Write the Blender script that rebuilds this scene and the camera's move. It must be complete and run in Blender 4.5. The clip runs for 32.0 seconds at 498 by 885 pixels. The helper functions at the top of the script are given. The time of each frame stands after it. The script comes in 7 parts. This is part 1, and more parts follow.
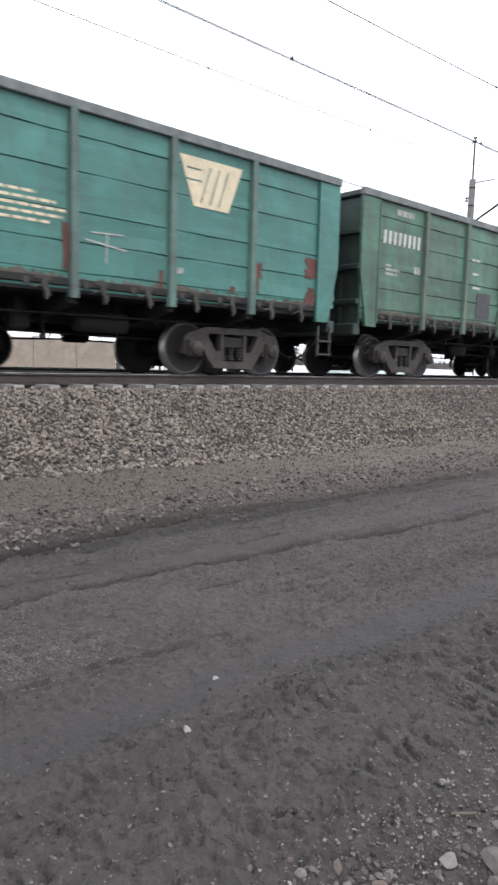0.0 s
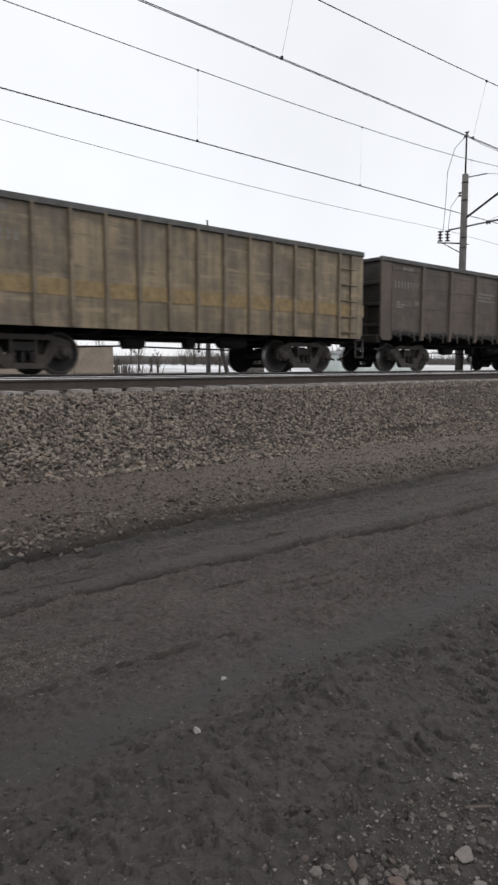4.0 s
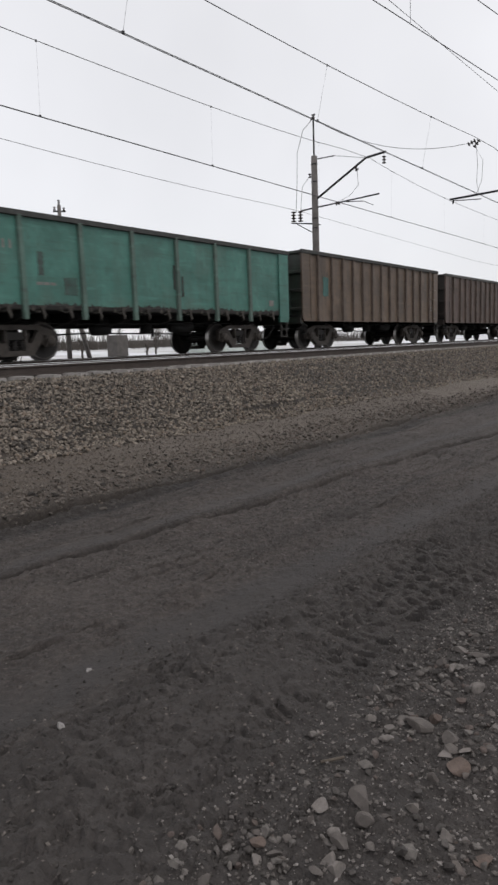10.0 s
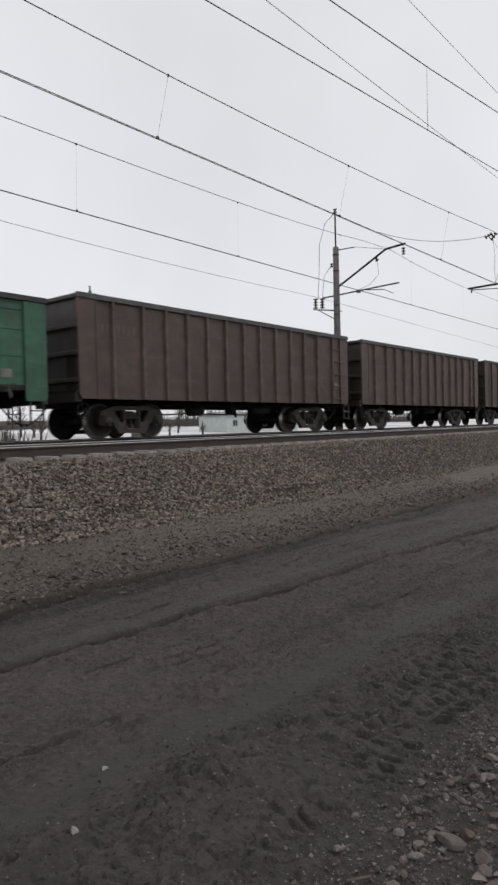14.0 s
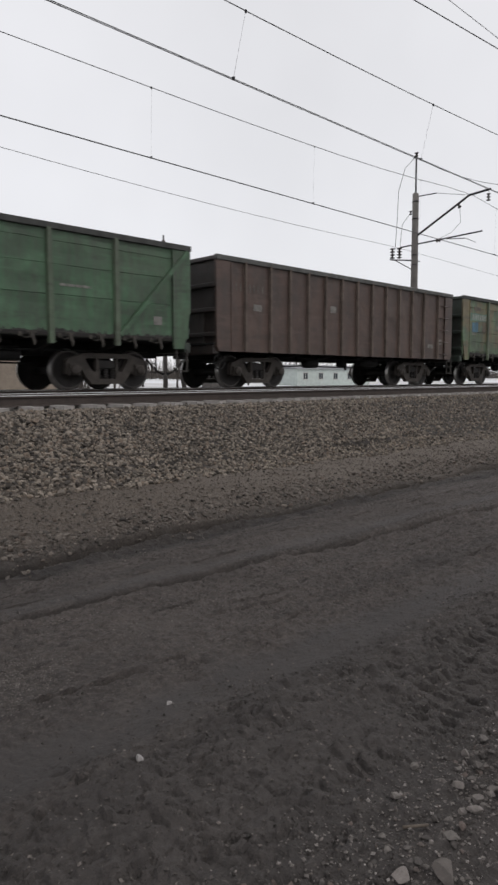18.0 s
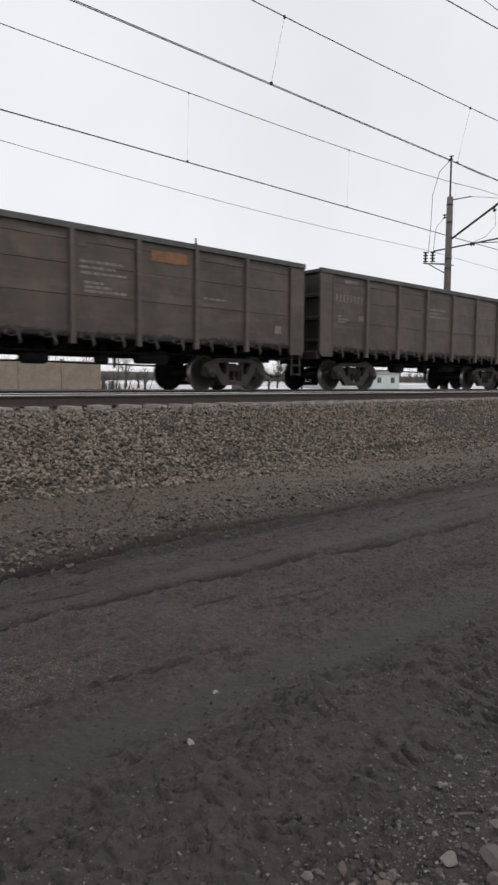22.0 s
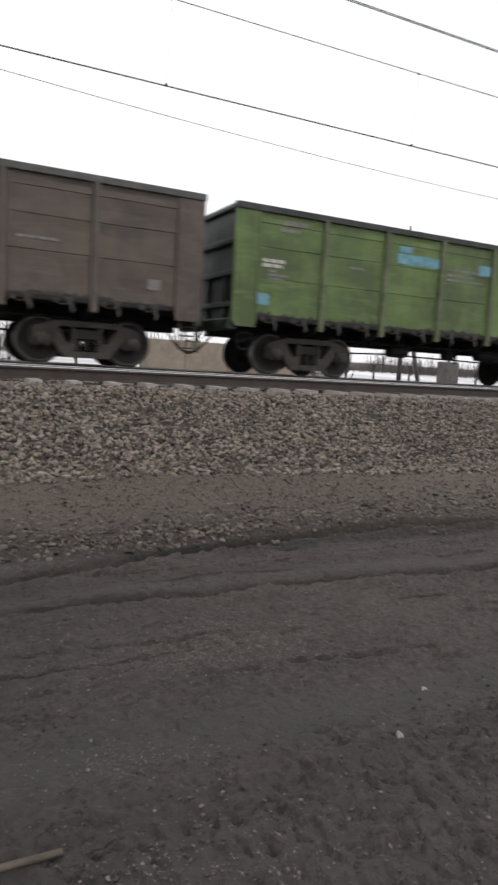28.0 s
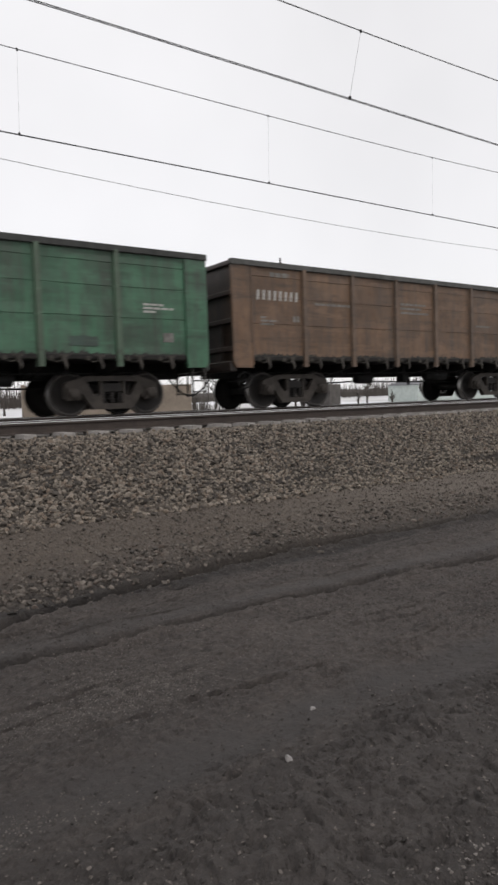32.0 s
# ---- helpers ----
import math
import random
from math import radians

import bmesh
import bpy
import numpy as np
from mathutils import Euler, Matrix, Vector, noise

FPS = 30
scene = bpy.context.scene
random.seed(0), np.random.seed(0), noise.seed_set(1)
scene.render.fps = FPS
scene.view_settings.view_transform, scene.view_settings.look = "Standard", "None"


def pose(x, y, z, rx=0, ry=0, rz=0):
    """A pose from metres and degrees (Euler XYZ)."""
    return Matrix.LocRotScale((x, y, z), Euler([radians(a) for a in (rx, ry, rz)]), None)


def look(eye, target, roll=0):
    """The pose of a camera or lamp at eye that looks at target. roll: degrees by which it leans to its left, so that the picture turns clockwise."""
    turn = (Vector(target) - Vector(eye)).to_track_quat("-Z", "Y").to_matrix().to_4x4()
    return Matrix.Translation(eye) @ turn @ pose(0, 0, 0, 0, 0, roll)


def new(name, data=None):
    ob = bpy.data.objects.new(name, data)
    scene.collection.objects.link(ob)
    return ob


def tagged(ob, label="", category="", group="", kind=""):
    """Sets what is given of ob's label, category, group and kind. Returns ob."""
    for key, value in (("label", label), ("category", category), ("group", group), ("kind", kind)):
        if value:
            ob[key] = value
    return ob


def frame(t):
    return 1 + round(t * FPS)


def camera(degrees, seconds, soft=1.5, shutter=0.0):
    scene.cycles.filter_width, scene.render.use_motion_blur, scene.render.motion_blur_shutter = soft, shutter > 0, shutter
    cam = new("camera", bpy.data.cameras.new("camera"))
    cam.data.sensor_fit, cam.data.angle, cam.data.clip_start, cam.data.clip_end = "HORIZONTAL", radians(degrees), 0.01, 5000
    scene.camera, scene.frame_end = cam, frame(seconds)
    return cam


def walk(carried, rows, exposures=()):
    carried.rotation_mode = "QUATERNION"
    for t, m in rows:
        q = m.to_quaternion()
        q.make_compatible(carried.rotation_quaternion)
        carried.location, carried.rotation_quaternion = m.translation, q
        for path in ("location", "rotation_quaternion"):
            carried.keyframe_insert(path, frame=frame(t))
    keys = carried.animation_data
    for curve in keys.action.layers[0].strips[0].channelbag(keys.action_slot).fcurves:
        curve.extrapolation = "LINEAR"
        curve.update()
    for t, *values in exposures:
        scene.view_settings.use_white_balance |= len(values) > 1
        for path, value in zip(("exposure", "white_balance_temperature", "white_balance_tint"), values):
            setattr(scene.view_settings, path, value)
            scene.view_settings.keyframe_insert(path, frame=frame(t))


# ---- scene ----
cam = camera(40.39, 32.0, 2.6, 0.12)

# seconds, place, yaw, pitch, roll
PATH = [
    (0.0, 0.025, -9.787, 1.465, -41.52, -6.51, 1.56),
    (0.5, 0.025, -9.776, 1.460, -40.99, -6.03, 1.61),
    (1.0, 0.006, -9.776, 1.472, -39.20, -5.98, 1.03),
    (1.5, 0.001, -9.785, 1.485, -38.63, -5.83, 0.59),
    (2.0, 0.000, -9.781, 1.487, -37.41, -6.53, 0.46),
    (2.5, -0.012, -9.779, 1.490, -36.38, -5.24, -0.22),
    (3.0, -0.003, -9.776, 1.481, -37.24, -7.28, -0.10),
    (3.5, 0.025, -9.770, 1.450, -40.43, -7.07, 0.18),
    (5.5, 0.025, -9.803, 1.468, -42.37, -5.51, -0.56),
    (6.0, 0.037, -9.804, 1.460, -43.12, -5.72, -1.11),
    (6.5, 0.054, -9.802, 1.441, -42.78, -5.56, -2.50),
    (7.0, 0.054, -9.814, 1.459, -44.96, -7.93, -0.84),
    (7.5, 0.106, -9.816, 1.434, -48.68, -7.67, -0.09),
    (8.0, 0.088, -9.844, 1.452, -52.38, -7.78, 0.34),
    (8.5, 0.093, -9.842, 1.447, -52.61, -7.65, 0.35),
    (9.0, 0.122, -9.867, 1.434, -56.52, -6.38, -2.22),
    (9.5, 0.080, -9.875, 1.458, -54.41, -7.51, -2.75),
    (10.0, 0.072, -9.854, 1.461, -52.43, -8.15, -2.10),
    (10.5, 0.087, -9.867, 1.467, -54.21, -6.96, -2.54),
    (11.0, 0.086, -9.867, 1.461, -53.71, -7.34, -2.60),
    (11.5, 0.096, -9.873, 1.459, -54.74, -7.17, -2.56),
    (12.0, 0.101, -9.870, 1.468, -53.58, -6.51, -2.89),
    (12.5, 0.112, -9.859, 1.460, -55.58, -3.50, -3.20),
    (13.0, 0.079, -9.871, 1.492, -56.16, -3.77, -3.01),
    (13.5, 0.069, -9.860, 1.506, -53.86, -2.01, -1.66),
    (14.0, 0.041, -9.854, 1.522, -50.90, -1.39, -1.34),
    (14.5, 0.081, -9.825, 1.486, -50.41, -2.90, -0.95),
    (15.0, 0.054, -9.837, 1.500, -50.31, -3.22, -0.38),
    (15.5, 0.080, -9.826, 1.484, -50.41, -2.69, -0.50),
    (17.5, 0.055, -9.828, 1.494, -48.08, -4.39, -0.23),
    (18.0, 0.071, -9.832, 1.494, -45.00, -5.28, -0.21),
    (18.5, 0.119, -9.855, 1.476, -39.91, -4.80, -0.63),
    (19.0, 0.121, -9.905, 1.483, -34.05, -7.79, -4.04),
    (19.5, -0.011, -9.841, 1.477, -34.67, -6.63, -3.55),
    (20.0, -0.143, -9.796, 1.482, -37.63, -7.22, -1.96),
    (20.5, -0.118, -9.796, 1.475, -39.32, -6.28, -0.65),
    (21.0, -0.063, -9.822, 1.475, -42.11, -5.32, -0.36),
    (21.5, -0.061, -9.835, 1.479, -43.05, -5.46, 0.01),
    (22.0, -0.067, -9.833, 1.478, -42.66, -5.04, 0.40),
    (22.5, -0.090, -9.818, 1.472, -40.32, -5.74, -0.67),
    (23.0, -0.145, -9.790, 1.465, -38.44, -6.24, -1.17),
    (23.5, -0.190, -9.774, 1.448, -37.22, -7.44, -0.29),
    (24.0, -0.170, -9.786, 1.469, -35.59, -6.97, -0.33),
    (24.5, -0.064, -9.768, 1.417, -34.69, -6.37, -0.64),
    (25.0, -0.046, -9.788, 1.431, -37.20, -7.74, -0.53),
    (25.5, -0.139, -9.838, 1.487, -26.24, -6.03, -4.80),
    (27.5, -0.248, -9.718, 1.437, -14.10, -6.20, -0.07),
    (28.0, -0.154, -9.707, 1.421, -26.27, -6.37, 3.25),
    (28.5, -0.120, -9.773, 1.428, -38.04, -5.87, 1.43),
    (29.0, -0.058, -9.839, 1.482, -34.85, -4.84, 0.68),
    (29.5, 0.020, -9.823, 1.463, -26.98, -5.69, -0.70),
    (30.0, 0.006, -9.802, 1.456, -23.93, -6.18, -1.06),
    (30.5, -0.032, -9.755, 1.432, -25.70, -6.44, -1.54),
    (31.0, -0.042, -9.766, 1.430, -28.99, -5.61, -2.01),
    (31.5, -0.060, -9.812, 1.449, -31.70, -6.62, -2.04),
    (32.0, -0.053, -9.828, 1.450, -35.02, -3.42, -2.03),
]


def aim(x, y, z, yaw, pitch, roll):
    a, b = radians(yaw), radians(pitch)
    way = Vector((-math.sin(a) * math.cos(b), math.cos(a) * math.cos(b), math.sin(b)))
    return look((x, y, z), Vector((x, y, z)) + way, roll)


EXPOSURES = [(0, 1.35, 6080, 9), (1.5, 1.35, 6050, 9), (2.2, 1.2, 6100, 8), (2.8, 0.66, 6200, 9), (3.5, 0.36, 6350, 9), (5.5, 0.2, 6500, 10), (6, 0.13, 6500, 10), (7, 0.2, 6500, 10), (8, 0.22, 6500, 10), (9, 0.12, 6480, 10), (11, 0.15, 6480, 10), (12, 0.14, 6480, 10),
             (13, 0.04, 6480, 10), (15.5, 0.01, 6480, 10), (18, 0.07, 6500, 10), (19, 0.17, 6500, 10), (20, 0.26, 6530, 10), (21, 0.18, 6530, 10), (22, 0.15, 6500, 10), (24, 0.26, 6500, 10), (25.5, 0.28, 6500, 10), (27.5, 0.5, 6500, 10), (28, 0.47, 6500, 10), (28.6, 0.25, 6450, 10), (29, 0.18, 6400, 10), (30, 0.22, 6600, 10), (31, 0.29, 6550, 10), (32, 0.21, 6620, 10)]
walk(cam, [(t, aim(*p)) for t, *p in PATH], EXPOSURES)

# ---- light ----
world = bpy.data.worlds.new("overcast")
scene.world = world
world.use_nodes = True
wn = world.node_tree
sky = wn.nodes.new("ShaderNodeTexSky")
sky.sky_type, sky.sun_disc = "NISHITA", False
sky.sun_elevation, sky.sun_rotation = radians(38), radians(200)
bg = wn.nodes["Background"]
blend = wn.nodes.new("ShaderNodeMix")
blend.data_type = "RGBA"
blend.inputs["Factor"].default_value = 0.93
blend.inputs["B"].default_value = (8.1, 8.08, 8.32, 1)
wn.links.new(sky.outputs["Color"], blend.inputs["A"])
cloud_at = wn.nodes.new("ShaderNodeTexCoord")
cloud = wn.nodes.new("ShaderNodeTexNoise")
cloud.inputs["Scale"].default_value, cloud.inputs["Detail"].default_value, cloud.inputs["Roughness"].default_value = 2.2, 4, 0.5
wn.links.new(cloud_at.outputs["Generated"], cloud.inputs["Vector"])
veil = wn.nodes.new("ShaderNodeMapRange")
veil.inputs["From Min"].default_value, veil.inputs["From Max"].default_value = 0.3, 0.7
veil.inputs["To Min"].default_value, veil.inputs["To Max"].default_value = 0.93, 1.07
wn.links.new(cloud.outputs["Fac"], veil.inputs["Value"])
clouded = wn.nodes.new("ShaderNodeVectorMath")
clouded.operation = "SCALE"
wn.links.new(blend.outputs["Result"], clouded.inputs[0])
wn.links.new(veil.outputs["Result"], clouded.inputs["Scale"])
wn.links.new(clouded.outputs["Vector"], bg.inputs["Color"])
bg.inputs["Strength"].default_value = 0.1
sun = new("sun", bpy.data.lights.new("sun", "SUN"))
sun.data.energy, sun.data.angle, sun.data.color = 0.6, radians(25), (1.0, 0.97, 0.93)
sun.matrix_world = look((10, -35, 50), (0, 0, 0))

# ---- measures ----
RAIL = 1.275        # rail top
NEAR, NEAR_RAIL = 1.05, 1.262          # axis and rail top of the near track
FAR = 5.46          # axis of the far track
PITCH = 13.92       # coupler to coupler
HALF = 6.6          # half a wagon body
WHEEL = 0.475


# ---- materials ----
def shader(name, rough=0.8, metal=0.0):
    m = bpy.data.materials.new(name)
    m.use_nodes = True
    n = m.node_tree.nodes
    b = n["Principled BSDF"]
    b.inputs["Roughness"].default_value, b.inputs["Metallic"].default_value = rough, metal
    return m, m.node_tree, b


def node(nt, kind, **inputs):
    n = nt.nodes.new(kind)
    for key, value in inputs.items():
        n.inputs[key.replace("_", " ")].default_value = value
    return n


def coords(nt, shift=True):
    """Object space, shifted by each object's own random number."""
    tc = nt.nodes.new("ShaderNodeTexCoord")
    if not shift:
        return tc.outputs["Object"]
    info = nt.nodes.new("ShaderNodeObjectInfo")
    mul = node(nt, "ShaderNodeMath")
    mul.operation = "MULTIPLY"
    mul.inputs[1].default_value = 40.0
    add = nt.nodes.new("ShaderNodeVectorMath")
    nt.links.new(info.outputs["Random"], mul.inputs[0])
    nt.links.new(tc.outputs["Object"], add.inputs[0])
    nt.links.new(mul.outputs[0], add.inputs[1])
    return add.outputs[0]


def noise_of(nt, vec, scale, detail=4, rough=0.6, stretch=None):
    if stretch:
        mp = nt.nodes.new("ShaderNodeMapping")
        mp.inputs["Scale"].default_value = stretch
        nt.links.new(vec, mp.inputs["Vector"])
        vec = mp.outputs["Vector"]
    t = node(nt, "ShaderNodeTexNoise", Scale=scale, Detail=detail, Roughness=rough)
    nt.links.new(vec, t.inputs["Vector"])
    return t.outputs["Fac"]


def ramp(nt, fac, *stops):
    r = nt.nodes.new("ShaderNodeValToRGB")
    e = r.color_ramp.elements
    while len(e) < len(stops):
        e.new(0.5)
    for el, (pos, col) in zip(e, stops):
        el.position, el.color = pos, (*col, 1) if len(col) == 3 else col
    nt.links.new(fac, r.inputs["Fac"])
    return r.outputs["Color"]


def mix(nt, fac, a, b):
    m = nt.nodes.new("ShaderNodeMix")
    m.data_type = "RGBA"
    for sock, value in (("Factor", fac), ("A", a), ("B", b)):
        if isinstance(value, tuple):
            m.inputs[sock].default_value = (*value, 1)
        elif isinstance(value, (int, float)):
            m.inputs[sock].default_value = value
        else:
            nt.links.new(value, m.inputs[sock])
    return m.outputs["Result"]


def relief(nt, b, height, strength=0.3, distance=0.02):
    bump = node(nt, "ShaderNodeBump", Strength=strength, Distance=distance)
    nt.links.new(height, bump.inputs["Height"])
    nt.links.new(bump.outputs["Normal"], b.inputs["Normal"])


def tone(c, k):
    return tuple(min(1, v * k) for v in c)


BASES, DUSTY = {}, {}


def dusty(colour):
    """The same paint under road dust, as on the posts that stand out from the sides."""
    if colour.name not in DUSTY:
        base = tuple(0.62 * a + 0.38 * d for a, d in zip(BASES[colour.name], (0.12, 0.1, 0.082)))
        DUSTY[colour.name] = paint("dusty_" + colour.name, base, None, 0, 0.3, (0.06, 0.052, 0.045), 0.45, 0.6)
    return DUSTY[colour.name]


def paint(name, base, other=None, other_amount=0.0, rust=0.25, dirt=(0.05, 0.045, 0.04), dirty=0.5, clouds=1.0):
    """Old wagon paint: base colour, patches of another colour, rust spots, streaks of dirt."""
    m, nt, b = shader(name, 0.52)
    BASES[m.name] = base
    v = coords(nt)
    big = ramp(nt, noise_of(nt, v, 0.7, 5, 0.65), (0.36, (0, 0, 0)), (0.64, (1, 1, 1)))
    col = mix(nt, big, tone(base, 1 - 0.38 * clouds), tone(base, 1 + 0.25 * clouds))
    if other:
        cut = 1 - other_amount
        patch = ramp(nt, noise_of(nt, v, 0.55, 5, 0.55), (max(0, cut * 0.62 + 0.14), (0, 0, 0)), (min(1, cut * 0.62 + 0.22), (1, 1, 1)))
        col = mix(nt, patch, col, other)
    streak = ramp(nt, noise_of(nt, v, 3.0, 4, 0.6, (1.6, 1.6, 0.16)), (0.4, (0, 0, 0)), (0.68, (dirty * 1.2,) * 3))
    col = mix(nt, streak, col, dirt)
    # long scuffs and smears along the sheets
    scuff = noise_of(nt, v, 2.4, 5, 0.66, (0.3, 0.3, 2.4))
    col = mix(nt, ramp(nt, scuff, (0.32, (0.8 * dirty + 0.25,) * 3), (0.46, (0, 0, 0))), col, mix(nt, 0.45, tone(base, 0.4), dirt))
    col = mix(nt, ramp(nt, scuff, (0.56, (0, 0, 0)), (0.68, (0.6,) * 3)), col, tuple(min(1, 1.28 * q + 0.014) for q in base))
    spot = ramp(nt, noise_of(nt, v, 5.5, 6, 0.7), (0.74 - rust * 0.35, (0, 0, 0)), (0.82 - rust * 0.3, (0.8, 0.8, 0.8)))
    col = mix(nt, spot, col, (0.085, 0.042, 0.025))
    pale = ramp(nt, noise_of(nt, v, 1.4, 5, 0.65), (0.53, (0, 0, 0)), (0.7, (0.5,) * 3))
    col = mix(nt, pale, col, tuple(min(1, 1.3 * q + 0.014) for q in base))
    blotch = noise_of(nt, v, 2.6, 6, 0.72, (1.3, 1.3, 0.8))
    col = mix(nt, ramp(nt, blotch, (0.3, (0.45 * dirty + 0.25,) * 3), (0.4, (0, 0, 0))), col, tone(dirt, 0.6))
    fine = noise_of(nt, v, 38, 3, 0.7)
    col = mix(nt, ramp(nt, fine, (0.35, (0, 0, 0)), (0.8, (0.35,) * 3)), col, tone(dirt, 1.6))
    nt.links.new(col, b.inputs["Base Color"])
    buckle = node(nt, "ShaderNodeBump", Strength=0.6, Distance=0.05)
    nt.links.new(noise_of(nt, v, 1.7, 2, 0.4), buckle.inputs["Height"])
    grain = node(nt, "ShaderNodeBump", Strength=0.15, Distance=0.01)
    nt.links.new(fine, grain.inputs["Height"])
    nt.links.new(buckle.outputs["Normal"], grain.inputs["Normal"])
    nt.links.new(grain.outputs["Normal"], b.inputs["Normal"])
    return m


def plain(name, base, rough=0.8, metal=0.0, scale=6.0, spread=0.35, bump=0.3, second=None):
    """A worn surface of one colour with grain at two scales."""
    m, nt, b = shader(name, rough, metal)
    v = coords(nt)
    a, f = noise_of(nt, v, scale, 5, 0.65), noise_of(nt, v, scale * 9, 4, 0.7)
    col = mix(nt, ramp(nt, a, (0.3, (0, 0, 0)), (0.7, (1, 1, 1))), tone(base, 1 - spread), second or tone(base, 1 + spread))
    col = mix(nt, ramp(nt, f, (0.35, (0, 0, 0)), (0.75, (0.5,) * 3)), col, tone(base, 0.55))
    nt.links.new(col, b.inputs["Base Color"])
    relief(nt, b, f, bump, 0.01)
    return m


M = {}
# Underframe grime, blackened further: the shade below the wagons is in the colour.
M["under"] = plain("shaded_underframe_grime", (0.006, 0.0056, 0.0053), 0.85)
M["cast"] = plain("cast_steel_dusty", (0.05, 0.042, 0.036), 0.8, 0.0, 5, 0.5)
M["wheel"] = plain("wheel_steel_rusty", (0.023, 0.02, 0.0185), 0.7, 0.2, 4, 0.4)
M["tread"] = plain("wheel_tread_polished", (0.35, 0.34, 0.33), 0.32, 0.9, 6, 0.2)
M["railside"] = plain("rail_rusty", (0.055, 0.042, 0.036), 0.75, 0.2, 5, 0.3)
M["railtop"] = plain("rail_running_surface", (0.6, 0.6, 0.6), 0.42, 0.6, 3, 0.15, 0.05)
M["sleeper"] = plain("concrete_sleeper", (0.34, 0.318, 0.297), 0.9, 0, 4, 0.3)
M["concrete"] = plain("pole_concrete", (0.15, 0.138, 0.13), 0.9, 0, 2.5, 0.3)
M["iron"] = plain("dark_iron", (0.02, 0.02, 0.022), 0.6, 0.3)
M["wire"] = plain("weathered_copper_wire", (0.13, 0.13, 0.135), 0.55, 0.5)
M["thinwire"] = plain("steel_wire", (0.2, 0.2, 0.205), 0.55, 0.3)
M["porcelain"] = plain("brown_porcelain", (0.03, 0.022, 0.02), 0.3)
M["white"] = plain("stencil_white", (0.5, 0.49, 0.46), 0.8, 0, 9, 0.25)
M["faded"] = plain("faded_stencil", (0.2, 0.19, 0.175), 0.8, 0, 7, 0.4)
M["old_cream"] = plain("worn_cream_stencil", (0.4, 0.36, 0.25), 0.8, 0, 9, 0.35)
M["cream"] = plain("cream_stencil", (0.62, 0.52, 0.36), 0.8, 0, 6, 0.2)
M["grey_patch"] = plain("grey_paint_patch", (0.06, 0.055, 0.06), 0.75)
M["orange"] = plain("orange_paint", (0.5, 0.2, 0.05), 0.75)
M["yellow"] = plain("yellow_paint", (0.245, 0.175, 0.085), 0.75)
M["red"] = plain("red_brown_paint", (0.1, 0.036, 0.026), 0.8, 0, 4, 0.45)
M["blue"] = plain("blue_paint_patch", (0.075, 0.155, 0.21), 0.75, 0, 3, 0.45)
M["paleblue"] = plain("pale_blue_paint_patch", (0.14, 0.3, 0.36), 0.75, 0, 4, 0.4)
M["teal"] = plain("teal_paint_patch", (0.055, 0.135, 0.12), 0.75, 0, 3, 0.45)
M["sooty_sill"] = plain("sooty_bottom_rail", (0.02, 0.018, 0.016), 0.9, 0, 5, 0.5)
M["sill"] = plain("dusty_sill", (0.058, 0.051, 0.044), 0.9, 0, 5, 0.5)
M["rim"] = plain("worn_wheel_rim", (0.075, 0.068, 0.064), 0.55, 0.3, 5, 0.3)
M["toprail_dark"] = plain("grimy_top_rail", (0.055, 0.056, 0.053), 0.85, 0, 4, 0.4)
M["poster"] = plain("faded_poster", (0.3, 0.26, 0.235), 0.8, 0, 3, 0.25)
M["toprail_near"] = plain("pale_dusty_top_rail", (0.16, 0.17, 0.165), 0.85, 0, 4, 0.35)
# Ribs paler than the sheets: the light they catch is put into the colour.
M["rib"] = plain("lit_brown_rib", (0.118, 0.09, 0.074), 0.8, 0, 3, 0.4)
M["toprail"] = plain("dusty_top_rail", (0.1, 0.1, 0.095), 0.85, 0, 4, 0.4)
M["dim"] = plain("nearly_worn_off_stencil", (0.11, 0.095, 0.083), 0.85, 0, 6, 0.4)
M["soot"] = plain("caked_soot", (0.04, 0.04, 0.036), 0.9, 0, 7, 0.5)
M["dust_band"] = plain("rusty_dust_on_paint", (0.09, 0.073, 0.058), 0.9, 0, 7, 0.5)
M["worn_white"] = plain("worn_white_stencil", (0.34, 0.335, 0.31), 0.8, 0, 9, 0.3)
M["hose"] = plain("rubber_hose", (0.015, 0.015, 0.015), 0.7)


# ---- mesh helpers ----
def part(name, mesh, material, parent, label=""):
    """One mesh object under a thing or a part. The mesh may be a bmesh or a shared mesh."""
    if isinstance(mesh, bmesh.types.BMesh):
        me = bpy.data.meshes.new(name)
        mesh.to_mesh(me)
        mesh.free()
        mesh = me
    ob = new(name, mesh)
    mats = material if isinstance(material, (list, tuple)) else [material]
    while len(mesh.materials) < len(mats):
        mesh.materials.append(None)
    for slot, m in zip(ob.material_slots, mats):
        slot.link = "OBJECT"
        slot.material = m
    ob.parent = parent
    if label:
        tagged(ob, label)
    return ob


def empty(name, at=(0, 0, 0)):
    ob = new(name)
    ob.empty_display_size = 0.3
    ob.location = at
    return ob


def box(bm, x0, x1, y0, y1, z0, z1, bevel=0.0):
    v = [bm.verts.new(p) for p in ((x0, y0, z0), (x1, y0, z0), (x1, y1, z0), (x0, y1, z0), (x0, y0, z1), (x1, y0, z1), (x1, y1, z1), (x0, y1, z1))]
    f = [bm.faces.new([v[i] for i in q]) for q in ((3, 2, 1, 0), (4, 5, 6, 7), (0, 1, 5, 4), (1, 2, 6, 5), (2, 3, 7, 6), (3, 0, 4, 7))]
    if bevel:
        edges = list({e for q in f for e in q.edges})
        bmesh.ops.bevel(bm, geom=edges, offset=bevel, segments=1, affect="EDGES")
    return bm


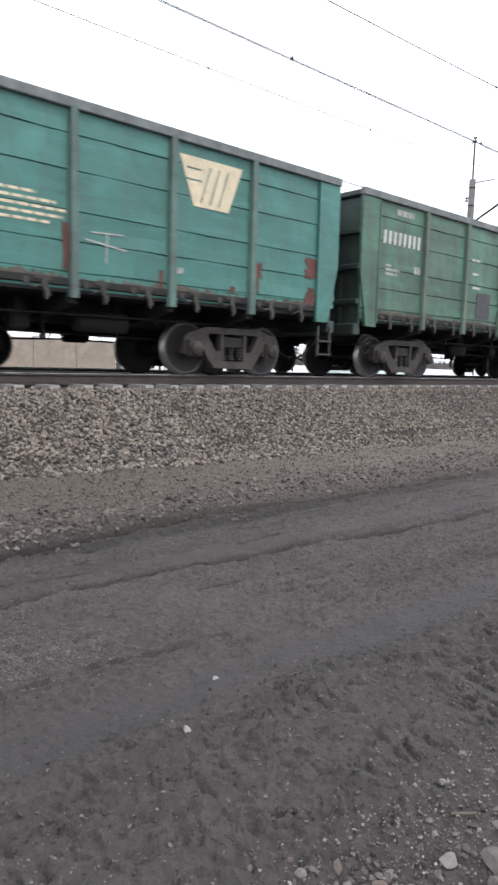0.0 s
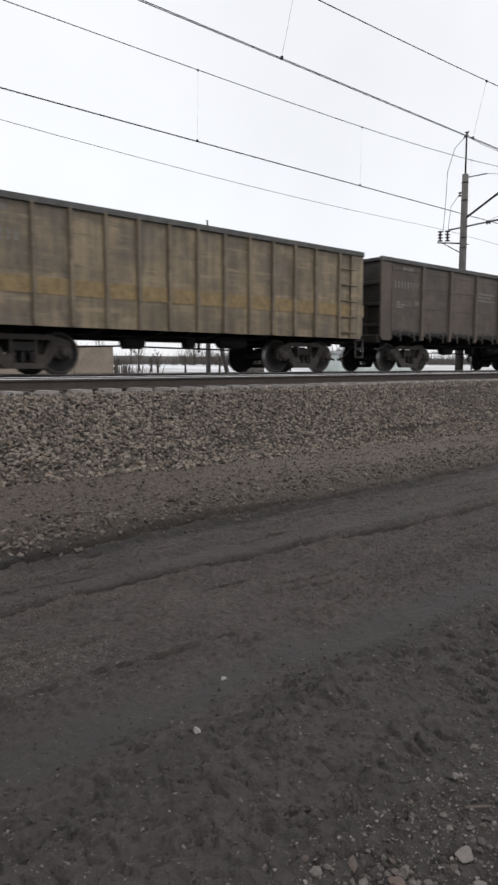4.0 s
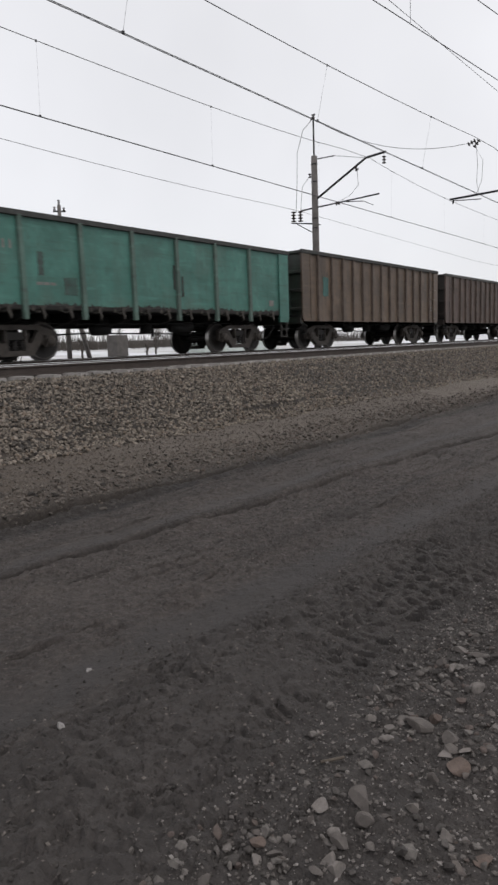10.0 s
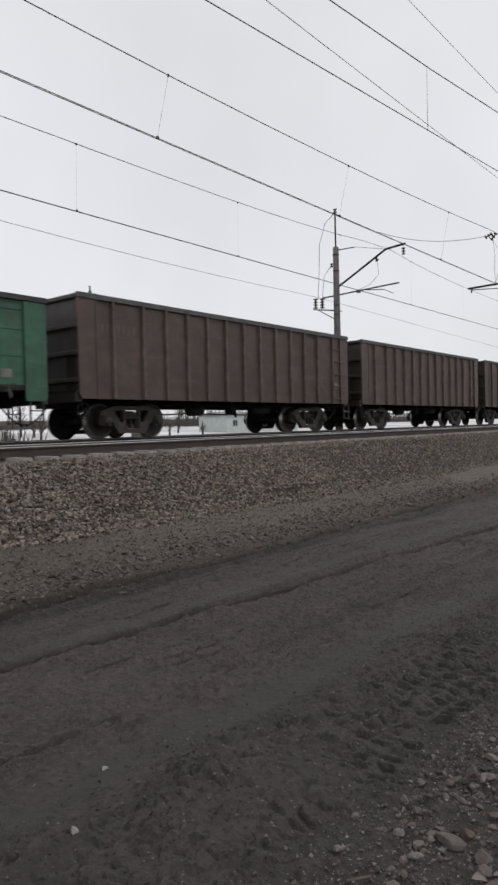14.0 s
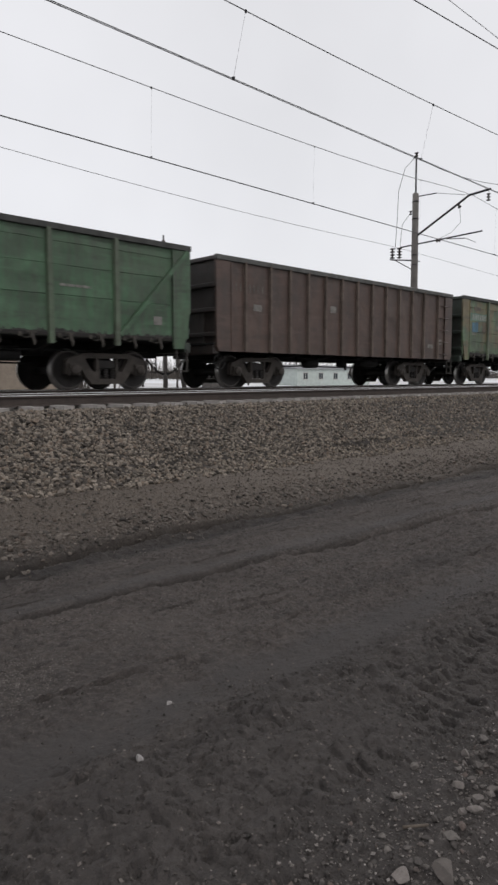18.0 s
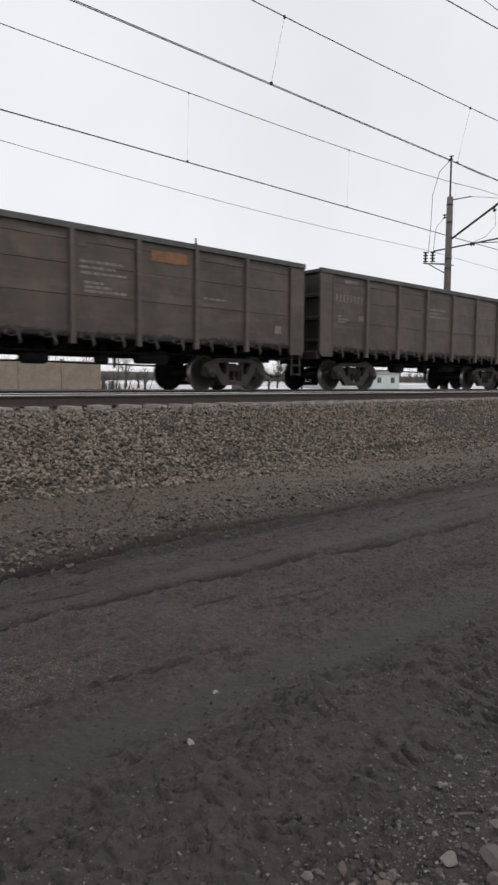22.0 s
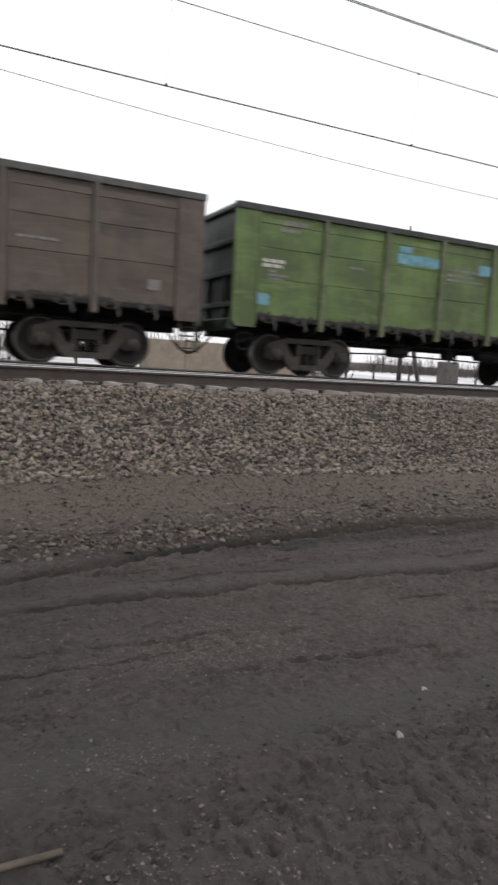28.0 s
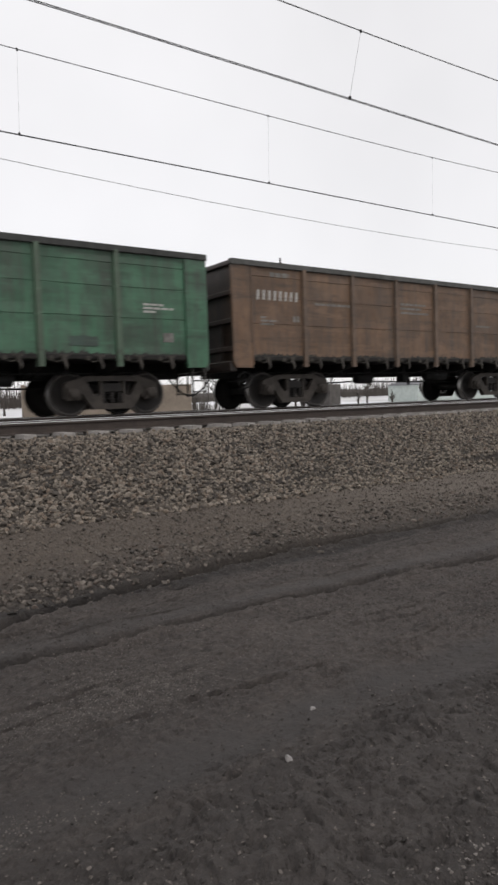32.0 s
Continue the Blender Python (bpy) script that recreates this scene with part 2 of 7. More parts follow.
def prism(bm, outline, y0, y1):
    """An outline in x, z, pushed through from y0 to y1."""
    a = [bm.verts.new((x, y0, z)) for x, z in outline]
    c = [bm.verts.new((x, y1, z)) for x, z in outline]
    n = len(outline)
    bm.faces.new(a)
    bm.faces.new(c[::-1])
    for i in range(n):
        bm.faces.new((a[i], c[i], c[(i + 1) % n], a[(i + 1) % n]))


def bar(bm, x0, z0, x1, z1, width, y0, y1, width2=None):
    """A straight bar in the x, z plane with thickness in y."""
    d = Vector((x1 - x0, z1 - z0)).normalized()
    s, e = Vector((-d.y, d.x)) * width / 2, Vector((-d.y, d.x)) * (width2 or width) / 2
    prism(bm, [(x0 + s.x, z0 + s.y), (x0 - s.x, z0 - s.y), (x1 - e.x, z1 - e.y), (x1 + e.x, z1 + e.y)], y0, y1)


def lathe(bm, profile, sides=20, axis="y", at=(0, 0, 0), mat=None):
    """Rings of (radius, place along the axis), closed at both ends. mat: the material of each strip."""
    rings = []
    for r, h in profile:
        ring = []
        for i in range(sides):
            a = 2 * math.pi * i / sides
            p = {"y": (r * math.cos(a), h, r * math.sin(a)), "x": (h, r * math.cos(a), r * math.sin(a)), "z": (r * math.cos(a), r * math.sin(a), h)}[axis]
            ring.append(bm.verts.new(Vector(p) + Vector(at)))
        rings.append(ring)
    for n, (a, b) in enumerate(zip(rings, rings[1:])):
        for i in range(sides):
            f = bm.faces.new((a[i], a[(i + 1) % sides], b[(i + 1) % sides], b[i]))
            f.smooth = True
            if mat:
                f.material_index = mat[n]
    bm.faces.new(rings[0][::-1])
    bm.faces.new(rings[-1])


def tube(bm, points, radius, sides=6):
    points = [Vector(p) for p in points]
    rings = []
    for i, p in enumerate(points):
        d = (points[min(i + 1, len(points) - 1)] - points[max(i - 1, 0)]).normalized()
        u = d.cross((0.13, 0.31, 1)).normalized()
        w = d.cross(u)
        rings.append([bm.verts.new(p + radius * (math.cos(2 * math.pi * k / sides) * u + math.sin(2 * math.pi * k / sides) * w)) for k in range(sides)])
    for a, b in zip(rings, rings[1:]):
        for k in range(sides):
            bm.faces.new((a[k], b[k], b[(k + 1) % sides], a[(k + 1) % sides])).smooth = True
    bm.faces.new(rings[0])
    bm.faces.new(rings[-1][::-1])


def mesh_of(bm, name):
    bmesh.ops.recalc_face_normals(bm, faces=bm.faces)
    me = bpy.data.meshes.new(name)
    bm.to_mesh(me)
    bm.free()
    return me


def grid_mesh(name, verts, faces, smooth=True):
    me = bpy.data.meshes.new(name)
    me.from_pydata(verts, [], faces)
    if smooth:
        me.polygons.foreach_set("use_smooth", [True] * len(me.polygons))
    me.update()
    return me


# ---- ground ----
def lattice(x, y, seed):
    """Smooth value noise on a unit lattice, for arrays."""
    xi, yi = np.floor(x).astype(np.int64), np.floor(y).astype(np.int64)
    fx, fy = x - xi, y - yi
    fx, fy = fx * fx * (3 - 2 * fx), fy * fy * (3 - 2 * fy)

    def rnd(a, b):
        h = (a * 374761393 + b * 668265263 + seed * 974634777) & 0x7FFFFFFF
        h = ((h ^ (h >> 13)) * 1274126177) & 0x7FFFFFFF
        return ((h ^ (h >> 16)) & 0xFFFF) / 65535.0
    a, b, c, d = rnd(xi, yi), rnd(xi + 1, yi), rnd(xi, yi + 1), rnd(xi + 1, yi + 1)
    return (a + (b - a) * fx) * (1 - fy) + (c + (d - c) * fx) * fy - 0.5


def fbm(x, y, size, seed, octaves=4):
    out, amp, s = 0.0, 1.0, 1.0 / size
    for o in range(octaves):
        out = out + amp * lattice(x * s + 17.3 * o, y * s - 9.1 * o, seed + o)
        amp, s = amp * 0.55, s * 2.03
    return out


def step(a, b, v):
    t = np.clip((v - a) / (b - a), 0, 1)
    return t * t * (3 - 2 * t)


def hump(v, middle, half):
    return np.exp(-((v - middle) / half) ** 2)


CROWN = RAIL - 0.238
PROFILE_Y = (-3000, -30, -12, -4.75, -4.3, -3.75, -3.25, -1.35, -1.0, FAR + 1.6, FAR + 1.9, FAR + 4.0, 14, 45, 110, 300, 3000)
PROFILE_Z = (0.1, 0.1, 0.0, 0.0, 0.1, 0.2, 0.3, CROWN - 0.03, CROWN, CROWN, CROWN - 0.05, 0.25, 0.15, 0.2, 2.0, 2.2, 2.2)


# furrows along the road: place across it at the bend, bend, lean before and after it, waviness, seed, depth, half width
RUTS = ((-5.88, 3.4, 0.065, -0.09, 0.05, 31, 0.2, 0.055), (-4.74, 3.2, -0.17, 0.02, 0.14, 35, 0.24, 0.05), (-5.3, 4, 0.02, -0.02, 0.1, 36, 0.07, 0.02), (-5.55, 4, 0.01, -0.02, 0.16, 38, 0.06, 0.018), (-6.75, 4, 0.04, -0.04, 0.14, 39, 0.06, 0.02),
        (-7.05, 4, 0.05, -0.05, 0.1, 44, 0.06, 0.024), (-6.4, 4, 0.035, -0.035, 0.2, 47, 0.05, 0.018), (-5.1, 4, 0.0, 0.0, 0.14, 52, 0.05, 0.018), (-6.58, 4, 0.05, -0.03, 0.12, 54, 0.045, 0.016))


def lugs(x, y, pitch_x, pitch_y, long, wide, tilt, seed):
    """Short slanting notches pressed by tyre lugs, in staggered rows: 0 to 1, and the clods pushed up beside them."""
    row = np.floor(y / pitch_y)
    cx = x / pitch_x + 0.5 * (row % 2)
    col = np.floor(cx)

    def rnd(k):
        h = (col.astype(np.int64) * 374761393 + row.astype(np.int64) * 668265263 + (seed + k) * 974634777) & 0x7FFFFFFF
        h = ((h ^ (h >> 13)) * 1274126177) & 0x7FFFFFFF
        return ((h ^ (h >> 16)) & 0xFFFF) / 65535.0
    dx = (cx - col - 0.5 + 0.3 * (rnd(0) - 0.5)) * pitch_x
    dy = (y / pitch_y - row - 0.5 + 0.3 * (rnd(1) - 0.5)) * pitch_y
    a = tilt + 0.9 * (rnd(2) - 0.5)
    u, v = dx * np.cos(a) + dy * np.sin(a), dy * np.cos(a) - dx * np.sin(a)
    v = v - 6.0 * u * u
    size = 0.6 + 0.7 * rnd(3)
    body = np.exp(-(u / (long * size)) ** 4) * np.clip(0.15 + 1.1 * rnd(4), 0, 1)
    pit = body * np.exp(-(v / wide) ** 2)
    clod = body * step(0.2 * wide, 0.9 * wide, v) * np.exp(-np.clip(v - wide, 0, 9) / (2.2 * wide))
    return pit, clod


def clods(x, y, size, seed):
    """Broken plates of mud: each one's own height, 0 to 1, and how near the crack beside it is, 1 in the crack."""
    px, py = x / size, y / size
    ix, iy = np.floor(px).astype(np.int64), np.floor(py).astype(np.int64)
    first, second, own = np.full(px.shape, 9.0), np.full(px.shape, 9.0), np.zeros(px.shape)
    for a in (-1, 0, 1):
        for c in (-1, 0, 1):
            h = ((ix + a) * 374761393 + (iy + c) * 668265263 + seed * 974634777) & 0x7FFFFFFF
            h = ((h ^ (h >> 13)) * 1274126177) & 0x7FFFFFFF
            h = h ^ (h >> 16)
            d = np.hypot(ix + a + (h & 0xFF) / 255.0 - px, iy + c + ((h >> 8) & 0xFF) / 255.0 - py)
            closer = d < first
            second = np.where(closer, first, np.minimum(second, d))
            own = np.where(closer, ((h >> 4) & 0x3FF) / 1023.0, own)
            first = np.where(closer, d, first)
    return own, np.exp(-((second - first) / 0.22) ** 2)


def ridge(x, y, size, seed, octaves=2):
    """1 along the wandering zero lines of the noise, falling off to both sides."""
    return 1 - np.abs(fbm(x, y, size, seed, octaves)) * 2


def ground_height(x, y):
    edge = y + 0.28 * fbm(x, x * 0, 2.6, 5, 3) + np.where(x < 1.2, 0.28 * (1.2 - np.clip(x, -3, 1.2)), 0) * step(-3.4, -3.9, y)
    z = np.interp(np.where((y > -5.6) & (y < -2.9), edge, y), PROFILE_Y, PROFILE_Z)
    near = step(-1.6, -3.6, y) * step(-14, -11, y)
    road = step(-4.0, -4.6, y)
    # bands pressed smooth by tyres
    lane = y + 0.04 * (x - 3) + 0.1 * fbm(x, x * 0, 1.8, 41, 2)
    smooth = np.clip(hump(lane, -5.66, 0.13) + hump(lane, -7.47, 0.17) + 0.6 * hump(lane, -5.0, 0.14), 0, 1)
    rough = 1 - 0.8 * smooth
    z = z + near * (0.04 * fbm(x, y, 1.3, 11) + rough * (0.02 * fbm(x * 0.6, y, 0.22, 21, 3) + 0.02 * fbm(x, y, 0.05, 27, 3)))
    z = z - road * (0.035 * hump(lane, -7.47, 0.22) + 0.015 * hump(lane, -5.66, 0.15))
    # furrows along the track, a little wavy, with broken edges
    broken = np.clip(0.5 + 2.6 * fbm(x, y, 0.35, 33, 3), 0, 1.2)
    for mid_y, bend, before, after, wave, seed, deep, half in RUTS:
        w = y - (mid_y + np.where(x < bend, before * (bend - x), after * (x - bend)) + wave * fbm(x, x * 0, 2.0, seed, 3) + 0.03 * fbm(x, y * 0.5, 0.2, seed + 3, 3))
        part_on = np.clip(0.45 + 2.2 * fbm(x, x * 0, 0.9, seed + 7, 3), 0.0 if deep < 0.12 else 0.75, 1) * (broken if deep < 0.12 else np.clip(broken, 0.45, 1.2))
        z = z - (0.5 if deep > 0.12 else 0.36) * deep * road * step(0.007, -0.007, w) * np.exp(-np.clip(-w, 0, 9) / 0.3) * np.clip(0.3 + part_on, 0, 1)
        z = z - (0.75 if deep > 0.12 else 1.3) * deep * road * hump(w, -0.02, 0.65 * half) * part_on + 0.38 * deep * road * hump(w, -2.6 * half, 1.6 * half) * part_on
        if deep > 0.12:
            z = z - 0.1 * road * hump(w, -0.01, 0.02) * np.clip(0.2 + 3.0 * fbm(x, x * 0, 0.5, seed + 9, 3) + 0.6 * part_on, 0, 1)
    # clods pressed up by tyre lugs, with short dark gaps between them
    u = y - (-8.0 - 0.06 * (x - 3))
    churn = np.clip(hump(u, 0.0, 0.75) + 0.25 * road, 0, 1) * rough
    where = np.clip(0.4 + 2.4 * fbm(x, y, 0.45, 55, 3), 0, 1) * churn
    gaps = step(0.85, 0.95, ridge(x * 0.6 + 0.45 * y, y * 1.3, 0.085, 57)) * step(0.0, 0.1, fbm(x, y, 0.09, 58, 2))
    z = z - near * where * 0.012 * gaps
    pressed = np.clip(step(0.42, 0.26, np.abs(u + 0.2)) + 0.4 * step(-0.7, -0.5, u) * step(1.9, 0.8, x), 0, 1) * np.clip(0.55 + 1.6 * fbm(x, y, 0.3, 60, 2), 0.1, 1)
    wx, wy = x + 0.035 * fbm(x, y, 0.12, 66, 2), y + 0.035 * fbm(x, y, 0.11, 68, 2) + 0.06 * (x - 3)
    pit, clod = lugs(wx, wy, 0.085, 0.125, 0.05, 0.012, -1.42, 61)
    z = z + near * pressed * (0.4 + 0.6 * step(1.5, 2.8, x)) * (0.024 * clod - 0.04 * pit)
    # softer lumps beside them, broken into plates
    own, crack = clods(wx * 0.8 + 0.3 * wy + 0.03 * fbm(x, y, 0.05, 76, 2), wy * 1.3 + 0.03 * fbm(x, y, 0.05, 78, 2), 0.062, 75)
    broken_up = np.clip(0.45 + 2.4 * fbm(x, y, 0.28, 79, 2), 0, 1) * np.clip(churn, 0, 1) * (1 - 0.8 * pressed)
    z = z + near * broken_up * (0.02 * (own - 0.5) - 0.03 * crack * step(0.4, 0.8, own))
    # a narrow ribbon of small tread marks beside the smooth lane
    ribbon = hump(lane, -7.17, 0.06) * np.clip(0.5 + 2.5 * fbm(x, x * 0, 0.7, 69, 2), 0, 1)
    pit, clod = lugs(x, lane + 7.17, 0.04, 0.2, 0.06, 0.006, 1.2, 63)
    z = z + near * ribbon * (0.006 * clod - 0.016 * pit)
    z = z + near * (0.25 + 0.75 * churn) * rough * 0.03 * np.clip(fbm(x, y, 0.08, 64, 2) - 0.14, 0, 1) * 2
    loose = step(-8.45, -8.8, y + 0.25 * fbm(x, y, 0.8, 71, 2))
    z = z + loose * (0.015 + 0.018 * fbm(x, y, 0.12, 73, 3))
    # far behind the line the land rises and falls
    z = z + step(60, 400, np.abs(y)) * 1.5 * fbm(x, y, 260, 81, 2)
    return z


def build_ground():
    xs = np.concatenate([-np.geomspace(2600, 4, 40), np.arange(-3.9, -0.7, 0.03), np.arange(-0.7, 4.6, 0.0104), np.arange(4.6, 7.0, 0.02), np.arange(7.0, 10.0, 0.045), np.arange(10.0, 18, 0.1), np.arange(18, 40, 0.25), np.geomspace(40, 2600, 40)])
    ys = np.concatenate([-np.geomspace(2600, 12, 24), np.arange(-11.8, -9.3, 0.05), np.arange(-9.3, -7.0, 0.0092), np.arange(-7.0, -6.42, 0.013), np.arange(-6.42, -5.72, 0.0078), np.arange(-5.72, -5.3, 0.0135), np.arange(-5.3, -4.4, 0.009), np.arange(-4.4, -3.6, 0.03), np.arange(-3.6, -1.4, 0.06), np.arange(-1.3, FAR + 5, 0.5), np.geomspace(FAR + 6, 2600, 40)])
    gx, gy = np.meshgrid(xs, ys)
    gz = ground_height(gx, gy)
    n, m = len(xs), len(ys)
    verts = np.stack([gx.ravel(), gy.ravel(), gz.ravel()], 1)
    i = (np.arange(m - 1)[:, None] * n + np.arange(n - 1)[None]).ravel()
    faces = np.stack([i, i + 1, i + n + 1, i + n], 1)
    me = bpy.data.meshes.new("ground")
    me.vertices.add(len(verts))
    me.vertices.foreach_set("co", verts.ravel())
    me.loops.add(faces.size)
    me.loops.foreach_set("vertex_index", faces.ravel())
    me.polygons.add(len(faces))
    me.polygons.foreach_set("loop_start", np.arange(0, faces.size, 4))
    me.polygons.foreach_set("use_smooth", np.abs(np.repeat(ys[:-1], n - 1) + 6.85) > 2.45)
    me.update(calc_edges=True)
    me.validate()
    return me


def ground_material():
    m, nt, b = shader("dirt_road_and_ballast_soil", 0.92)
    v = coords(nt, False)
    sep = nt.nodes.new("ShaderNodeSeparateXYZ")
    nt.links.new(v, sep.inputs[0])
    big, mid, fine = noise_of(nt, v, 0.45, 4), noise_of(nt, v, 3.5, 5, 0.65), noise_of(nt, v, 45, 4, 0.75)
    soil = mix(nt, ramp(nt, big, (0.3, (0, 0, 0)), (0.7, (1, 1, 1))), (0.046, 0.0385, 0.035), (0.071, 0.059, 0.0525))
    soil = mix(nt, ramp(nt, mid, (0.4, (0, 0, 0)), (0.7, (0.5,) * 3)), soil, (0.03526, 0.02967, 0.02709))
    lumps = noise_of(nt, v, 15, 5, 0.72)
    soil = mix(nt, ramp(nt, lumps, (0.36, (0.45,) * 3), (0.48, (0, 0, 0))), soil, (0.0258, 0.02193, 0.02047))
    soil = mix(nt, ramp(nt, lumps, (0.53, (0, 0, 0)), (0.66, (0.4,) * 3)), soil, (0.0903, 0.0774, 0.0688))
    specks = noise_of(nt, v, 32, 5, 0.75)
    soil = mix(nt, ramp(nt, specks, (0.36, (0.6,) * 3), (0.47, (0, 0, 0))), soil, (0.02, 0.0168, 0.0152))
    soil = mix(nt, ramp(nt, specks, (0.53, (0, 0, 0)), (0.64, (0.55,) * 3)), soil, (0.115, 0.0975, 0.086))
    grit = ramp(nt, noise_of(nt, v, 75, 3, 0.7), (0.6, (0, 0, 0)), (0.7, (0.5,) * 3))
    soil = mix(nt, grit, soil, (0.1978, 0.1694, 0.1505))
    # darker damp streaks and paler dry ones along the road
    smear = noise_of(nt, v, 5.0, 5, 0.68, (0.45, 1.5, 1.0))
    soil = mix(nt, ramp(nt, smear, (0.33, (0.5,) * 3), (0.46, (0, 0, 0))), soil, (0.02838, 0.02408, 0.02236))
    soil = mix(nt, ramp(nt, smear, (0.56, (0, 0, 0)), (0.7, (0.4,) * 3)), soil, (0.086, 0.07224, 0.0645))
    # broken bands along the road: rut shade put into the colour, pale between
    shift = nt.nodes.new("ShaderNodeMath")
    shift.operation = "MULTIPLY_ADD"
    shift.inputs[1].default_value = 0.55
    nt.links.new(noise_of(nt, v, 0.5, 3, 0.5), shift.inputs[0])
    nt.links.new(sep.outputs["Y"], shift.inputs[2])
    line = nt.nodes.new("ShaderNodeCombineXYZ")
    along = nt.nodes.new("ShaderNodeMath")
    along.operation = "MULTIPLY"
    along.inputs[1].default_value = 0.06
    nt.links.new(sep.outputs["X"], along.inputs[0])
    nt.links.new(along.outputs[0], line.inputs["X"])
    nt.links.new(shift.outputs[0], line.inputs["Y"])
    bands = noise_of(nt, line.outputs[0], 2.6, 4, 0.62)
    soil = mix(nt, ramp(nt, bands, (0.54, (0, 0, 0)), (0.62, (0.45,) * 3)), soil, (0.0258, 0.0221, 0.02081))
    soil = mix(nt, ramp(nt, bands, (0.3, (0.4,) * 3), (0.42, (0, 0, 0))), soil, (0.0774, 0.06665, 0.0602))
    # dark strip along the foot of the bank: damp soil with shade painted in
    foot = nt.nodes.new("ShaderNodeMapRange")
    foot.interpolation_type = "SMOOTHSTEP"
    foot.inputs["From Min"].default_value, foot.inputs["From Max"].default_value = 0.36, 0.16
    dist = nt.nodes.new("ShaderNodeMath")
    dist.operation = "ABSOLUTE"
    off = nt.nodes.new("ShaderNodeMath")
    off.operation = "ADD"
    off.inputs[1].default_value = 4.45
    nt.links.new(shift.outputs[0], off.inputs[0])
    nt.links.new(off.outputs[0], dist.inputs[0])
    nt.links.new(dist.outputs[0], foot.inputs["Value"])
    foot_dark = mix(nt, ramp(nt, mid, (0.33, (0.35,) * 3), (0.52, (1.0,) * 3)), (0.0, 0.0, 0.0), foot.outputs[0])
    soil = mix(nt, foot_dark, soil, (0.01634, 0.01393, 0.0129))
    # grey churned mud of the near wheel track, brown soil beside it
    track = nt.nodes.new("ShaderNodeMapRange")
    track.interpolation_type = "SMOOTHSTEP"
    track.inputs["From Min"].default_value, track.inputs["From Max"].default_value = -7.15, -7.75
    track.inputs["To Max"].default_value = 0.6
    nt.links.new(shift.outputs[0], track.inputs["Value"])
    soil = mix(nt, track.outputs[0], soil, (0.04644, 0.04085, 0.03827))
    # smooth wet lanes shine a little under the sky
    lane = nt.nodes.new("ShaderNodeMath")
    lane.operation = "MULTIPLY_ADD"
    lane.inputs[1].default_value = 0.04
    nt.links.new(sep.outputs["X"], lane.inputs[0])
    nt.links.new(sep.outputs["Y"], lane.inputs[2])
    sheen = None
    for middle, half in ((-7.35, 0.2), (-5.6, 0.13)):
        gap = nt.nodes.new("ShaderNodeMath")
        gap.operation = "ADD"
        gap.inputs[1].default_value = -middle
        nt.links.new(lane.outputs[0], gap.inputs[0])
        size = nt.nodes.new("ShaderNodeMath")
        size.operation = "ABSOLUTE"
        nt.links.new(gap.outputs[0], size.inputs[0])
        near_lane = nt.nodes.new("ShaderNodeMapRange")
        near_lane.interpolation_type = "SMOOTHSTEP"
        near_lane.inputs["From Min"].default_value, near_lane.inputs["From Max"].default_value = half * 1.3, half * 0.4
        nt.links.new(size.outputs[0], near_lane.inputs["Value"])
        sheen = near_lane.outputs[0] if sheen is None else mix(nt, sheen, near_lane.outputs[0], (1.0, 1.0, 1.0))
    sheen = mix(nt, ramp(nt, mid, (0.3, (0.25,) * 3), (0.55, (1, 1, 1))), (0.0, 0.0, 0.0), sheen)
    soil = mix(nt, mix(nt, sheen, (0, 0, 0), (0.7,) * 3), soil, (0.03784, 0.03268, 0.03079))
    nt.links.new(ramp(nt, sheen, (0.0, (0.95,) * 3), (1.0, (0.8,) * 3)), b.inputs["Roughness"])
    # wetter mud on the near side of the road
    damp = nt.nodes.new("ShaderNodeMapRange")
    damp.interpolation_type = "SMOOTHSTEP"
    damp.inputs["From Min"].default_value, damp.inputs["From Max"].default_value = 2.9, 0.5
    damp.inputs["To Max"].default_value = 0.45
    edge = nt.nodes.new("ShaderNodeMath")
    edge.operation = "MULTIPLY_ADD"
    edge.inputs[1].default_value = 1.4
    nt.links.new(big, edge.inputs[0])
    nt.links.new(sep.outputs["X"], edge.inputs[2])
    nt.links.new(edge.outputs[0], damp.inputs["Value"])
    soil = mix(nt, damp.outputs[0], soil, (0.02752, 0.02365, 0.02253))
    # gravel and sand of the bank
    y = nt.nodes.new("ShaderNodeMath")
    y.operation = "MULTIPLY_ADD"
    y.inputs[1].default_value = 0.9
    nt.links.new(mid, y.inputs[0])
    nt.links.new(sep.outputs["Y"], y.inputs[2])
    bank_mask = nt.nodes.new("ShaderNodeMapRange")
    bank_mask.inputs["From Min"].default_value, bank_mask.inputs["From Max"].default_value = -4.5, -3.6
    nt.links.new(y.outputs[0], bank_mask.inputs["Value"])
    gravel = mix(nt, ramp(nt, fine, (0.3, (0, 0, 0)), (0.7, (1, 1, 1))), (0.035, 0.028, 0.0235), (0.13, 0.104, 0.082))
    dry = nt.nodes.new("ShaderNodeMapRange")
    dry.interpolation_type = "SMOOTHSTEP"
    dry.inputs["From Min"].default_value, dry.inputs["From Max"].default_value = 4.0, 8.0
    dry.inputs["To Max"].default_value = 0.7
    nt.links.new(edge.outputs[0], dry.inputs["Value"])
    gravel = mix(nt, dry.outputs[0], gravel, (0.125, 0.104, 0.087))
    col = mix(nt, bank_mask.outputs[0], soil, gravel)
    # dark bed under the ballast: shade between the stones put into its colour
    bed = nt.nodes.new("ShaderNodeMapRange")
    bed.inputs["From Min"].default_value, bed.inputs["From Max"].default_value = -3.25, -3.0
    nt.links.new(sep.outputs["Y"], bed.inputs["Value"])
    gap_shade = mix(nt, fine, (0.022, 0.0185, 0.016), (0.046, 0.038, 0.032))
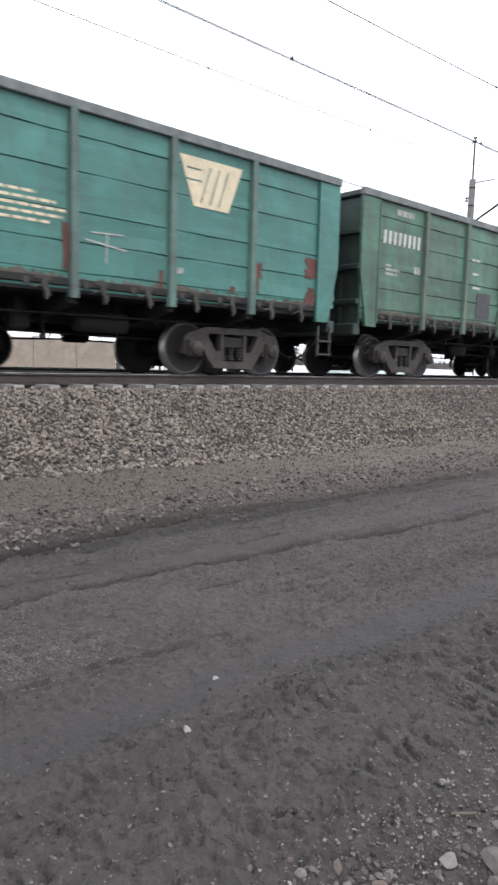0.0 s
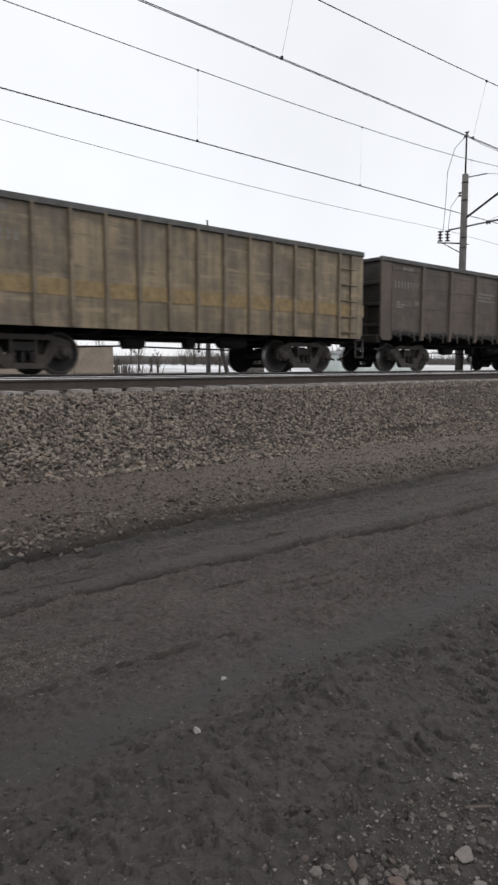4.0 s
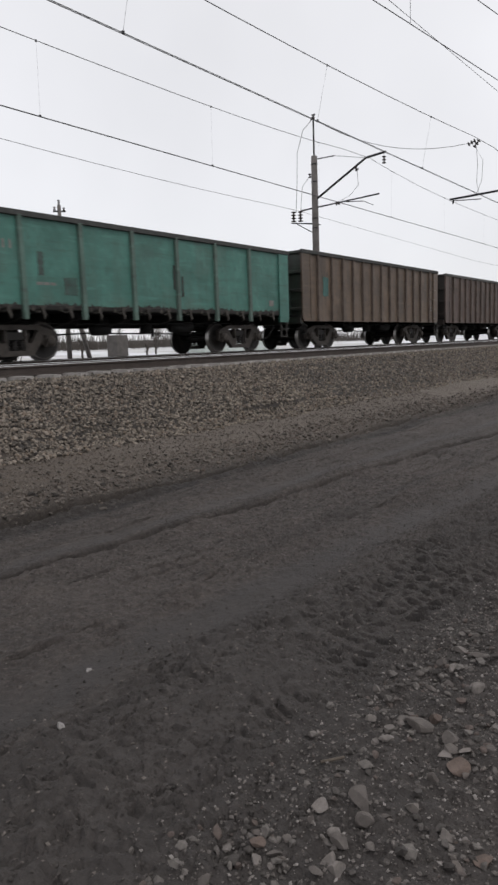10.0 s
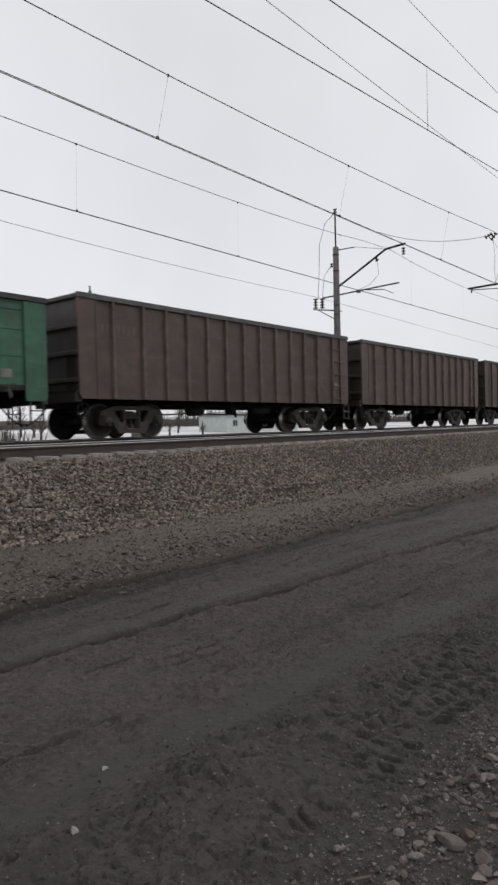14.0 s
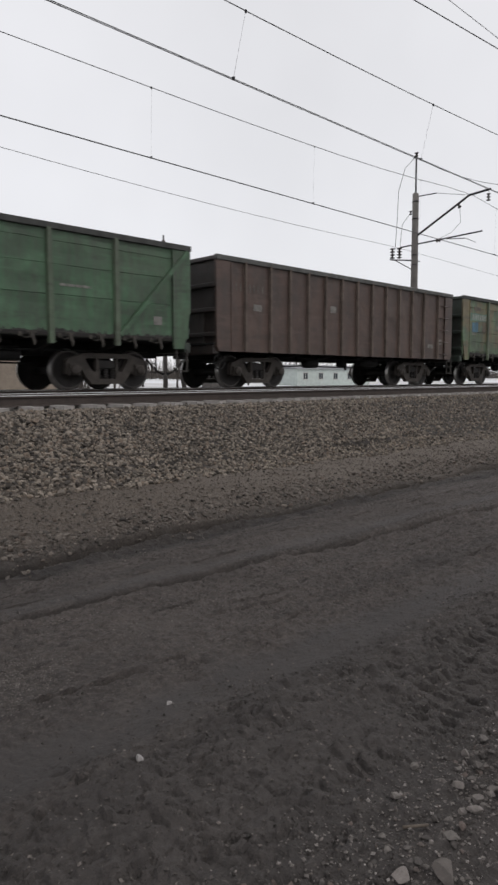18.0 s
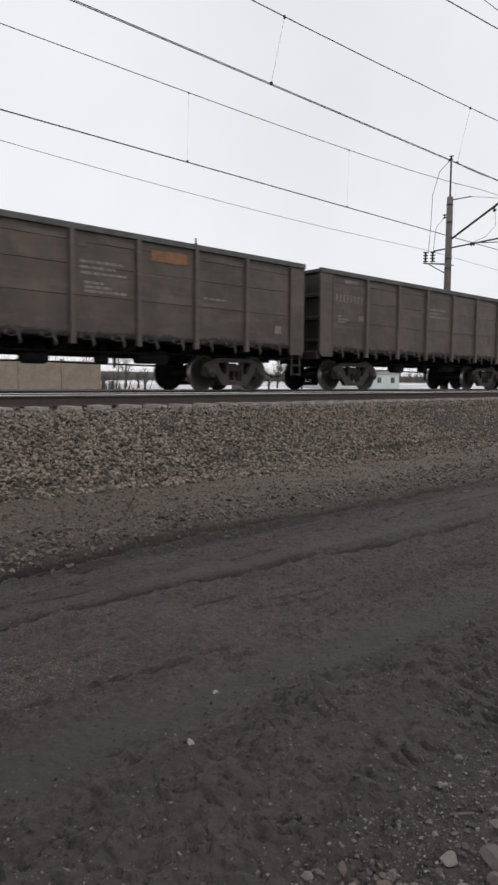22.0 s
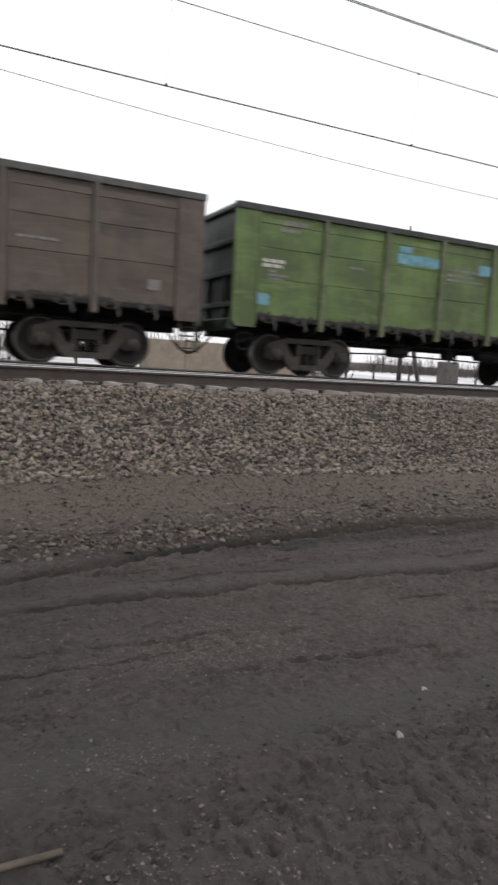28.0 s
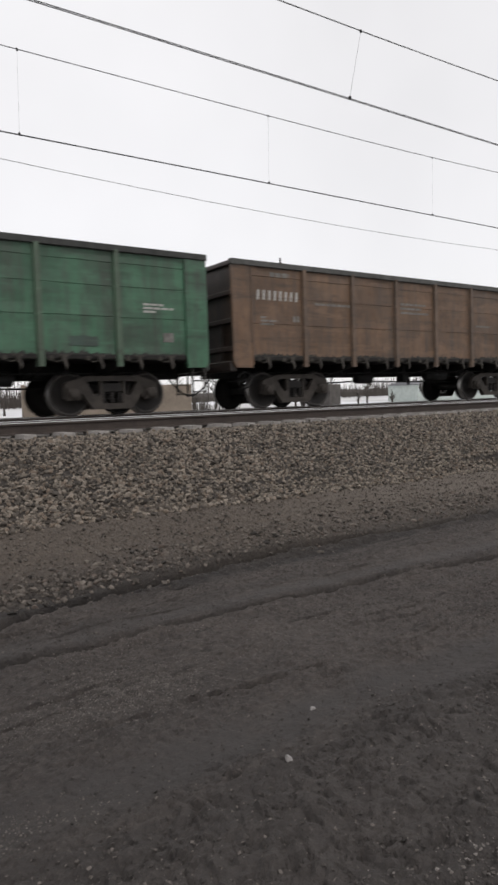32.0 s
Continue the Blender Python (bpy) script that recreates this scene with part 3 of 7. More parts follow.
    col = mix(nt, bed.outputs[0], col, gap_shade)
    # pale dry grass and old snow beyond the railway
    far_mask = nt.nodes.new("ShaderNodeMapRange")
    far_mask.inputs["From Min"].default_value, far_mask.inputs["From Max"].default_value = 22, 40
    nt.links.new(sep.outputs["Y"], far_mask.inputs["Value"])
    pale = mix(nt, ramp(nt, noise_of(nt, v, 0.05, 5, 0.6), (0.4, (0, 0, 0)), (0.6, (1, 1, 1))), (0.5, 0.49, 0.48), (0.72, 0.73, 0.75))
    col = mix(nt, far_mask.outputs[0], col, pale)
    nt.links.new(col, b.inputs["Base Color"])
    relief(nt, b, fine, 0.9, 0.021)
    return m


ground = new("ground", build_ground())
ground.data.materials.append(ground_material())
tagged(ground, "dark muddy dirt road with tyre ruts beside a gravel bank", "ground", kind="structure")


# ---- loose stone ----
def stone_material(name, lo, hi, warm):
    m, nt, b = shader(name, 0.9)
    geo = nt.nodes.new("ShaderNodeNewGeometry")
    v = coords(nt, False)
    col = mix(nt, geo.outputs["Random Per Island"], lo, hi)
    tint = ramp(nt, geo.outputs["Random Per Island"], (0.82, (0, 0, 0)), (0.9, (0.8,) * 3))
    col = mix(nt, tint, col, warm)
    f = noise_of(nt, v, 60, 4, 0.7)
    col = mix(nt, ramp(nt, f, (0.4, (0, 0, 0)), (0.75, (0.6,) * 3)), col, tone(lo, 0.6))
    nt.links.new(col, b.inputs["Base Color"])
    relief(nt, b, f, 0.4, 0.01)
    return m


def ico(sub):
    """Vertices and faces of a small ball; sub 0 is an octahedron."""
    bm = bmesh.new()
    if sub:
        bmesh.ops.create_icosphere(bm, subdivisions=sub, radius=1.0)
    else:
        tips = [bm.verts.new(p) for p in ((1, 0, 0), (0, 1, 0), (-1, 0, 0), (0, -1, 0), (0, 0, 1), (0, 0, -1))]
        for i in range(4):
            bm.faces.new((tips[i], tips[(i + 1) % 4], tips[4]))
            bm.faces.new((tips[(i + 1) % 4], tips[i], tips[5]))
    bm.verts.index_update()
    v = np.array([p.co[:] for p in bm.verts])
    f = np.array([[q.index for q in p.verts] for p in bm.faces])
    bm.free()
    return v, f


def scatter(name, material, x, y, z, size, sub=1, flat=0.7, seed=1, smooth=False):
    """Many uneven stones in one mesh. x, y, z, size are arrays."""
    rng = np.random.default_rng(seed)
    bv, bf = ico(sub)
    n = len(x)
    jag = 1 + rng.uniform(-1, 1, (n, len(bv), 1)) * (0.28, 0.3, 0.06, 0.03)[sub]
    stretch = rng.uniform(0.65, 1.25, (n, 1, 3)) * np.array([1, 1, flat])
    a, c = rng.uniform(0, 2 * np.pi, n), rng.uniform(-0.6, 0.6, n)
    p = np.repeat(bv[None], n, 0)
    for k in range(7 if sub > 1 else 3):
        d = rng.normal(0, 1, (n, 1, 3))
        d /= np.linalg.norm(d, axis=-1, keepdims=True)
        over = np.clip((p * d).sum(-1, keepdims=True) - rng.uniform(0.34, 0.75, (n, 1, 1)), 0, None)
        p = p - over * d
    p = p * jag * stretch * 1.15
    ca, sa, cc, sc = np.cos(a)[:, None], np.sin(a)[:, None], np.cos(c)[:, None], np.sin(c)[:, None]
    px, py, pz = p[..., 0], p[..., 1] * cc - p[..., 2] * sc, p[..., 1] * sc + p[..., 2] * cc
    p = np.stack([px * ca - py * sa, px * sa + py * ca, pz], -1) * size[:, None, None] + np.stack([x, y, z], -1)[:, None]
    f = (bf[None] + (np.arange(n) * len(bv))[:, None, None]).reshape(-1, 3)
    me = bpy.data.meshes.new(name)
    me.vertices.add(n * len(bv))
    me.vertices.foreach_set("co", p.reshape(-1))
    me.loops.add(f.size)
    me.loops.foreach_set("vertex_index", f.ravel())
    me.polygons.add(len(f))
    me.polygons.foreach_set("loop_start", np.arange(0, f.size, 3))
    me.polygons.foreach_set("use_smooth", np.full(len(f), smooth))
    me.update(calc_edges=True)
    ob = new(name, me)
    me.materials.append(material)
    return ob


M["ballast"] = stone_material("crushed_ballast", (0.03, 0.025, 0.021), (0.34, 0.288, 0.235), (0.14, 0.1, 0.072))
M["bank_stone"] = stone_material("bank_stone", (0.028, 0.0235, 0.02), (0.21, 0.178, 0.151), (0.1, 0.075, 0.06))
M["rubble"] = stone_material("grey_rubble", (0.036, 0.031, 0.028), (0.19, 0.17, 0.155), (0.085, 0.06, 0.05))
M["pressed_gravel"] = stone_material("pressed_pale_gravel", (0.06, 0.052, 0.046), (0.18, 0.16, 0.145), (0.2, 0.18, 0.163))
M["fine_gravel"] = stone_material("mixed_fine_gravel", (0.045, 0.038, 0.034), (0.23, 0.205, 0.187), (0.3, 0.275, 0.255))
rng = np.random.default_rng(7)


def lay(n, x0, x1, y0, y1, lo, hi, sink=0.3, power=2.0):
    x, y = rng.uniform(x0, x1, n), rng.uniform(y0, y1, n)
    s = lo + (hi - lo) * rng.uniform(0, 1, n) ** power
    return x, y, ground_height(x, y) + s * (0.5 - sink + rng.uniform(-0.6, 0.6, n)), s


def strewn(name, label, sets, material, sub=1, seed=1, flat=0.7):
    x, y, z, s = (np.concatenate(a) for a in zip(*sets))
    ob = scatter(name, material, x, y, z, s, sub, flat, seed)
    return tagged(ob, label, "gravel", kind="stuff")


def keep(mask, *arrays):
    return tuple(a[mask] for a in arrays)


near_slope = lay(16500, -1.3, 5.5, -3.4, -0.72, 0.017, 0.036)
next_slope = lay(17000, 5.5, 12, -3.4, -0.72, 0.017, 0.037)
left_slope = lay(3000, -4.5, -1.3, -3.4, -0.5, 0.02, 0.04)
mid_slope = lay(22000, 12, 32, -3.4, -0.5, 0.018, 0.036)
far_slope = lay(9000, 32, 90, -3.4, -0.5, 0.04, 0.08)
between = lay(4000, -6, 45, -0.25, FAR - 1.5, 0.02, 0.038)
strewn("ballast", "grey crushed stone ballast on the track bank", [near_slope], M["ballast"], 1, 3, 0.85)
strewn("ballast", "grey crushed stone ballast on the track bank", [left_slope, next_slope, mid_slope, far_slope, between], M["ballast"], 0, 13, 0.85)
bank = lay(24000, -2, 15, -4.7, -3.2, 0.005, 0.02, 0.3, 2.6)
edge_x = rng.uniform(-2.5, 20, 8200)
edge_y = -4.36 - np.where(edge_x < 3.2, 0.15 * (3.2 - edge_x), 0) + rng.normal(0, 0.17, 8200) - 0.28 * fbm(edge_x, edge_x * 0, 2.6, 5, 3)
edge_s = 0.006 + 0.026 * rng.uniform(0, 1, 8200) ** 2.2
strewn("bank_gravel", "pale stones strewn along the foot of the bank", [(edge_x, edge_y, ground_height(edge_x, edge_y) + edge_s * 0.25, edge_s)], M["bank_stone"], 1, 4)
strewn("bank_grit", "fine gravel on the shoulder of the bank", [bank], M["bank_stone"], 0, 14)
crumb = stone_material("mud_crumbs", (0.03, 0.0255, 0.023), (0.09, 0.077, 0.069), (0.19, 0.165, 0.147))
cx, cy, cz, cs = lay(88000, -2.2, 8.0, -10.4, -4.6, 0.003, 0.01, 0.25, 2.4)
thick = 0.4 + 0.75 * np.clip(hump(cy, -8.1, 0.5) + hump(cy, -6.1, 0.12) + hump(cy, -5.2, 0.15), 0, 1) + 0.9 * fbm(cx, cy, 0.8, 91, 3)
picked = rng.uniform(0, 1, len(cx)) < thick * np.clip(1.25 - (cx - 2) * 0.08, 0.4, 1)
patches = ((1.4, -6.6, 0.26, 0.17, 4200), (0.75, -6.75, 0.25, 0.12, 700), (1.7, -5.95, 0.3, 0.12, 900), (0.5, -7.45, 0.2, 0.1, 450), (2.6, -6.5, 0.4, 0.12, 700), (0.6, -8.1, 0.25, 0.15, 500), (3.6, -7.0, 0.5, 0.14, 700))
px, py = (np.concatenate([rng.normal(q[k], q[k + 2], q[4]) for q in patches]) for k in (0, 1))
ps = rng.uniform(0.0022, 0.0058, len(px))
strewn("gravel_patch", "patches of pale fine gravel pressed in the dirt road", [(px, py, ground_height(px, py) + ps * 0.25, ps)], M["pressed_gravel"], 0, 15)
strewn("mud_crumbs", "small clods and grit of churned mud on the dirt road", [keep(picked, cx, cy, cz, cs)], crumb, 0, 5)
def fading(x, y):
    """The rubble thins out unevenly towards its edges."""
    inside = np.minimum(np.minimum((x - 1.25) * 2.2, (8.3 - x) * 0.5), (y + 11.2) * 0.6) + 0.7 * fbm(x, y, 0.6, 103, 3)
    return inside > rng.uniform(0, 0.7, len(x))


bx, by, bz, bs = lay(60000, -0.4, 8.5, -11.2, -8.2, 0.0045, 0.022, 0.3, 3.6)
clump = fbm(bx, by, 0.35, 97, 3) > rng.uniform(-0.35, 0.25, len(bx))
clump &= fading(bx, by)
wedge = clump & (by < -8.57 - 0.08 * (bx - 2) + 0.07 * rng.normal(0, 1, len(bx)) + 0.15 * fbm(bx, by, 0.7, 95, 2))
strewn("loose_stones", "loose broken grey stones at the edge of the dirt road", [keep(wedge, bx, by, bz, bs)], M["rubble"], 1, 6, 0.7)
fx, fy, fz, fs = lay(105000, -0.4, 8.5, -11.2, -8.2, 0.0025, 0.0085, 0.05, 2.4)
wedge = fading(fx, fy) & (fy < -8.5 - 0.06 * (fx - 2) + 0.1 * rng.normal(0, 1, len(fx)))
strewn("fine_gravel", "fine gravel between the loose stones", [keep(wedge, fx, fy, fz, fs)], M["fine_gravel"], 0, 16)


def rock(x, y, size, colour, label, seed, flat=0.7):
    z = float(ground_height(np.array([x]), np.array([y]))[0])
    one = np.zeros(1)
    ob = scatter("rock", colour, one, one, one, np.array([size]), 3, flat, seed, False)
    ob.location = (x, y, z + size * 0.36)
    return tagged(ob, label, "stone", "stones on the dirt road")


white_rock, pale_rock = plain("whitish_rock", (0.3, 0.28, 0.27), 0.9, 0, 25), plain("pale_grey_rock", (0.17, 0.15, 0.137), 0.9, 0, 25)
dark_rock, red_rock = plain("dark_rock", (0.11, 0.095, 0.086), 0.9, 0, 20), plain("reddish_rock", (0.118, 0.087, 0.072), 0.9, 0, 20)
rock(1.56, -7.73, 0.017, white_rock, "small pale stone on the dirt road", 3, 0.6)
rock(1.98, -7.38, 0.014, white_rock, "small whitish stone pressed in the mud", 4, 0.6)
# the larger stones of the rubble: place, half width, kind
STONES = ((2.31, -8.88, 0.046, "d"), (2.17, -9.09, 0.046, "r"), (1.81, -8.91, 0.04, "d"), (1.74, -8.96, 0.039, "d"), (1.74, -8.8, 0.028, "p"), (2.7, -8.98, 0.039, "p"),
          (1.82, -9.18, 0.023, "p"), (1.53, -8.98, 0.036, "p"), (1.56, -8.94, 0.023, "p"), (1.47, -8.64, 0.02, "d"), (1.45, -8.76, 0.024, "p"), (1.49, -8.74, 0.024, "r"),
          (2.38, -8.82, 0.026, "d"), (2.42, -8.91, 0.035, "r"), (2.31, -9.01, 0.04, "d"), (2.24, -9.04, 0.024, "d"), (2.2, -9.03, 0.023, "p"), (2.25, -9.08, 0.022, "p"),
          (2.15, -8.83, 0.023, "p"), (2.14, -8.79, 0.021, "p"), (1.63, -8.94, 0.026, "d"), (1.65, -8.91, 0.02, "p"), (1.55, -8.8, 0.022, "d"), (1.49, -8.8, 0.017, "d"),
          (1.45, -8.82, 0.017, "p"), (1.8, -9.3, 0.029, "r"), (2.5, -8.62, 0.022, "p"), (2.43, -8.65, 0.022, "d"), (3.01, -8.79, 0.03, "p"), (3.01, -8.87, 0.028, "d"),
          (2.81, -8.83, 0.025, "p"), (2.83, -8.77, 0.028, "d"), (2.69, -8.85, 0.026, "d"), (2.52, -8.96, 0.02, "p"), (2.26, -8.79, 0.023, "p"), (2.3, -8.82, 0.016, "p"),
          (2.26, -8.71, 0.019, "p"), (2.61, -8.81, 0.025, "d"), (1.67, -9.02, 0.019, "p"), (1.8, -9, 0.017, "d"), (2.05, -9.05, 0.025, "d"), (1.67, -8.81, 0.014, "d"),
          (1.87, -8.87, 0.014, "p"), (1.83, -9.24, 0.017, "p"), (2.28, -9.16, 0.021, "d"), (2.71, -8.72, 0.022, "d"), (1.48, -8.95, 0.019, "d"), (1.53, -8.71, 0.016, "d"),
          (1.31, -8.69, 0.019, "d"))
KINDS = {"d": (dark_rock, "grey angular stone among loose rubble"), "p": (pale_rock, "pale grey broken stone among loose rubble"), "r": (red_rock, "reddish broken stone among loose rubble")}
for i, (x, y, size, kind) in enumerate(STONES):
    rock(x, y, size, *KINDS[kind], 20 + i, 0.62)


def stick(points, r, label):
    bm = bmesh.new()
    base = [Vector((x, y, ground_at0(x, y) + h)) for x, y, h in points]
    tube(bm, base, r, 6)
    ob = new("stick", mesh_of(bm, "stick"))
    ob.data.materials.append(M["twig"])
    return tagged(ob, label, "stick", "sticks on the ground")


def ground_at0(x, y):
    return float(ground_height(np.array([float(x)]), np.array([float(y)]))[0])


M["twig"] = plain("dry_wood", (0.1, 0.08, 0.062), 0.85, 0, 14, 0.3)
stick([(1.925, -8.693, 0.012), (1.96, -8.718, 0.016), (2.0, -8.743, 0.012)], 0.0055, "dry broken stick on the gravel")
stick([(-0.32, -7.98, 0.012), (-0.08, -7.94, 0.022), (0.22, -7.89, 0.012)], 0.011, "weathered stick half sunk in the mud")


# ---- track ----
def rail_object(y0, top):
    """One rail: foot, web and head in dark rust, the running surface polished."""
    prof = [(-0.075, -0.18), (0.075, -0.18), (0.075, -0.168), (0.012, -0.15), (0.01, -0.05), (0.036, -0.038), (0.036, -0.008), (0.028, 0.0), (-0.028, 0.0), (-0.036, -0.008), (-0.036, -0.038), (-0.01, -0.05), (-0.012, -0.15), (-0.075, -0.168)]
    bm = bmesh.new()
    ends = [[bm.verts.new((x, y, z)) for y, z in prof] for x in (-900, 900)]
    n = len(prof)
    for i in range(n):
        f = bm.faces.new((ends[0][i], ends[1][i], ends[1][(i + 1) % n], ends[0][(i + 1) % n]))
        f.material_index = 1 if i in (6, 7, 8) else 0
    bm.faces.new(ends[0])
    bm.faces.new(ends[1][::-1])
    ob = new("rail", mesh_of(bm, "rail"))
    ob.data.materials.append(M["railside"])
    ob.data.materials.append(M["railtop"])
    ob.location = (0, y0, top)
    return tagged(ob, "rusty steel rail with a polished running surface", "rail", "rails of the double track", "structure")


for axis in (NEAR, FAR):
    for side in (-1, 1):
        rail_object(axis + side * 0.797, NEAR_RAIL if axis == NEAR else RAIL)


def sleeper_mesh():
    bm = bmesh.new()
    prism(bm, [(-0.12, -0.2), (0.12, -0.2), (0.08, 0.0), (-0.08, 0.0)], -1.35, 1.35)
    return mesh_of(bm, "sleeper")


def sleepers():
    me = sleeper_mesh()
    bed = tagged(empty("near_track_bed", (0, 0, 0)), "concrete sleepers of the near track sunk in ballast", "sleepers", kind="structure")
    for i in range(150):
        ob = part("sleeper", me, M["sleeper"], bed)
        ob.location = (-8 + i * 0.545, NEAR + 0.015 * math.sin(i * 2.1), NEAR_RAIL - 0.168 + 0.004 * math.sin(i * 1.3))
        ob.rotation_euler.z = 0.01 * math.sin(i * 3.7)
    src = [v.co.copy() for v in me.vertices]
    faces = [tuple(p.vertices) for p in me.polygons]
    verts, quads = [], []
    for i in range(900):
        for axis in (NEAR, FAR):
            x = -190 + i * 0.545
            if axis == NEAR and -8.2 < x < 73.5:
                continue
            b = len(verts)
            verts += [(v.x + x, v.y + axis, v.z + RAIL - 0.187) for v in src]
            quads += [tuple(b + k for k in f) for f in faces]
    ob = new("sleepers", grid_mesh("sleepers", verts, quads, False))
    ob.data.materials.append(M["sleeper"])
    tagged(ob, "rows of concrete sleepers under the rails", "sleepers", kind="stuff")


# ---- wagon parts, one mesh for all alike ----
SHARED = {}


def shared(key, build):
    if key not in SHARED:
        bm = bmesh.new()
        build(bm)
        SHARED[key] = mesh_of(bm, key)
    return SHARED[key]


POSTS = (-4.325, -2.595, -0.865, 0.865, 2.595, 4.325)
RIBS = (-5.3, *(0.853 * i for i in range(-5, 6)), 5.3)
SHORT = 0.97        # the ribbed wagons are a little shorter
CORNER = 6.03


def side_sheet(lines, low):
    """One buckled sheet with a narrow wavering groove at each seam."""
    wide = 0.6 if len(lines) < 4 else 0.9

    def build(bm):
        xs = np.linspace(-6.55, 6.55, 77)
        bay = np.floor((xs + 6.03) / 1.72 + 1e-6)
        seams = sorted(lines, reverse=True)
        stops = [3.40] + seams + [low]
        rows = [(xs * 0 - 1.53, xs * 0 + 3.40)]

        def dent(z):
            out = 0.02 * np.clip(fbm(xs * 1.0, xs * 0 + z * 1.3, 0.9, 201, 2), 0, 1) + 0.02 * np.clip(fbm(xs, xs * 0 + z, 0.4, 207, 2), 0, 1)
            return np.minimum(out, 0.024)
        for i, (top, bottom) in enumerate(zip(stops, stops[1:])):
            n = max(2, int((top - bottom) / 0.17))
            for k in range(1, n):
                z = top + (bottom - top) * k / n
                rows.append((-1.53 + dent(z), xs * 0 + z))
            if i < len(seams):
                z = bottom + 0.022 * fbm(bay * 3.7 + 0.5, bay * 0 + bottom * 5, 1.0, 211, 1) + 0.012 * fbm(xs, xs * 0 + bottom * 7, 0.5, 213, 2)
                deep = wide * np.clip(0.024 + 0.03 * fbm(xs, xs * 0 + bottom * 3, 0.35, 217, 2), 0.008, 0.04)
                rows += [(xs * 0 - 1.53, z + 0.018 * wide), (-1.53 + deep, z + 0.009 * wide), (-1.53 + deep, z - 0.009 * wide), (xs * 0 - 1.53, z - 0.016 * wide)]
        rows.append((xs * 0 - 1.53, xs * 0 + low))
        rows += [(xs * 0 - 1.48, xs * 0 + low), (xs * 0 - 1.48, xs * 0 + 3.40)]
        grid = [[bm.verts.new((x, y, z)) for x, y, z in zip(xs, ys, zs)] for ys, zs in rows]
        n = len(grid)
        for i in range(n):
            p, q = grid[i], grid[(i + 1) % n]
            for j in range(len(xs) - 1):
                bm.faces.new((p[j], q[j], q[j + 1], p[j + 1]))
        bm.faces.new([r[0] for r in grid][::-1])
        bm.faces.new([r[-1] for r in grid])
    return build


def post_mesh(bm, low=1.0, w=0.075, deep=1.605):
    sec = lambda z, k: [bm.verts.new(p) for p in ((-w * k, -1.53, z), (-w * k * 0.72, -deep, z), (w * k * 0.72, -deep, z), (w * k, -1.53, z))]
    a, b = sec(low, 1.12), sec(3.4, 0.95)
    for i in range(3):
        bm.faces.new((a[i], a[i + 1], b[i + 1], b[i]))
    bm.faces.new(a)
    bm.faces.new(b[::-1])


def corner_mesh(bm):
    prism(bm, [(CORNER, 0.98), (6.36, 0.98), (6.6, 1.95), (6.6, 3.4), (CORNER, 3.4)], -1.565, -1.49)
    prism(bm, [(CORNER - 0.02, 1.05), (CORNER + 0.02, 1.05), (CORNER + 0.02, 3.35), (CORNER - 0.02, 3.35)], -1.58, -1.55)


def corner_straight(bm):
    prism(bm, [(CORNER, 0.98), (6.52, 0.98), (6.6, 1.1), (6.6, 3.4), (CORNER, 3.4)], -1.565, -1.49)
    prism(bm, [(CORNER - 0.02, 1.05), (CORNER + 0.02, 1.05), (CORNER + 0.02, 3.35), (CORNER - 0.02, 3.35)], -1.58, -1.55)


def chord_mesh(bm):
    box(bm, -6.62, 6.62, -1.6, -1.48, 3.365, 3.5, 0.012)


def sill_mesh(bm):
    box(bm, -6.0, 6.0, -1.55, -1.42, 1.15, 1.25, 0.01)


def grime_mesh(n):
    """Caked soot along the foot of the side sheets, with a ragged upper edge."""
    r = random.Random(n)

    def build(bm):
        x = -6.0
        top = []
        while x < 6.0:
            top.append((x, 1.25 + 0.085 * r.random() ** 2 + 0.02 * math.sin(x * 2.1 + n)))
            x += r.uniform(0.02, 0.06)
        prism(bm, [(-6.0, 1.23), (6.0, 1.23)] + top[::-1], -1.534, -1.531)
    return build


def latch_mesh(bm):
    prism(bm, [(-0.06, 1.24), (0.06, 1.24), (0.055, 1.13), (0.09, 1.02), (0.04, 0.94), (0.02, 1.04), (-0.035, 1.12)], -1.585, -1.53)
    box(bm, -0.12, 0.12, -1.57, -1.535, 1.2, 1.24)
    box(bm, -0.3, -0.22, -1.56, -1.535, 1.12, 1.22)
    tube(bm, [(-0.26, -1.565, 1.14), (-0.16, -1.575, 1.09), (-0.05, -1.575, 1.12)], 0.012, 4)


END_RIBS = ((3.44, 0.07), (2.75, 0.075), (2.1, 0.075), (1.45, 0.075))


def end_rib_mesh(bm):
    box(bm, 6.52, 6.62, -1.5, 1.5, -0.075, 0.0375, 0.015)


def end_post_mesh(bm):
    box(bm, 6.52, 6.585, -0.05, 0.05, 1.02, 2.1)


def end_beam_mesh(bm):
    box(bm, 6.45, 6.66, -1.48, 1.48, 0.9, 1.14, 0.02)


def end_sheet_mesh(bm):
    box(bm, 6.48, 6.52, -1.48, 1.48, 1.02, 3.42)


def end_mesh(bm):
    box(bm, 6.48, 6.52, -1.48, 1.48, 1.02, 3.42)
    for z, h in END_RIBS:
        box(bm, 6.52, 6.62, -1.5, 1.5, z - h, z + h * 0.5, 0.015)
    for y in (-0.95, 0.0, 0.95):
        box(bm, 6.52, 6.585, y - 0.05, y + 0.05, 1.02, 2.1)
    box(bm, 6.45, 6.66, -1.48, 1.48, 0.9, 1.14, 0.02)


def floor_mesh(bm):
    box(bm, -6.48, 6.48, -1.5, 1.5, 1.19, 1.24)


def frame_mesh(bm):
    box(bm, -6.5, 6.5, -0.22, 0.22, 0.82, 1.185)


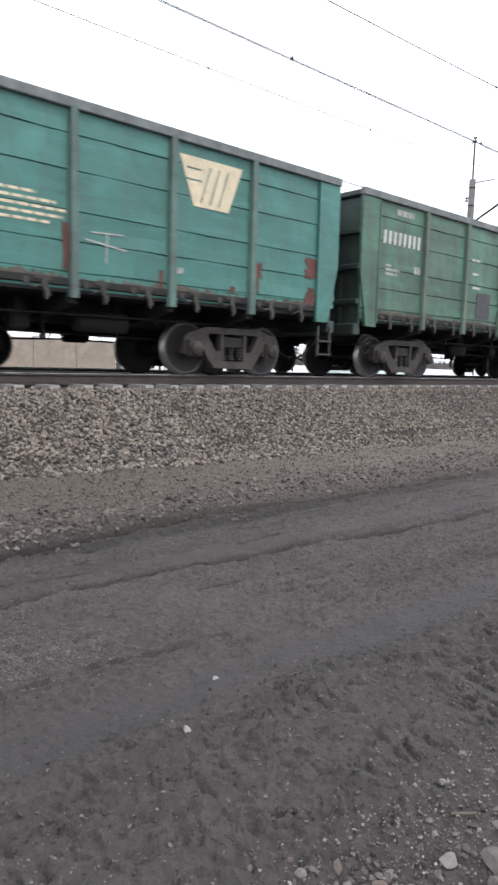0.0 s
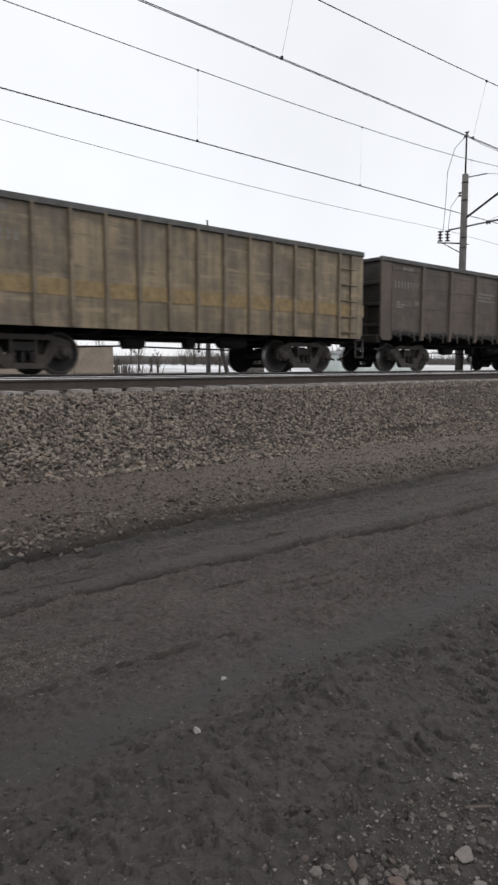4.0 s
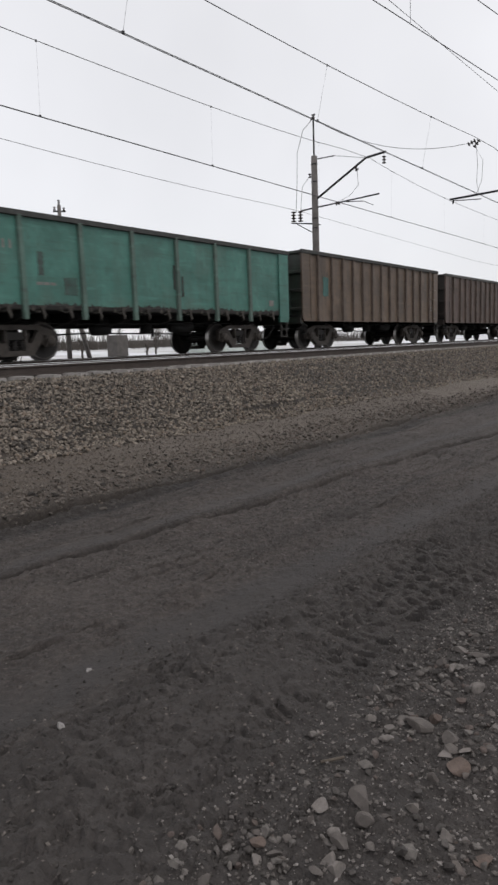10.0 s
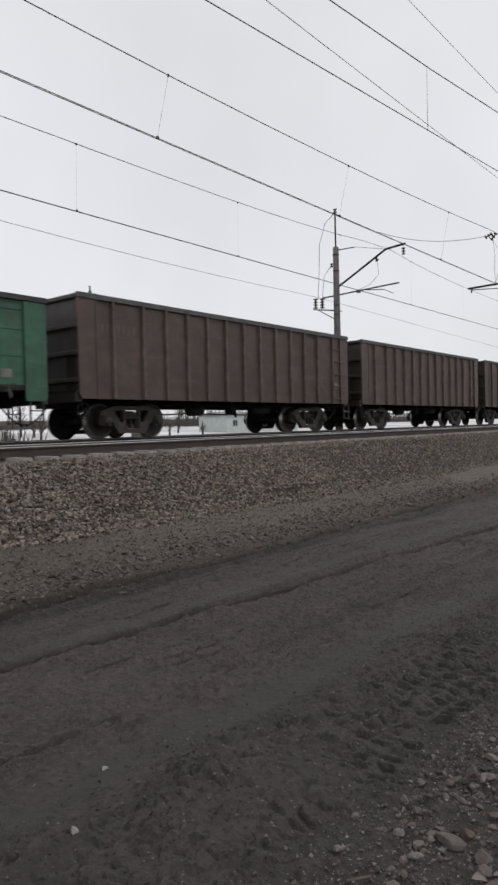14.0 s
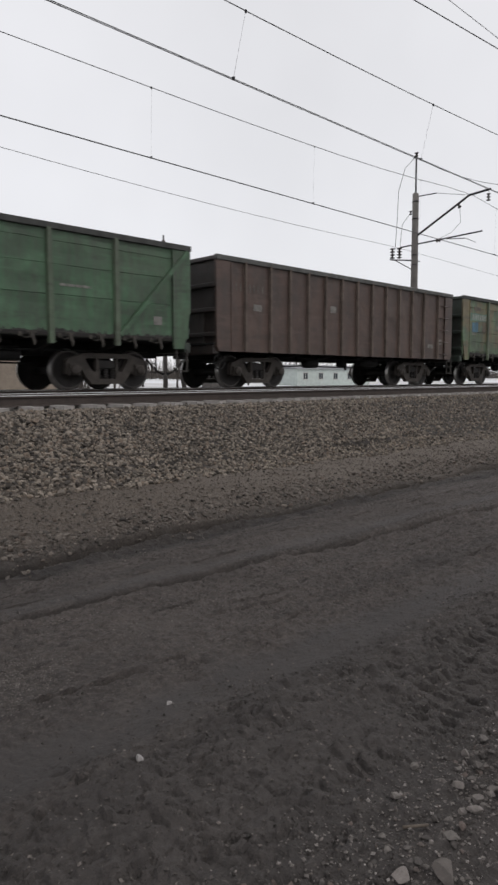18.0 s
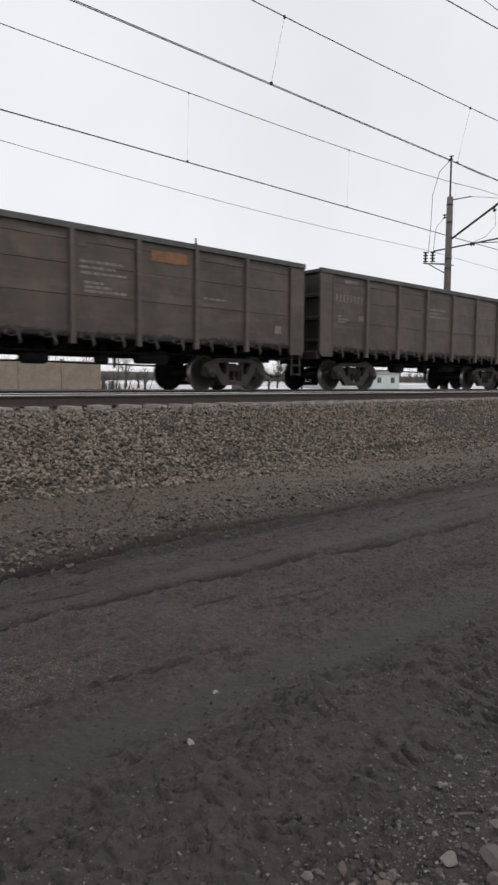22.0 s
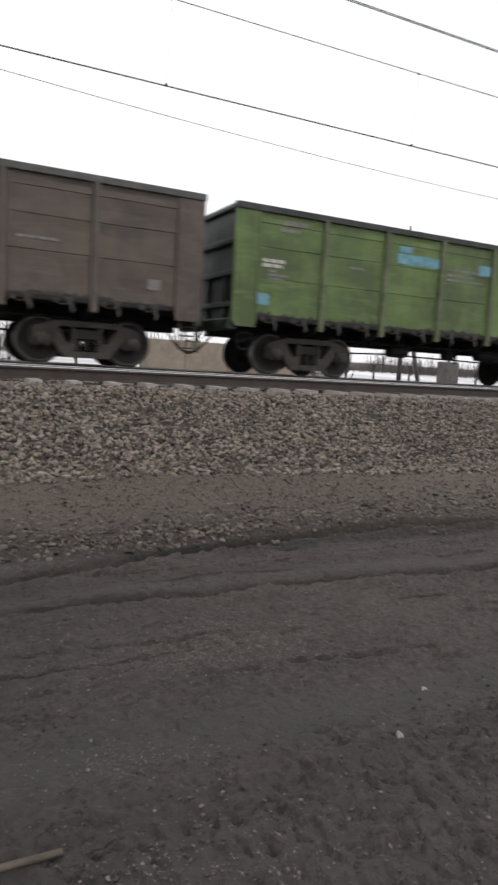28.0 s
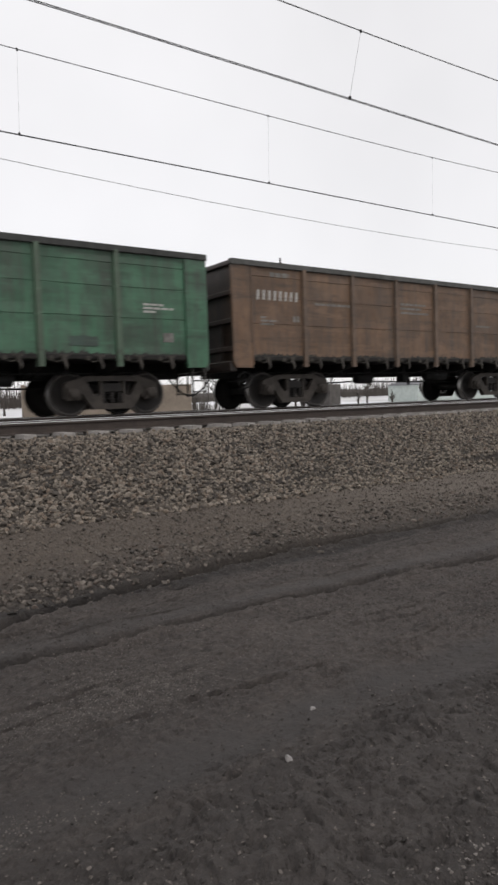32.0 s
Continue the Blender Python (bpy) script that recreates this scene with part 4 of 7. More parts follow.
def prism_x(bm, x):
    a, b = ([bm.verts.new((q, y, z)) for y, z in ((-1.5, 1.16), (-1.5, 1.04), (-0.4, 0.86), (0.4, 0.86), (1.5, 1.04), (1.5, 1.16))] for q in (x - 0.07, x + 0.07))
    bm.faces.new(a[::-1])
    bm.faces.new(b)
    for i in range(6):
        bm.faces.new((a[i], a[(i + 1) % 6], b[(i + 1) % 6], b[i]))


def coupler_mesh(bm):
    box(bm, 6.4, 6.75, -0.1, 0.1, 0.96, 1.16, 0.02)
    prism(bm, [(6.72, 0.9), (6.96, 0.93), (6.98, 1.2), (6.72, 1.24)], -0.2, 0.16)
    box(bm, 6.8, 6.94, -0.28, -0.14, 0.92, 1.2, 0.02)


def hose_mesh(bm):
    pts = [(6.5, 0.32, 0.86)] + [(6.5 + 0.5 * k / 8, 0.32 - 0.2 * k / 8, 0.86 - 0.44 * math.sin(math.pi / 2 * k / 8) - 0.02 * k / 8) for k in range(1, 9)]
    tube(bm, pts, 0.024, 6)
    lathe(bm, [(0.035, 0), (0.035, 0.09)], 8, "x", (6.92, 0.12, 0.4))


def step_mesh(bm):
    for x in (6.16, 6.5):
        box(bm, x - 0.015, x + 0.015, -1.52, -1.47, 0.42, 1.02)
    for z in (0.46, 0.72):
        box(bm, 6.16, 6.5, -1.56, -1.46, z - 0.015, z + 0.015)


def brake_wheel_mesh(bm):
    ring = [(0.2 * math.cos(a), 0, 0.2 * math.sin(a)) for a in [2 * math.pi * k / 16 for k in range(17)]]
    tube(bm, ring, 0.018, 6)
    for a in (0.3, 0.3 + math.pi / 2):
        tube(bm, [(0.19 * math.cos(a), 0, 0.19 * math.sin(a)), (-0.19 * math.cos(a), 0, -0.19 * math.sin(a))], 0.012, 5)
    tube(bm, [(0, 0, 0), (0, 0.8, 0)], 0.02, 6)


def brake_gear(bm):
    lathe(bm, [(0.05, -0.5), (0.18, -0.42), (0.18, 0.1), (0.14, 0.16)], 14, "x", (-1.2, -0.62, 0.78))
    box(bm, -1.35, -1.05, -0.66, -0.2, 0.88, 1.12)


def reservoir_mesh(bm):
    lathe(bm, [(0.06, -0.5), (0.17, -0.44), (0.17, 0.44), (0.06, 0.5)], 14, "x", (1.75, -0.75, 0.83))
    for x in (1.45, 2.05):
        box(bm, x - 0.03, x + 0.03, -0.78, -0.72, 0.95, 1.16)


def valve_mesh(bm):
    box(bm, 0.25, 0.55, -0.75, -0.45, 0.66, 0.95, 0.04)
    box(bm, 0.32, 0.46, -0.7, -0.5, 0.95, 1.16)


def rod_mesh(bm):
    tube(bm, [(-3.3, -0.35, 0.62), (-1.6, -0.4, 0.68), (-0.2, -0.35, 0.66), (3.3, -0.3, 0.62)], 0.022, 6)
    box(bm, 0.87, 0.93, -0.42, -0.36, 0.55, 1.1)


def pipe_mesh(bm):
    tube(bm, [(-5.9, -0.6, 0.95), (-2.0, -0.9, 0.9), (2.0, -1.0, 0.92), (5.9, -0.6, 0.95)], 0.02, 6)
    for x in (-2.4, 2.7):
        box(bm, x - 0.03, x + 0.03, -0.98, -0.9, 0.85, 1.16)


def side_frame_mesh(bm):
    y0, y1 = -1.1, -0.95
    prism(bm, [(-1.13, 0.6), (-1.07, 0.73), (-0.62, 0.87), (0.62, 0.87), (1.07, 0.73), (1.13, 0.6), (0.8, 0.6), (0.56, 0.755), (-0.56, 0.755), (-0.8, 0.6)], y0, y1)
    for s in (-1, 1):
        prism(bm, [(s * x, z) for x, z in ((0.82, 0.72), (0.62, 0.765), (0.57, 0.66), (0.43, 0.44), (0.36, 0.42), (0.3, 0.46), (0.3, 0.14), (0.45, 0.14), (0.6, 0.3), (0.7, 0.46), (0.82, 0.55))][::s], y0 + 0.005, y1)
        prism(bm, [(s * x, z) for x, z in ((0.24, 0.14), (0.305, 0.14), (0.305, 0.77), (0.24, 0.77))][::s], y0 + 0.008, y1)
        prism(bm, [(s * 0.925 - 0.2, 0.38), (s * 0.925 + 0.2, 0.38), (s * 0.925 + 0.19, 0.7), (s * 0.925 - 0.19, 0.7)], y0 + 0.02, y1)
        prism(bm, [(s * 0.925 - 0.15, 0.34), (s * 0.925 + 0.15, 0.34), (s * 0.925 + 0.14, 0.62), (s * 0.925 - 0.14, 0.62)], y0 - 0.06, y0 + 0.03)
        lathe(bm, [(0.13, 0), (0.13, -0.09), (0.1, -0.12), (0.05, -0.13)], 14, "y", (s * 0.925, y0 - 0.02, WHEEL))
        lathe(bm, [(0.04, 0), (0.04, -0.03)], 8, "y", (s * 0.925, y0 - 0.14, WHEEL))
    prism(bm, [(-0.55, 0.26), (-0.46, 0.13), (0.46, 0.13), (0.55, 0.26)], y0, y1)


def spring_mesh(bm):
    prof = []
    for k in range(4):
        prof += [(0.05, 0.27 + k * 0.06), (0.082, 0.295 + k * 0.06), (0.05, 0.32 + k * 0.06)]
    lathe(bm, prof, 8, "z", (0, -1.0, 0))


def bolster_end_mesh(bm):
    prism(bm, [(-0.26, 0.52), (0.26, 0.52), (0.22, 0.7), (-0.22, 0.7)], -1.06, -0.9)


def bolster_mesh(bm):
    box(bm, -0.22, 0.22, -1.0, 1.0, 0.5, 0.74, 0.05)
    lathe(bm, [(0.2, 0.74), (0.2, 0.84)], 14, "z")
    for s in (-1, 1):
        box(bm, s * 0.5 - 0.05, s * 0.5 + 0.05, -0.85, 0.85, 0.36, 0.46)


def wheelset_mesh(bm):
    for s in (-1, 1):
        prof = [(0.1, 0.70), (0.14, 0.69), (0.16, 0.74), (0.4, 0.75), (0.42, 0.727), (0.503, 0.727), (0.505, 0.75), (0.478, 0.765), (0.474, 0.855), (0.42, 0.857), (0.405, 0.835), (0.17, 0.80), (0.14, 0.87), (0.08, 0.875)]
        mats = [0, 0, 0, 0, 0, 0, 1, 1, 2, 0, 0, 0, 0]
        lathe(bm, [(r, s * h) for r, h in prof], 24, "y", mat=mats)
    lathe(bm, [(0.085, -1.0), (0.085, 1.0)], 12, "y")


def rung_mesh(bm, x0=5.62, x1=6.28):
    tube(bm, [(x0, -1.52, 0), (x0, -1.575, 0), (x1, -1.575, 0), (x1, -1.52, 0)], 0.022, 5)


def rect(bm, x0, x1, z0, z1, y=-1.531, skew=0.0, thick=0.005):
    v = [bm.verts.new(p) for p in ((x0, y - thick, z0), (x1, y - thick, z0), (x1 + skew, y - thick, z1), (x0 + skew, y - thick, z1))]
    w = [bm.verts.new((p.co.x, y, p.co.z)) for p in v]
    bm.faces.new(v)
    for i in range(4):
        bm.faces.new((v[i], w[i], w[(i + 1) % 4], v[(i + 1) % 4]))


def bars_mesh(x, z, n, w, h, gap, skew=0.0):
    """A row of plain upright bars in place of figures."""
    def build(bm):
        for i in range(n):
            a = x + i * (w + gap)
            rect(bm, a, a + w, z, z + h, skew=skew)
    return build


def lines_mesh(x, z, widths, h=0.05, gap=0.05, shift=0.0):
    """Lines of small writing as plain bars."""
    def build(bm):
        for i, w in enumerate(widths):
            k = 0.0
            while k < w:
                piece = min(w - k, 0.16 + 0.07 * ((i * 7 + int(k * 31)) % 3))
                rect(bm, x + i * shift + k, x + i * shift + k + piece, z - i * (h + gap), z - i * (h + gap) + h)
                k += piece + 0.035
    return build


def patch_mesh(x0, x1, z0, z1, top=0.0):
    def build(bm):
        v = [(x0 - top, z1), (x0, z0), (x1, z0), (x1 + top, z1)]
        a = [bm.verts.new((x, -1.539, z)) for x, z in v]
        c = [bm.verts.new((x, -1.532, z)) for x, z in v]
        bm.faces.new(a)
        for i in range(4):
            bm.faces.new((a[i], c[i], c[(i + 1) % 4], a[(i + 1) % 4]))
    return build


def ragged_mesh(x0, x1, z0, z1, key):
    """A roughly square patch with a ragged outline."""
    r = random.Random(key)
    wild = 0.17 if key.startswith("rust") else 0.07
    j = min(0.3 * wild, wild * min(x1 - x0, z1 - z0))
    n = 7
    side = [(x0 + (x1 - x0) * i / n, z0) for i in range(n)] + [(x1, z0 + (z1 - z0) * i / n) for i in range(n)] + [(x1 - (x1 - x0) * i / n, z1) for i in range(n)] + [(x0, z1 - (z1 - z0) * i / n) for i in range(n)]
    side = [(x + r.uniform(-j, j), z + r.uniform(-j, j)) for x, z in side]

    def build(bm):
        prism(bm, side, -1.539, -1.531)
    return build


WHEELSETS = {"near": ([], []), "far": ([], [])}


def bogie(parent, x, train):
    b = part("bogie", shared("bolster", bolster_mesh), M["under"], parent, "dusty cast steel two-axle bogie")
    b.location = (x, 0, 0)
    for turn in (0, 180):
        f = part("side_frame", shared("side_frame", side_frame_mesh), M["cast"], b)
        f.rotation_euler.z = radians(turn)
        e = part("bolster_end", shared("bolster_end", bolster_end_mesh), M["wheel"], b)
        e.rotation_euler.z = radians(turn)
        for x in (-0.2, 0.0, 0.2):
            s = part("spring", shared("spring", spring_mesh), M["wheel"], b)
            s.rotation_euler.z = radians(turn)
            s.location.x = x
    for n, dx in enumerate((-0.925, 0.925)):
        w = part("wheelset", shared("wheelset", wheelset_mesh), [M["wheel"], M["tread"], M["rim"]], b, "rusty wheels with polished treads")
        w.location = (dx, 0, WHEEL)
        WHEELSETS[train][n].append(w)


LINES_FEW, LINES_MANY, LINES_THREE = (2.02, 2.66, 3.14), (1.33, 1.72, 2.1, 2.62, 3.06), (1.9, 2.32, 2.95)


def wagon(label, style, colour, train, marks=(), end_colour=None, height=3.5, rail_colour=None, pale_ribs=True):
    """A four-axle open goods wagon. style: panels (with latches), planks, braced or ribbed. marks: (name, mesh, material)."""
    w = tagged(empty("gondola_wagon"), label, "goods wagon", "wagons of the %s goods train" % train)
    ribbed, plank = style == "ribbed", style == "planks"
    low = 0.98 if ribbed or plank else 1.24
    lines = () if ribbed else {"planks": (1.3, 1.6, 1.9, 2.2, 2.5, 2.8, 3.1), "panels": LINES_MANY, "wide panels": LINES_THREE, "braced": LINES_FEW, "smooth": LINES_FEW, "flush": ()}[style]
    end_colour = end_colour or colour
    spots = RIBS if ribbed else POSTS
    key = "ribbed" if ribbed else style
    for turn in (0, 180):
        rot = radians(turn)

        def put(name, mesh, mat, lab="", at=None):
            ob = part(name, mesh, mat, w, lab)
            ob.rotation_euler.z = rot
            if name in ("side_wall", "top_rail", "end_wall", "corner_post", "post", "brace"):
                ob.scale.z = height / 3.5
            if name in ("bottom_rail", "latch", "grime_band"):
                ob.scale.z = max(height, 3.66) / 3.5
            if ribbed and name in ("side_wall", "top_rail", "end_wall", "corner_post", "rung"):
                ob.scale.x = SHORT
            if at is not None:
                ob.location = (at if turn == 0 else -at, 0, 0)
            return ob
        put("side_wall", shared("side_" + key, side_sheet(lines, low)), colour)
        put("top_rail", shared("chord", chord_mesh), rail_colour or colour)
        if train == "near":
            put("end_wall", shared("end_sheet", end_sheet_mesh), end_colour, "ribbed steel end wall")
            put("end_beam", shared("end_beam", end_beam_mesh), end_colour)
            for z, _ in END_RIBS:
                put("end_rib", shared("end_rib", end_rib_mesh), end_colour).location.z = z * height / 3.5
            for y in (-0.95, 0.0, 0.95):
                put("end_post", shared("end_post", end_post_mesh), end_colour).location.y = y
        else:
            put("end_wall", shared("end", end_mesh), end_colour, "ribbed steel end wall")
        slanted = style in ("panels", "wide panels", "braced")
        shape = corner_mesh if slanted else corner_straight
        put("corner_post", shared("corner%d" % slanted, shape), colour)
        put("corner_post", shared("corner_b%d" % slanted, lambda bm: (shape(bm), bmesh.ops.scale(bm, vec=(-1, 1, 1), verts=bm.verts))), colour)
        for x in spots:
            put("post", shared("rib", lambda bm: post_mesh(bm, 1.0, 0.05, 1.61)) if ribbed else shared("post", post_mesh), M["rib"] if ribbed and pale_ribs else colour if plank else dusty(colour), "", x)
        if not ribbed and not plank:
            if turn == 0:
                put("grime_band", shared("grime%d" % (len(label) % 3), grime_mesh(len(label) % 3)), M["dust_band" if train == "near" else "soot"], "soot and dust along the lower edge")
            put("bottom_rail", shared("sill", sill_mesh), M["sooty_sill"], "sooty bottom rail")
            edges = (-CORNER, *POSTS, CORNER)
            for a, b in zip(edges, edges[1:]):
                for q in (0.27, 0.73):
                    put("latch", shared("latch", latch_mesh), M["sill"], "", a + (b - a) * q)
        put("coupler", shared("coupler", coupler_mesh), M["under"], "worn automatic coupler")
        put("brake_hose", shared("hose", hose_mesh), M["hose"], "hanging black rubber hose")
        put("step", shared("step", step_mesh), M["latch"])
        if ribbed:
            for i in range(5):
                put("rung", shared("rung", rung_mesh), colour).location.z = 1.2 + i * 0.47
        if style == "braced":
            put("brace", shared("brace_r", lambda bm: bar(bm, 4.4, 1.25, 6.5, 3.35, 0.1, -1.61, -1.53)), colour)
            put("brace", shared("brace_l", lambda bm: bar(bm, -4.4, 1.25, -6.5, 3.35, 0.1, -1.61, -1.53)), colour)
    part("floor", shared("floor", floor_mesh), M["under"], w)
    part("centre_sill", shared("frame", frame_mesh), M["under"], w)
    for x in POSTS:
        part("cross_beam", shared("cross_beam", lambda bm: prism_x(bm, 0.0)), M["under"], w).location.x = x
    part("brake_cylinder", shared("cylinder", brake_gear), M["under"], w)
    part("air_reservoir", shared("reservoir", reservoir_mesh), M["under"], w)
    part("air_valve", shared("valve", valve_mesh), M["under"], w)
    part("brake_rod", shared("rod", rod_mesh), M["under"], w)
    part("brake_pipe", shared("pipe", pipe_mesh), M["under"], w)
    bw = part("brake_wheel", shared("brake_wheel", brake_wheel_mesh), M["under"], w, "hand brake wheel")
    bw.location = (-6.22, -1.45, 0.72)
    for x in (-4.325, 4.325):
        bogie(w, x, train)
    for name, (k, build), mat, lab in marks:
        if k in ROWS:
            x, z, n, wide, high, gap = ROWS[k]
            for i in range(n):
                bar_ob = part("stencil_bar", shared(k, build), mat, w)
                bar_ob.location.x = x + i * (wide + gap)
                bar_ob.scale.z = height / 3.5
        else:
            mark = part(name, shared(k, build), mat, w, lab)
            mark.scale.z = height / 3.5
            if name in ("owner_stencil", "load_stencil", "service_stencil", "scrawl"):
                tagged(mark, lab, kind="stuff")
    return w


M["latch"] = plain("grimy_latch_steel", (0.06, 0.055, 0.05), 0.8)

# marks that many wagons share
ROWS = {"number": (-5.86, 2.59, 8, 0.095, 0.25, 0.08), "number_thin": (-5.84, 2.6, 8, 0.07, 0.23, 0.105), "number_old": (-5.84, 2.61, 8, 0.06, 0.21, 0.115), "letters": (-2.37, 2.1, 9, 0.46, 0.68, 0.42)}


def one_bar(k, skew=0.0):
    x, z, n, wide, high, gap = ROWS[k]
    return lambda bm: rect(bm, 0, wide, z, z + high, -1.531, skew, 0.005)


NUMBER = ("number", ("number", one_bar("number", 0.02)), M["white"], "")
NUMBER_THIN = ("number", ("number_thin", one_bar("number_thin", 0.02)), M["white"], "")
NUMBER_OLD = ("number", ("number_old", one_bar("number_old")), M["faded"], "")
OWNER = ("owner_stencil", ("owner", lines_mesh(-5.42, 3.16, (0.62,), 0.11)), M["faded"], "faded stencilled line")
LOAD = ("load_stencil", ("load", lines_mesh(-5.74, 2.16, (0.2, 0.5, 0.4), 0.05, 0.03)), M["faded"], "small stencilled lines")
NUM2 = ("code_mark", ("code", bars_mesh(-4.7, 2.1, 2, 0.085, 0.15, 0.04)), M["faded"], "small stencilled mark")
NUMBER_DIM = ("number", ("number_old", one_bar("number_old")), M["dim"], "")
MIDLINES = ("service_stencil", ("service", lines_mesh(-0.65, 2.72, (1.1, 0.9, 1.2), 0.06, 0.06)), M["faded"], "lines of small stencilled writing")
LEFTLINES = ("service_stencil", ("service_b", lines_mesh(-3.95, 2.55, (1.3,), 0.06)), M["faded"], "small stencilled line")
RIGHTLINES = ("service_stencil", ("service_c", lines_mesh(2.85, 2.22, (0.8,), 0.055)), M["faded"], "small stencilled lines")
LABELBOX = ("label_plate", ("plate", patch_mesh(5.42, 5.68, 1.53, 1.73)), M["faded"], "small pale stencilled square")
SIGN = ("emblem", ("emblem", patch_mesh(3.02, 3.76, 2.5, 3.2, 0.3)), M["cream"], "cream trapezoid emblem")
SIGN_B = ("emblem", ("emblem_b", patch_mesh(1.52, 2.12, 2.66, 3.2, 0.24)), M["cream"], "cream trapezoid emblem")
BOARD_B = ("painted_square", ("board_b", patch_mesh(1.93, 2.5, 1.48, 1.88)), M["grey_patch"], "dark grey painted square")
BOARD_C = ("painted_square", ("board_c", patch_mesh(-3.33, -2.74, 1.38, 1.81)), M["grey_patch"], "dark grey painted square")
SIGN_CUTS = ("emblem_stripes", ("emblem_cuts", lambda bm: [rect(bm, 2.96 + 0.19 * i, 2.985 + 0.19 * i, 2.56, 3.1, -1.538, 0.2, 0.004) for i in range(1, 4)] + [rect(bm, 2.86, 3.16, z, z + 0.025, -1.538, 0.02, 0.004) for z in (2.86, 3.02)]), M["teal"], "slanted stripes in the emblem")
SIGN_CUTS_B = ("emblem_stripes", ("emblem_cuts_b", lambda bm: [rect(bm, 1.46 + 0.16 * i, 1.48 + 0.16 * i, 2.7, 3.12, -1.538, 0.17, 0.004) for i in range(1, 4)] + [rect(bm, 1.38, 1.64, z, z + 0.02, -1.538, 0.02, 0.004) for z in (2.92, 3.05)]), M["teal"], "slanted stripes in the emblem")
BOARD = ("painted_square", ("board", patch_mesh(-2.0, -1.35, 1.38, 1.95)), M["grey_patch"], "dark grey painted square")
BIGLINES = ("service_stencil", ("service_d", lines_mesh(-0.3, 2.24, (0.6, 0.9, 1.05, 1.0, 0.8), 0.036, 0.05)), M["cream"], "cream lines of stencilled writing")
TOPBARS = ("service_stencil", ("service_e", lines_mesh(-2.3, 2.62, (0.4, 0.3, 0.35), 0.05, 0.25, 0.05)), M["white"], "white stencilled bars")
TINYLINES = ("service_stencil", ("service_f", lines_mesh(0.05, 2.2, (0.5, 0.8, 0.7, 0.8), 0.04, 0.05)), M["white"], "white lines of small stencilled writing")

# ---- wagon paints ----
P = {}
P["seagreen"] = paint("sea_green_paint", (0.04, 0.155, 0.127), None, 0, 0.15, (0.05, 0.09, 0.075), 0.3, 0.4)
P["seagreen_old"] = paint("weathered_sea_green_paint", (0.056, 0.165, 0.13), (0.07, 0.15, 0.125), 0.35, 0.1, (0.06, 0.09, 0.075), 0.35, 0.45)
P["newgreen"] = paint("fresh_green_paint", (0.048, 0.185, 0.135), None, 0, 0.05, (0.045, 0.1, 0.075), 0.22, 0.35)
P["brown"] = paint("red_brown_wagon_paint", (0.076, 0.044, 0.033), (0.094, 0.057, 0.042), 0.3, 0.28, (0.05, 0.042, 0.038), 0.4)
P["greybrown"] = paint("grey_brown_wagon_paint", (0.08, 0.056, 0.0415), (0.102, 0.071, 0.05), 0.33, 0.25, (0.055, 0.048, 0.042), 0.4)
P["darkbrown"] = paint("dark_brown_wagon_paint", (0.055, 0.038, 0.034), (0.078, 0.043, 0.036), 0.3, 0.25, (0.03, 0.027, 0.027), 0.4)
P["turqworn"] = paint("turquoise_paint_in_patches", (0.052, 0.19, 0.15), (0.085, 0.1, 0.068), 0.38, 0.36, (0.045, 0.055, 0.045), 0.55)
P["umber"] = paint("umber_wagon_paint", (0.078, 0.049, 0.037), (0.092, 0.046, 0.034), 0.35, 0.25, (0.04, 0.033, 0.03), 0.4)
P["black"] = paint("blue_black_wagon_paint", (0.019, 0.023, 0.0255), (0.024, 0.028, 0.029), 0.3, 0.15, (0.018, 0.018, 0.018), 0.4)
P["ochre"] = paint("ochre_brown_paint", (0.125, 0.072, 0.042), (0.095, 0.055, 0.037), 0.35, 0.35)
P["rustmix"] = paint("rust_with_turquoise_remains", (0.05, 0.036, 0.03), (0.06, 0.22, 0.17), 0.4, 0.4)
P["grassgreen"] = paint("grass_green_paint", (0.038, 0.165, 0.075), (0.045, 0.14, 0.07), 0.3, 0.2, (0.04, 0.075, 0.045), 0.35)
P["leafgreen"] = paint("leaf_green_paint", (0.05, 0.122, 0.06), (0.06, 0.115, 0.062), 0.35, 0.2)
P["green"] = paint("dull_green_paint", (0.05, 0.14, 0.085), (0.06, 0.115, 0.075), 0.35, 0.2)
P["brightgreen"] = paint("bright_green_paint", (0.027, 0.11, 0.065), (0.035, 0.085, 0.055), 0.3, 0.3, (0.035, 0.06, 0.04), 0.4)
P["deepgreen"] = paint("deep_green_paint", (0.038, 0.125, 0.088), (0.045, 0.11, 0.08), 0.3, 0.2)
P["turquoise"] = paint("turquoise_paint", (0.05, 0.175, 0.14), (0.06, 0.15, 0.12), 0.3, 0.1, (0.05, 0.08, 0.065), 0.25, 0.6)
P["rustpatch"] = paint("rust_over_green_paint", (0.1, 0.073, 0.042), (0.07, 0.14, 0.1), 0.4, 0.4)
P["turqrust"] = paint("turquoise_paint_worn_to_rust", (0.06, 0.2, 0.165), (0.1, 0.075, 0.05), 0.45, 0.35)
P["olive"] = paint("olive_paint", (0.115, 0.1, 0.052), (0.075, 0.115, 0.075), 0.24, 0.3)
P["olivegreen"] = paint("moss_green_paint", (0.1, 0.16, 0.04), (0.09, 0.135, 0.04), 0.3, 0.1, (0.05, 0.055, 0.03), 0.3)
P["camo"] = paint("green_paint_bleached_and_rusty", (0.09, 0.155, 0.075), (0.17, 0.132, 0.062), 0.42, 0.3)
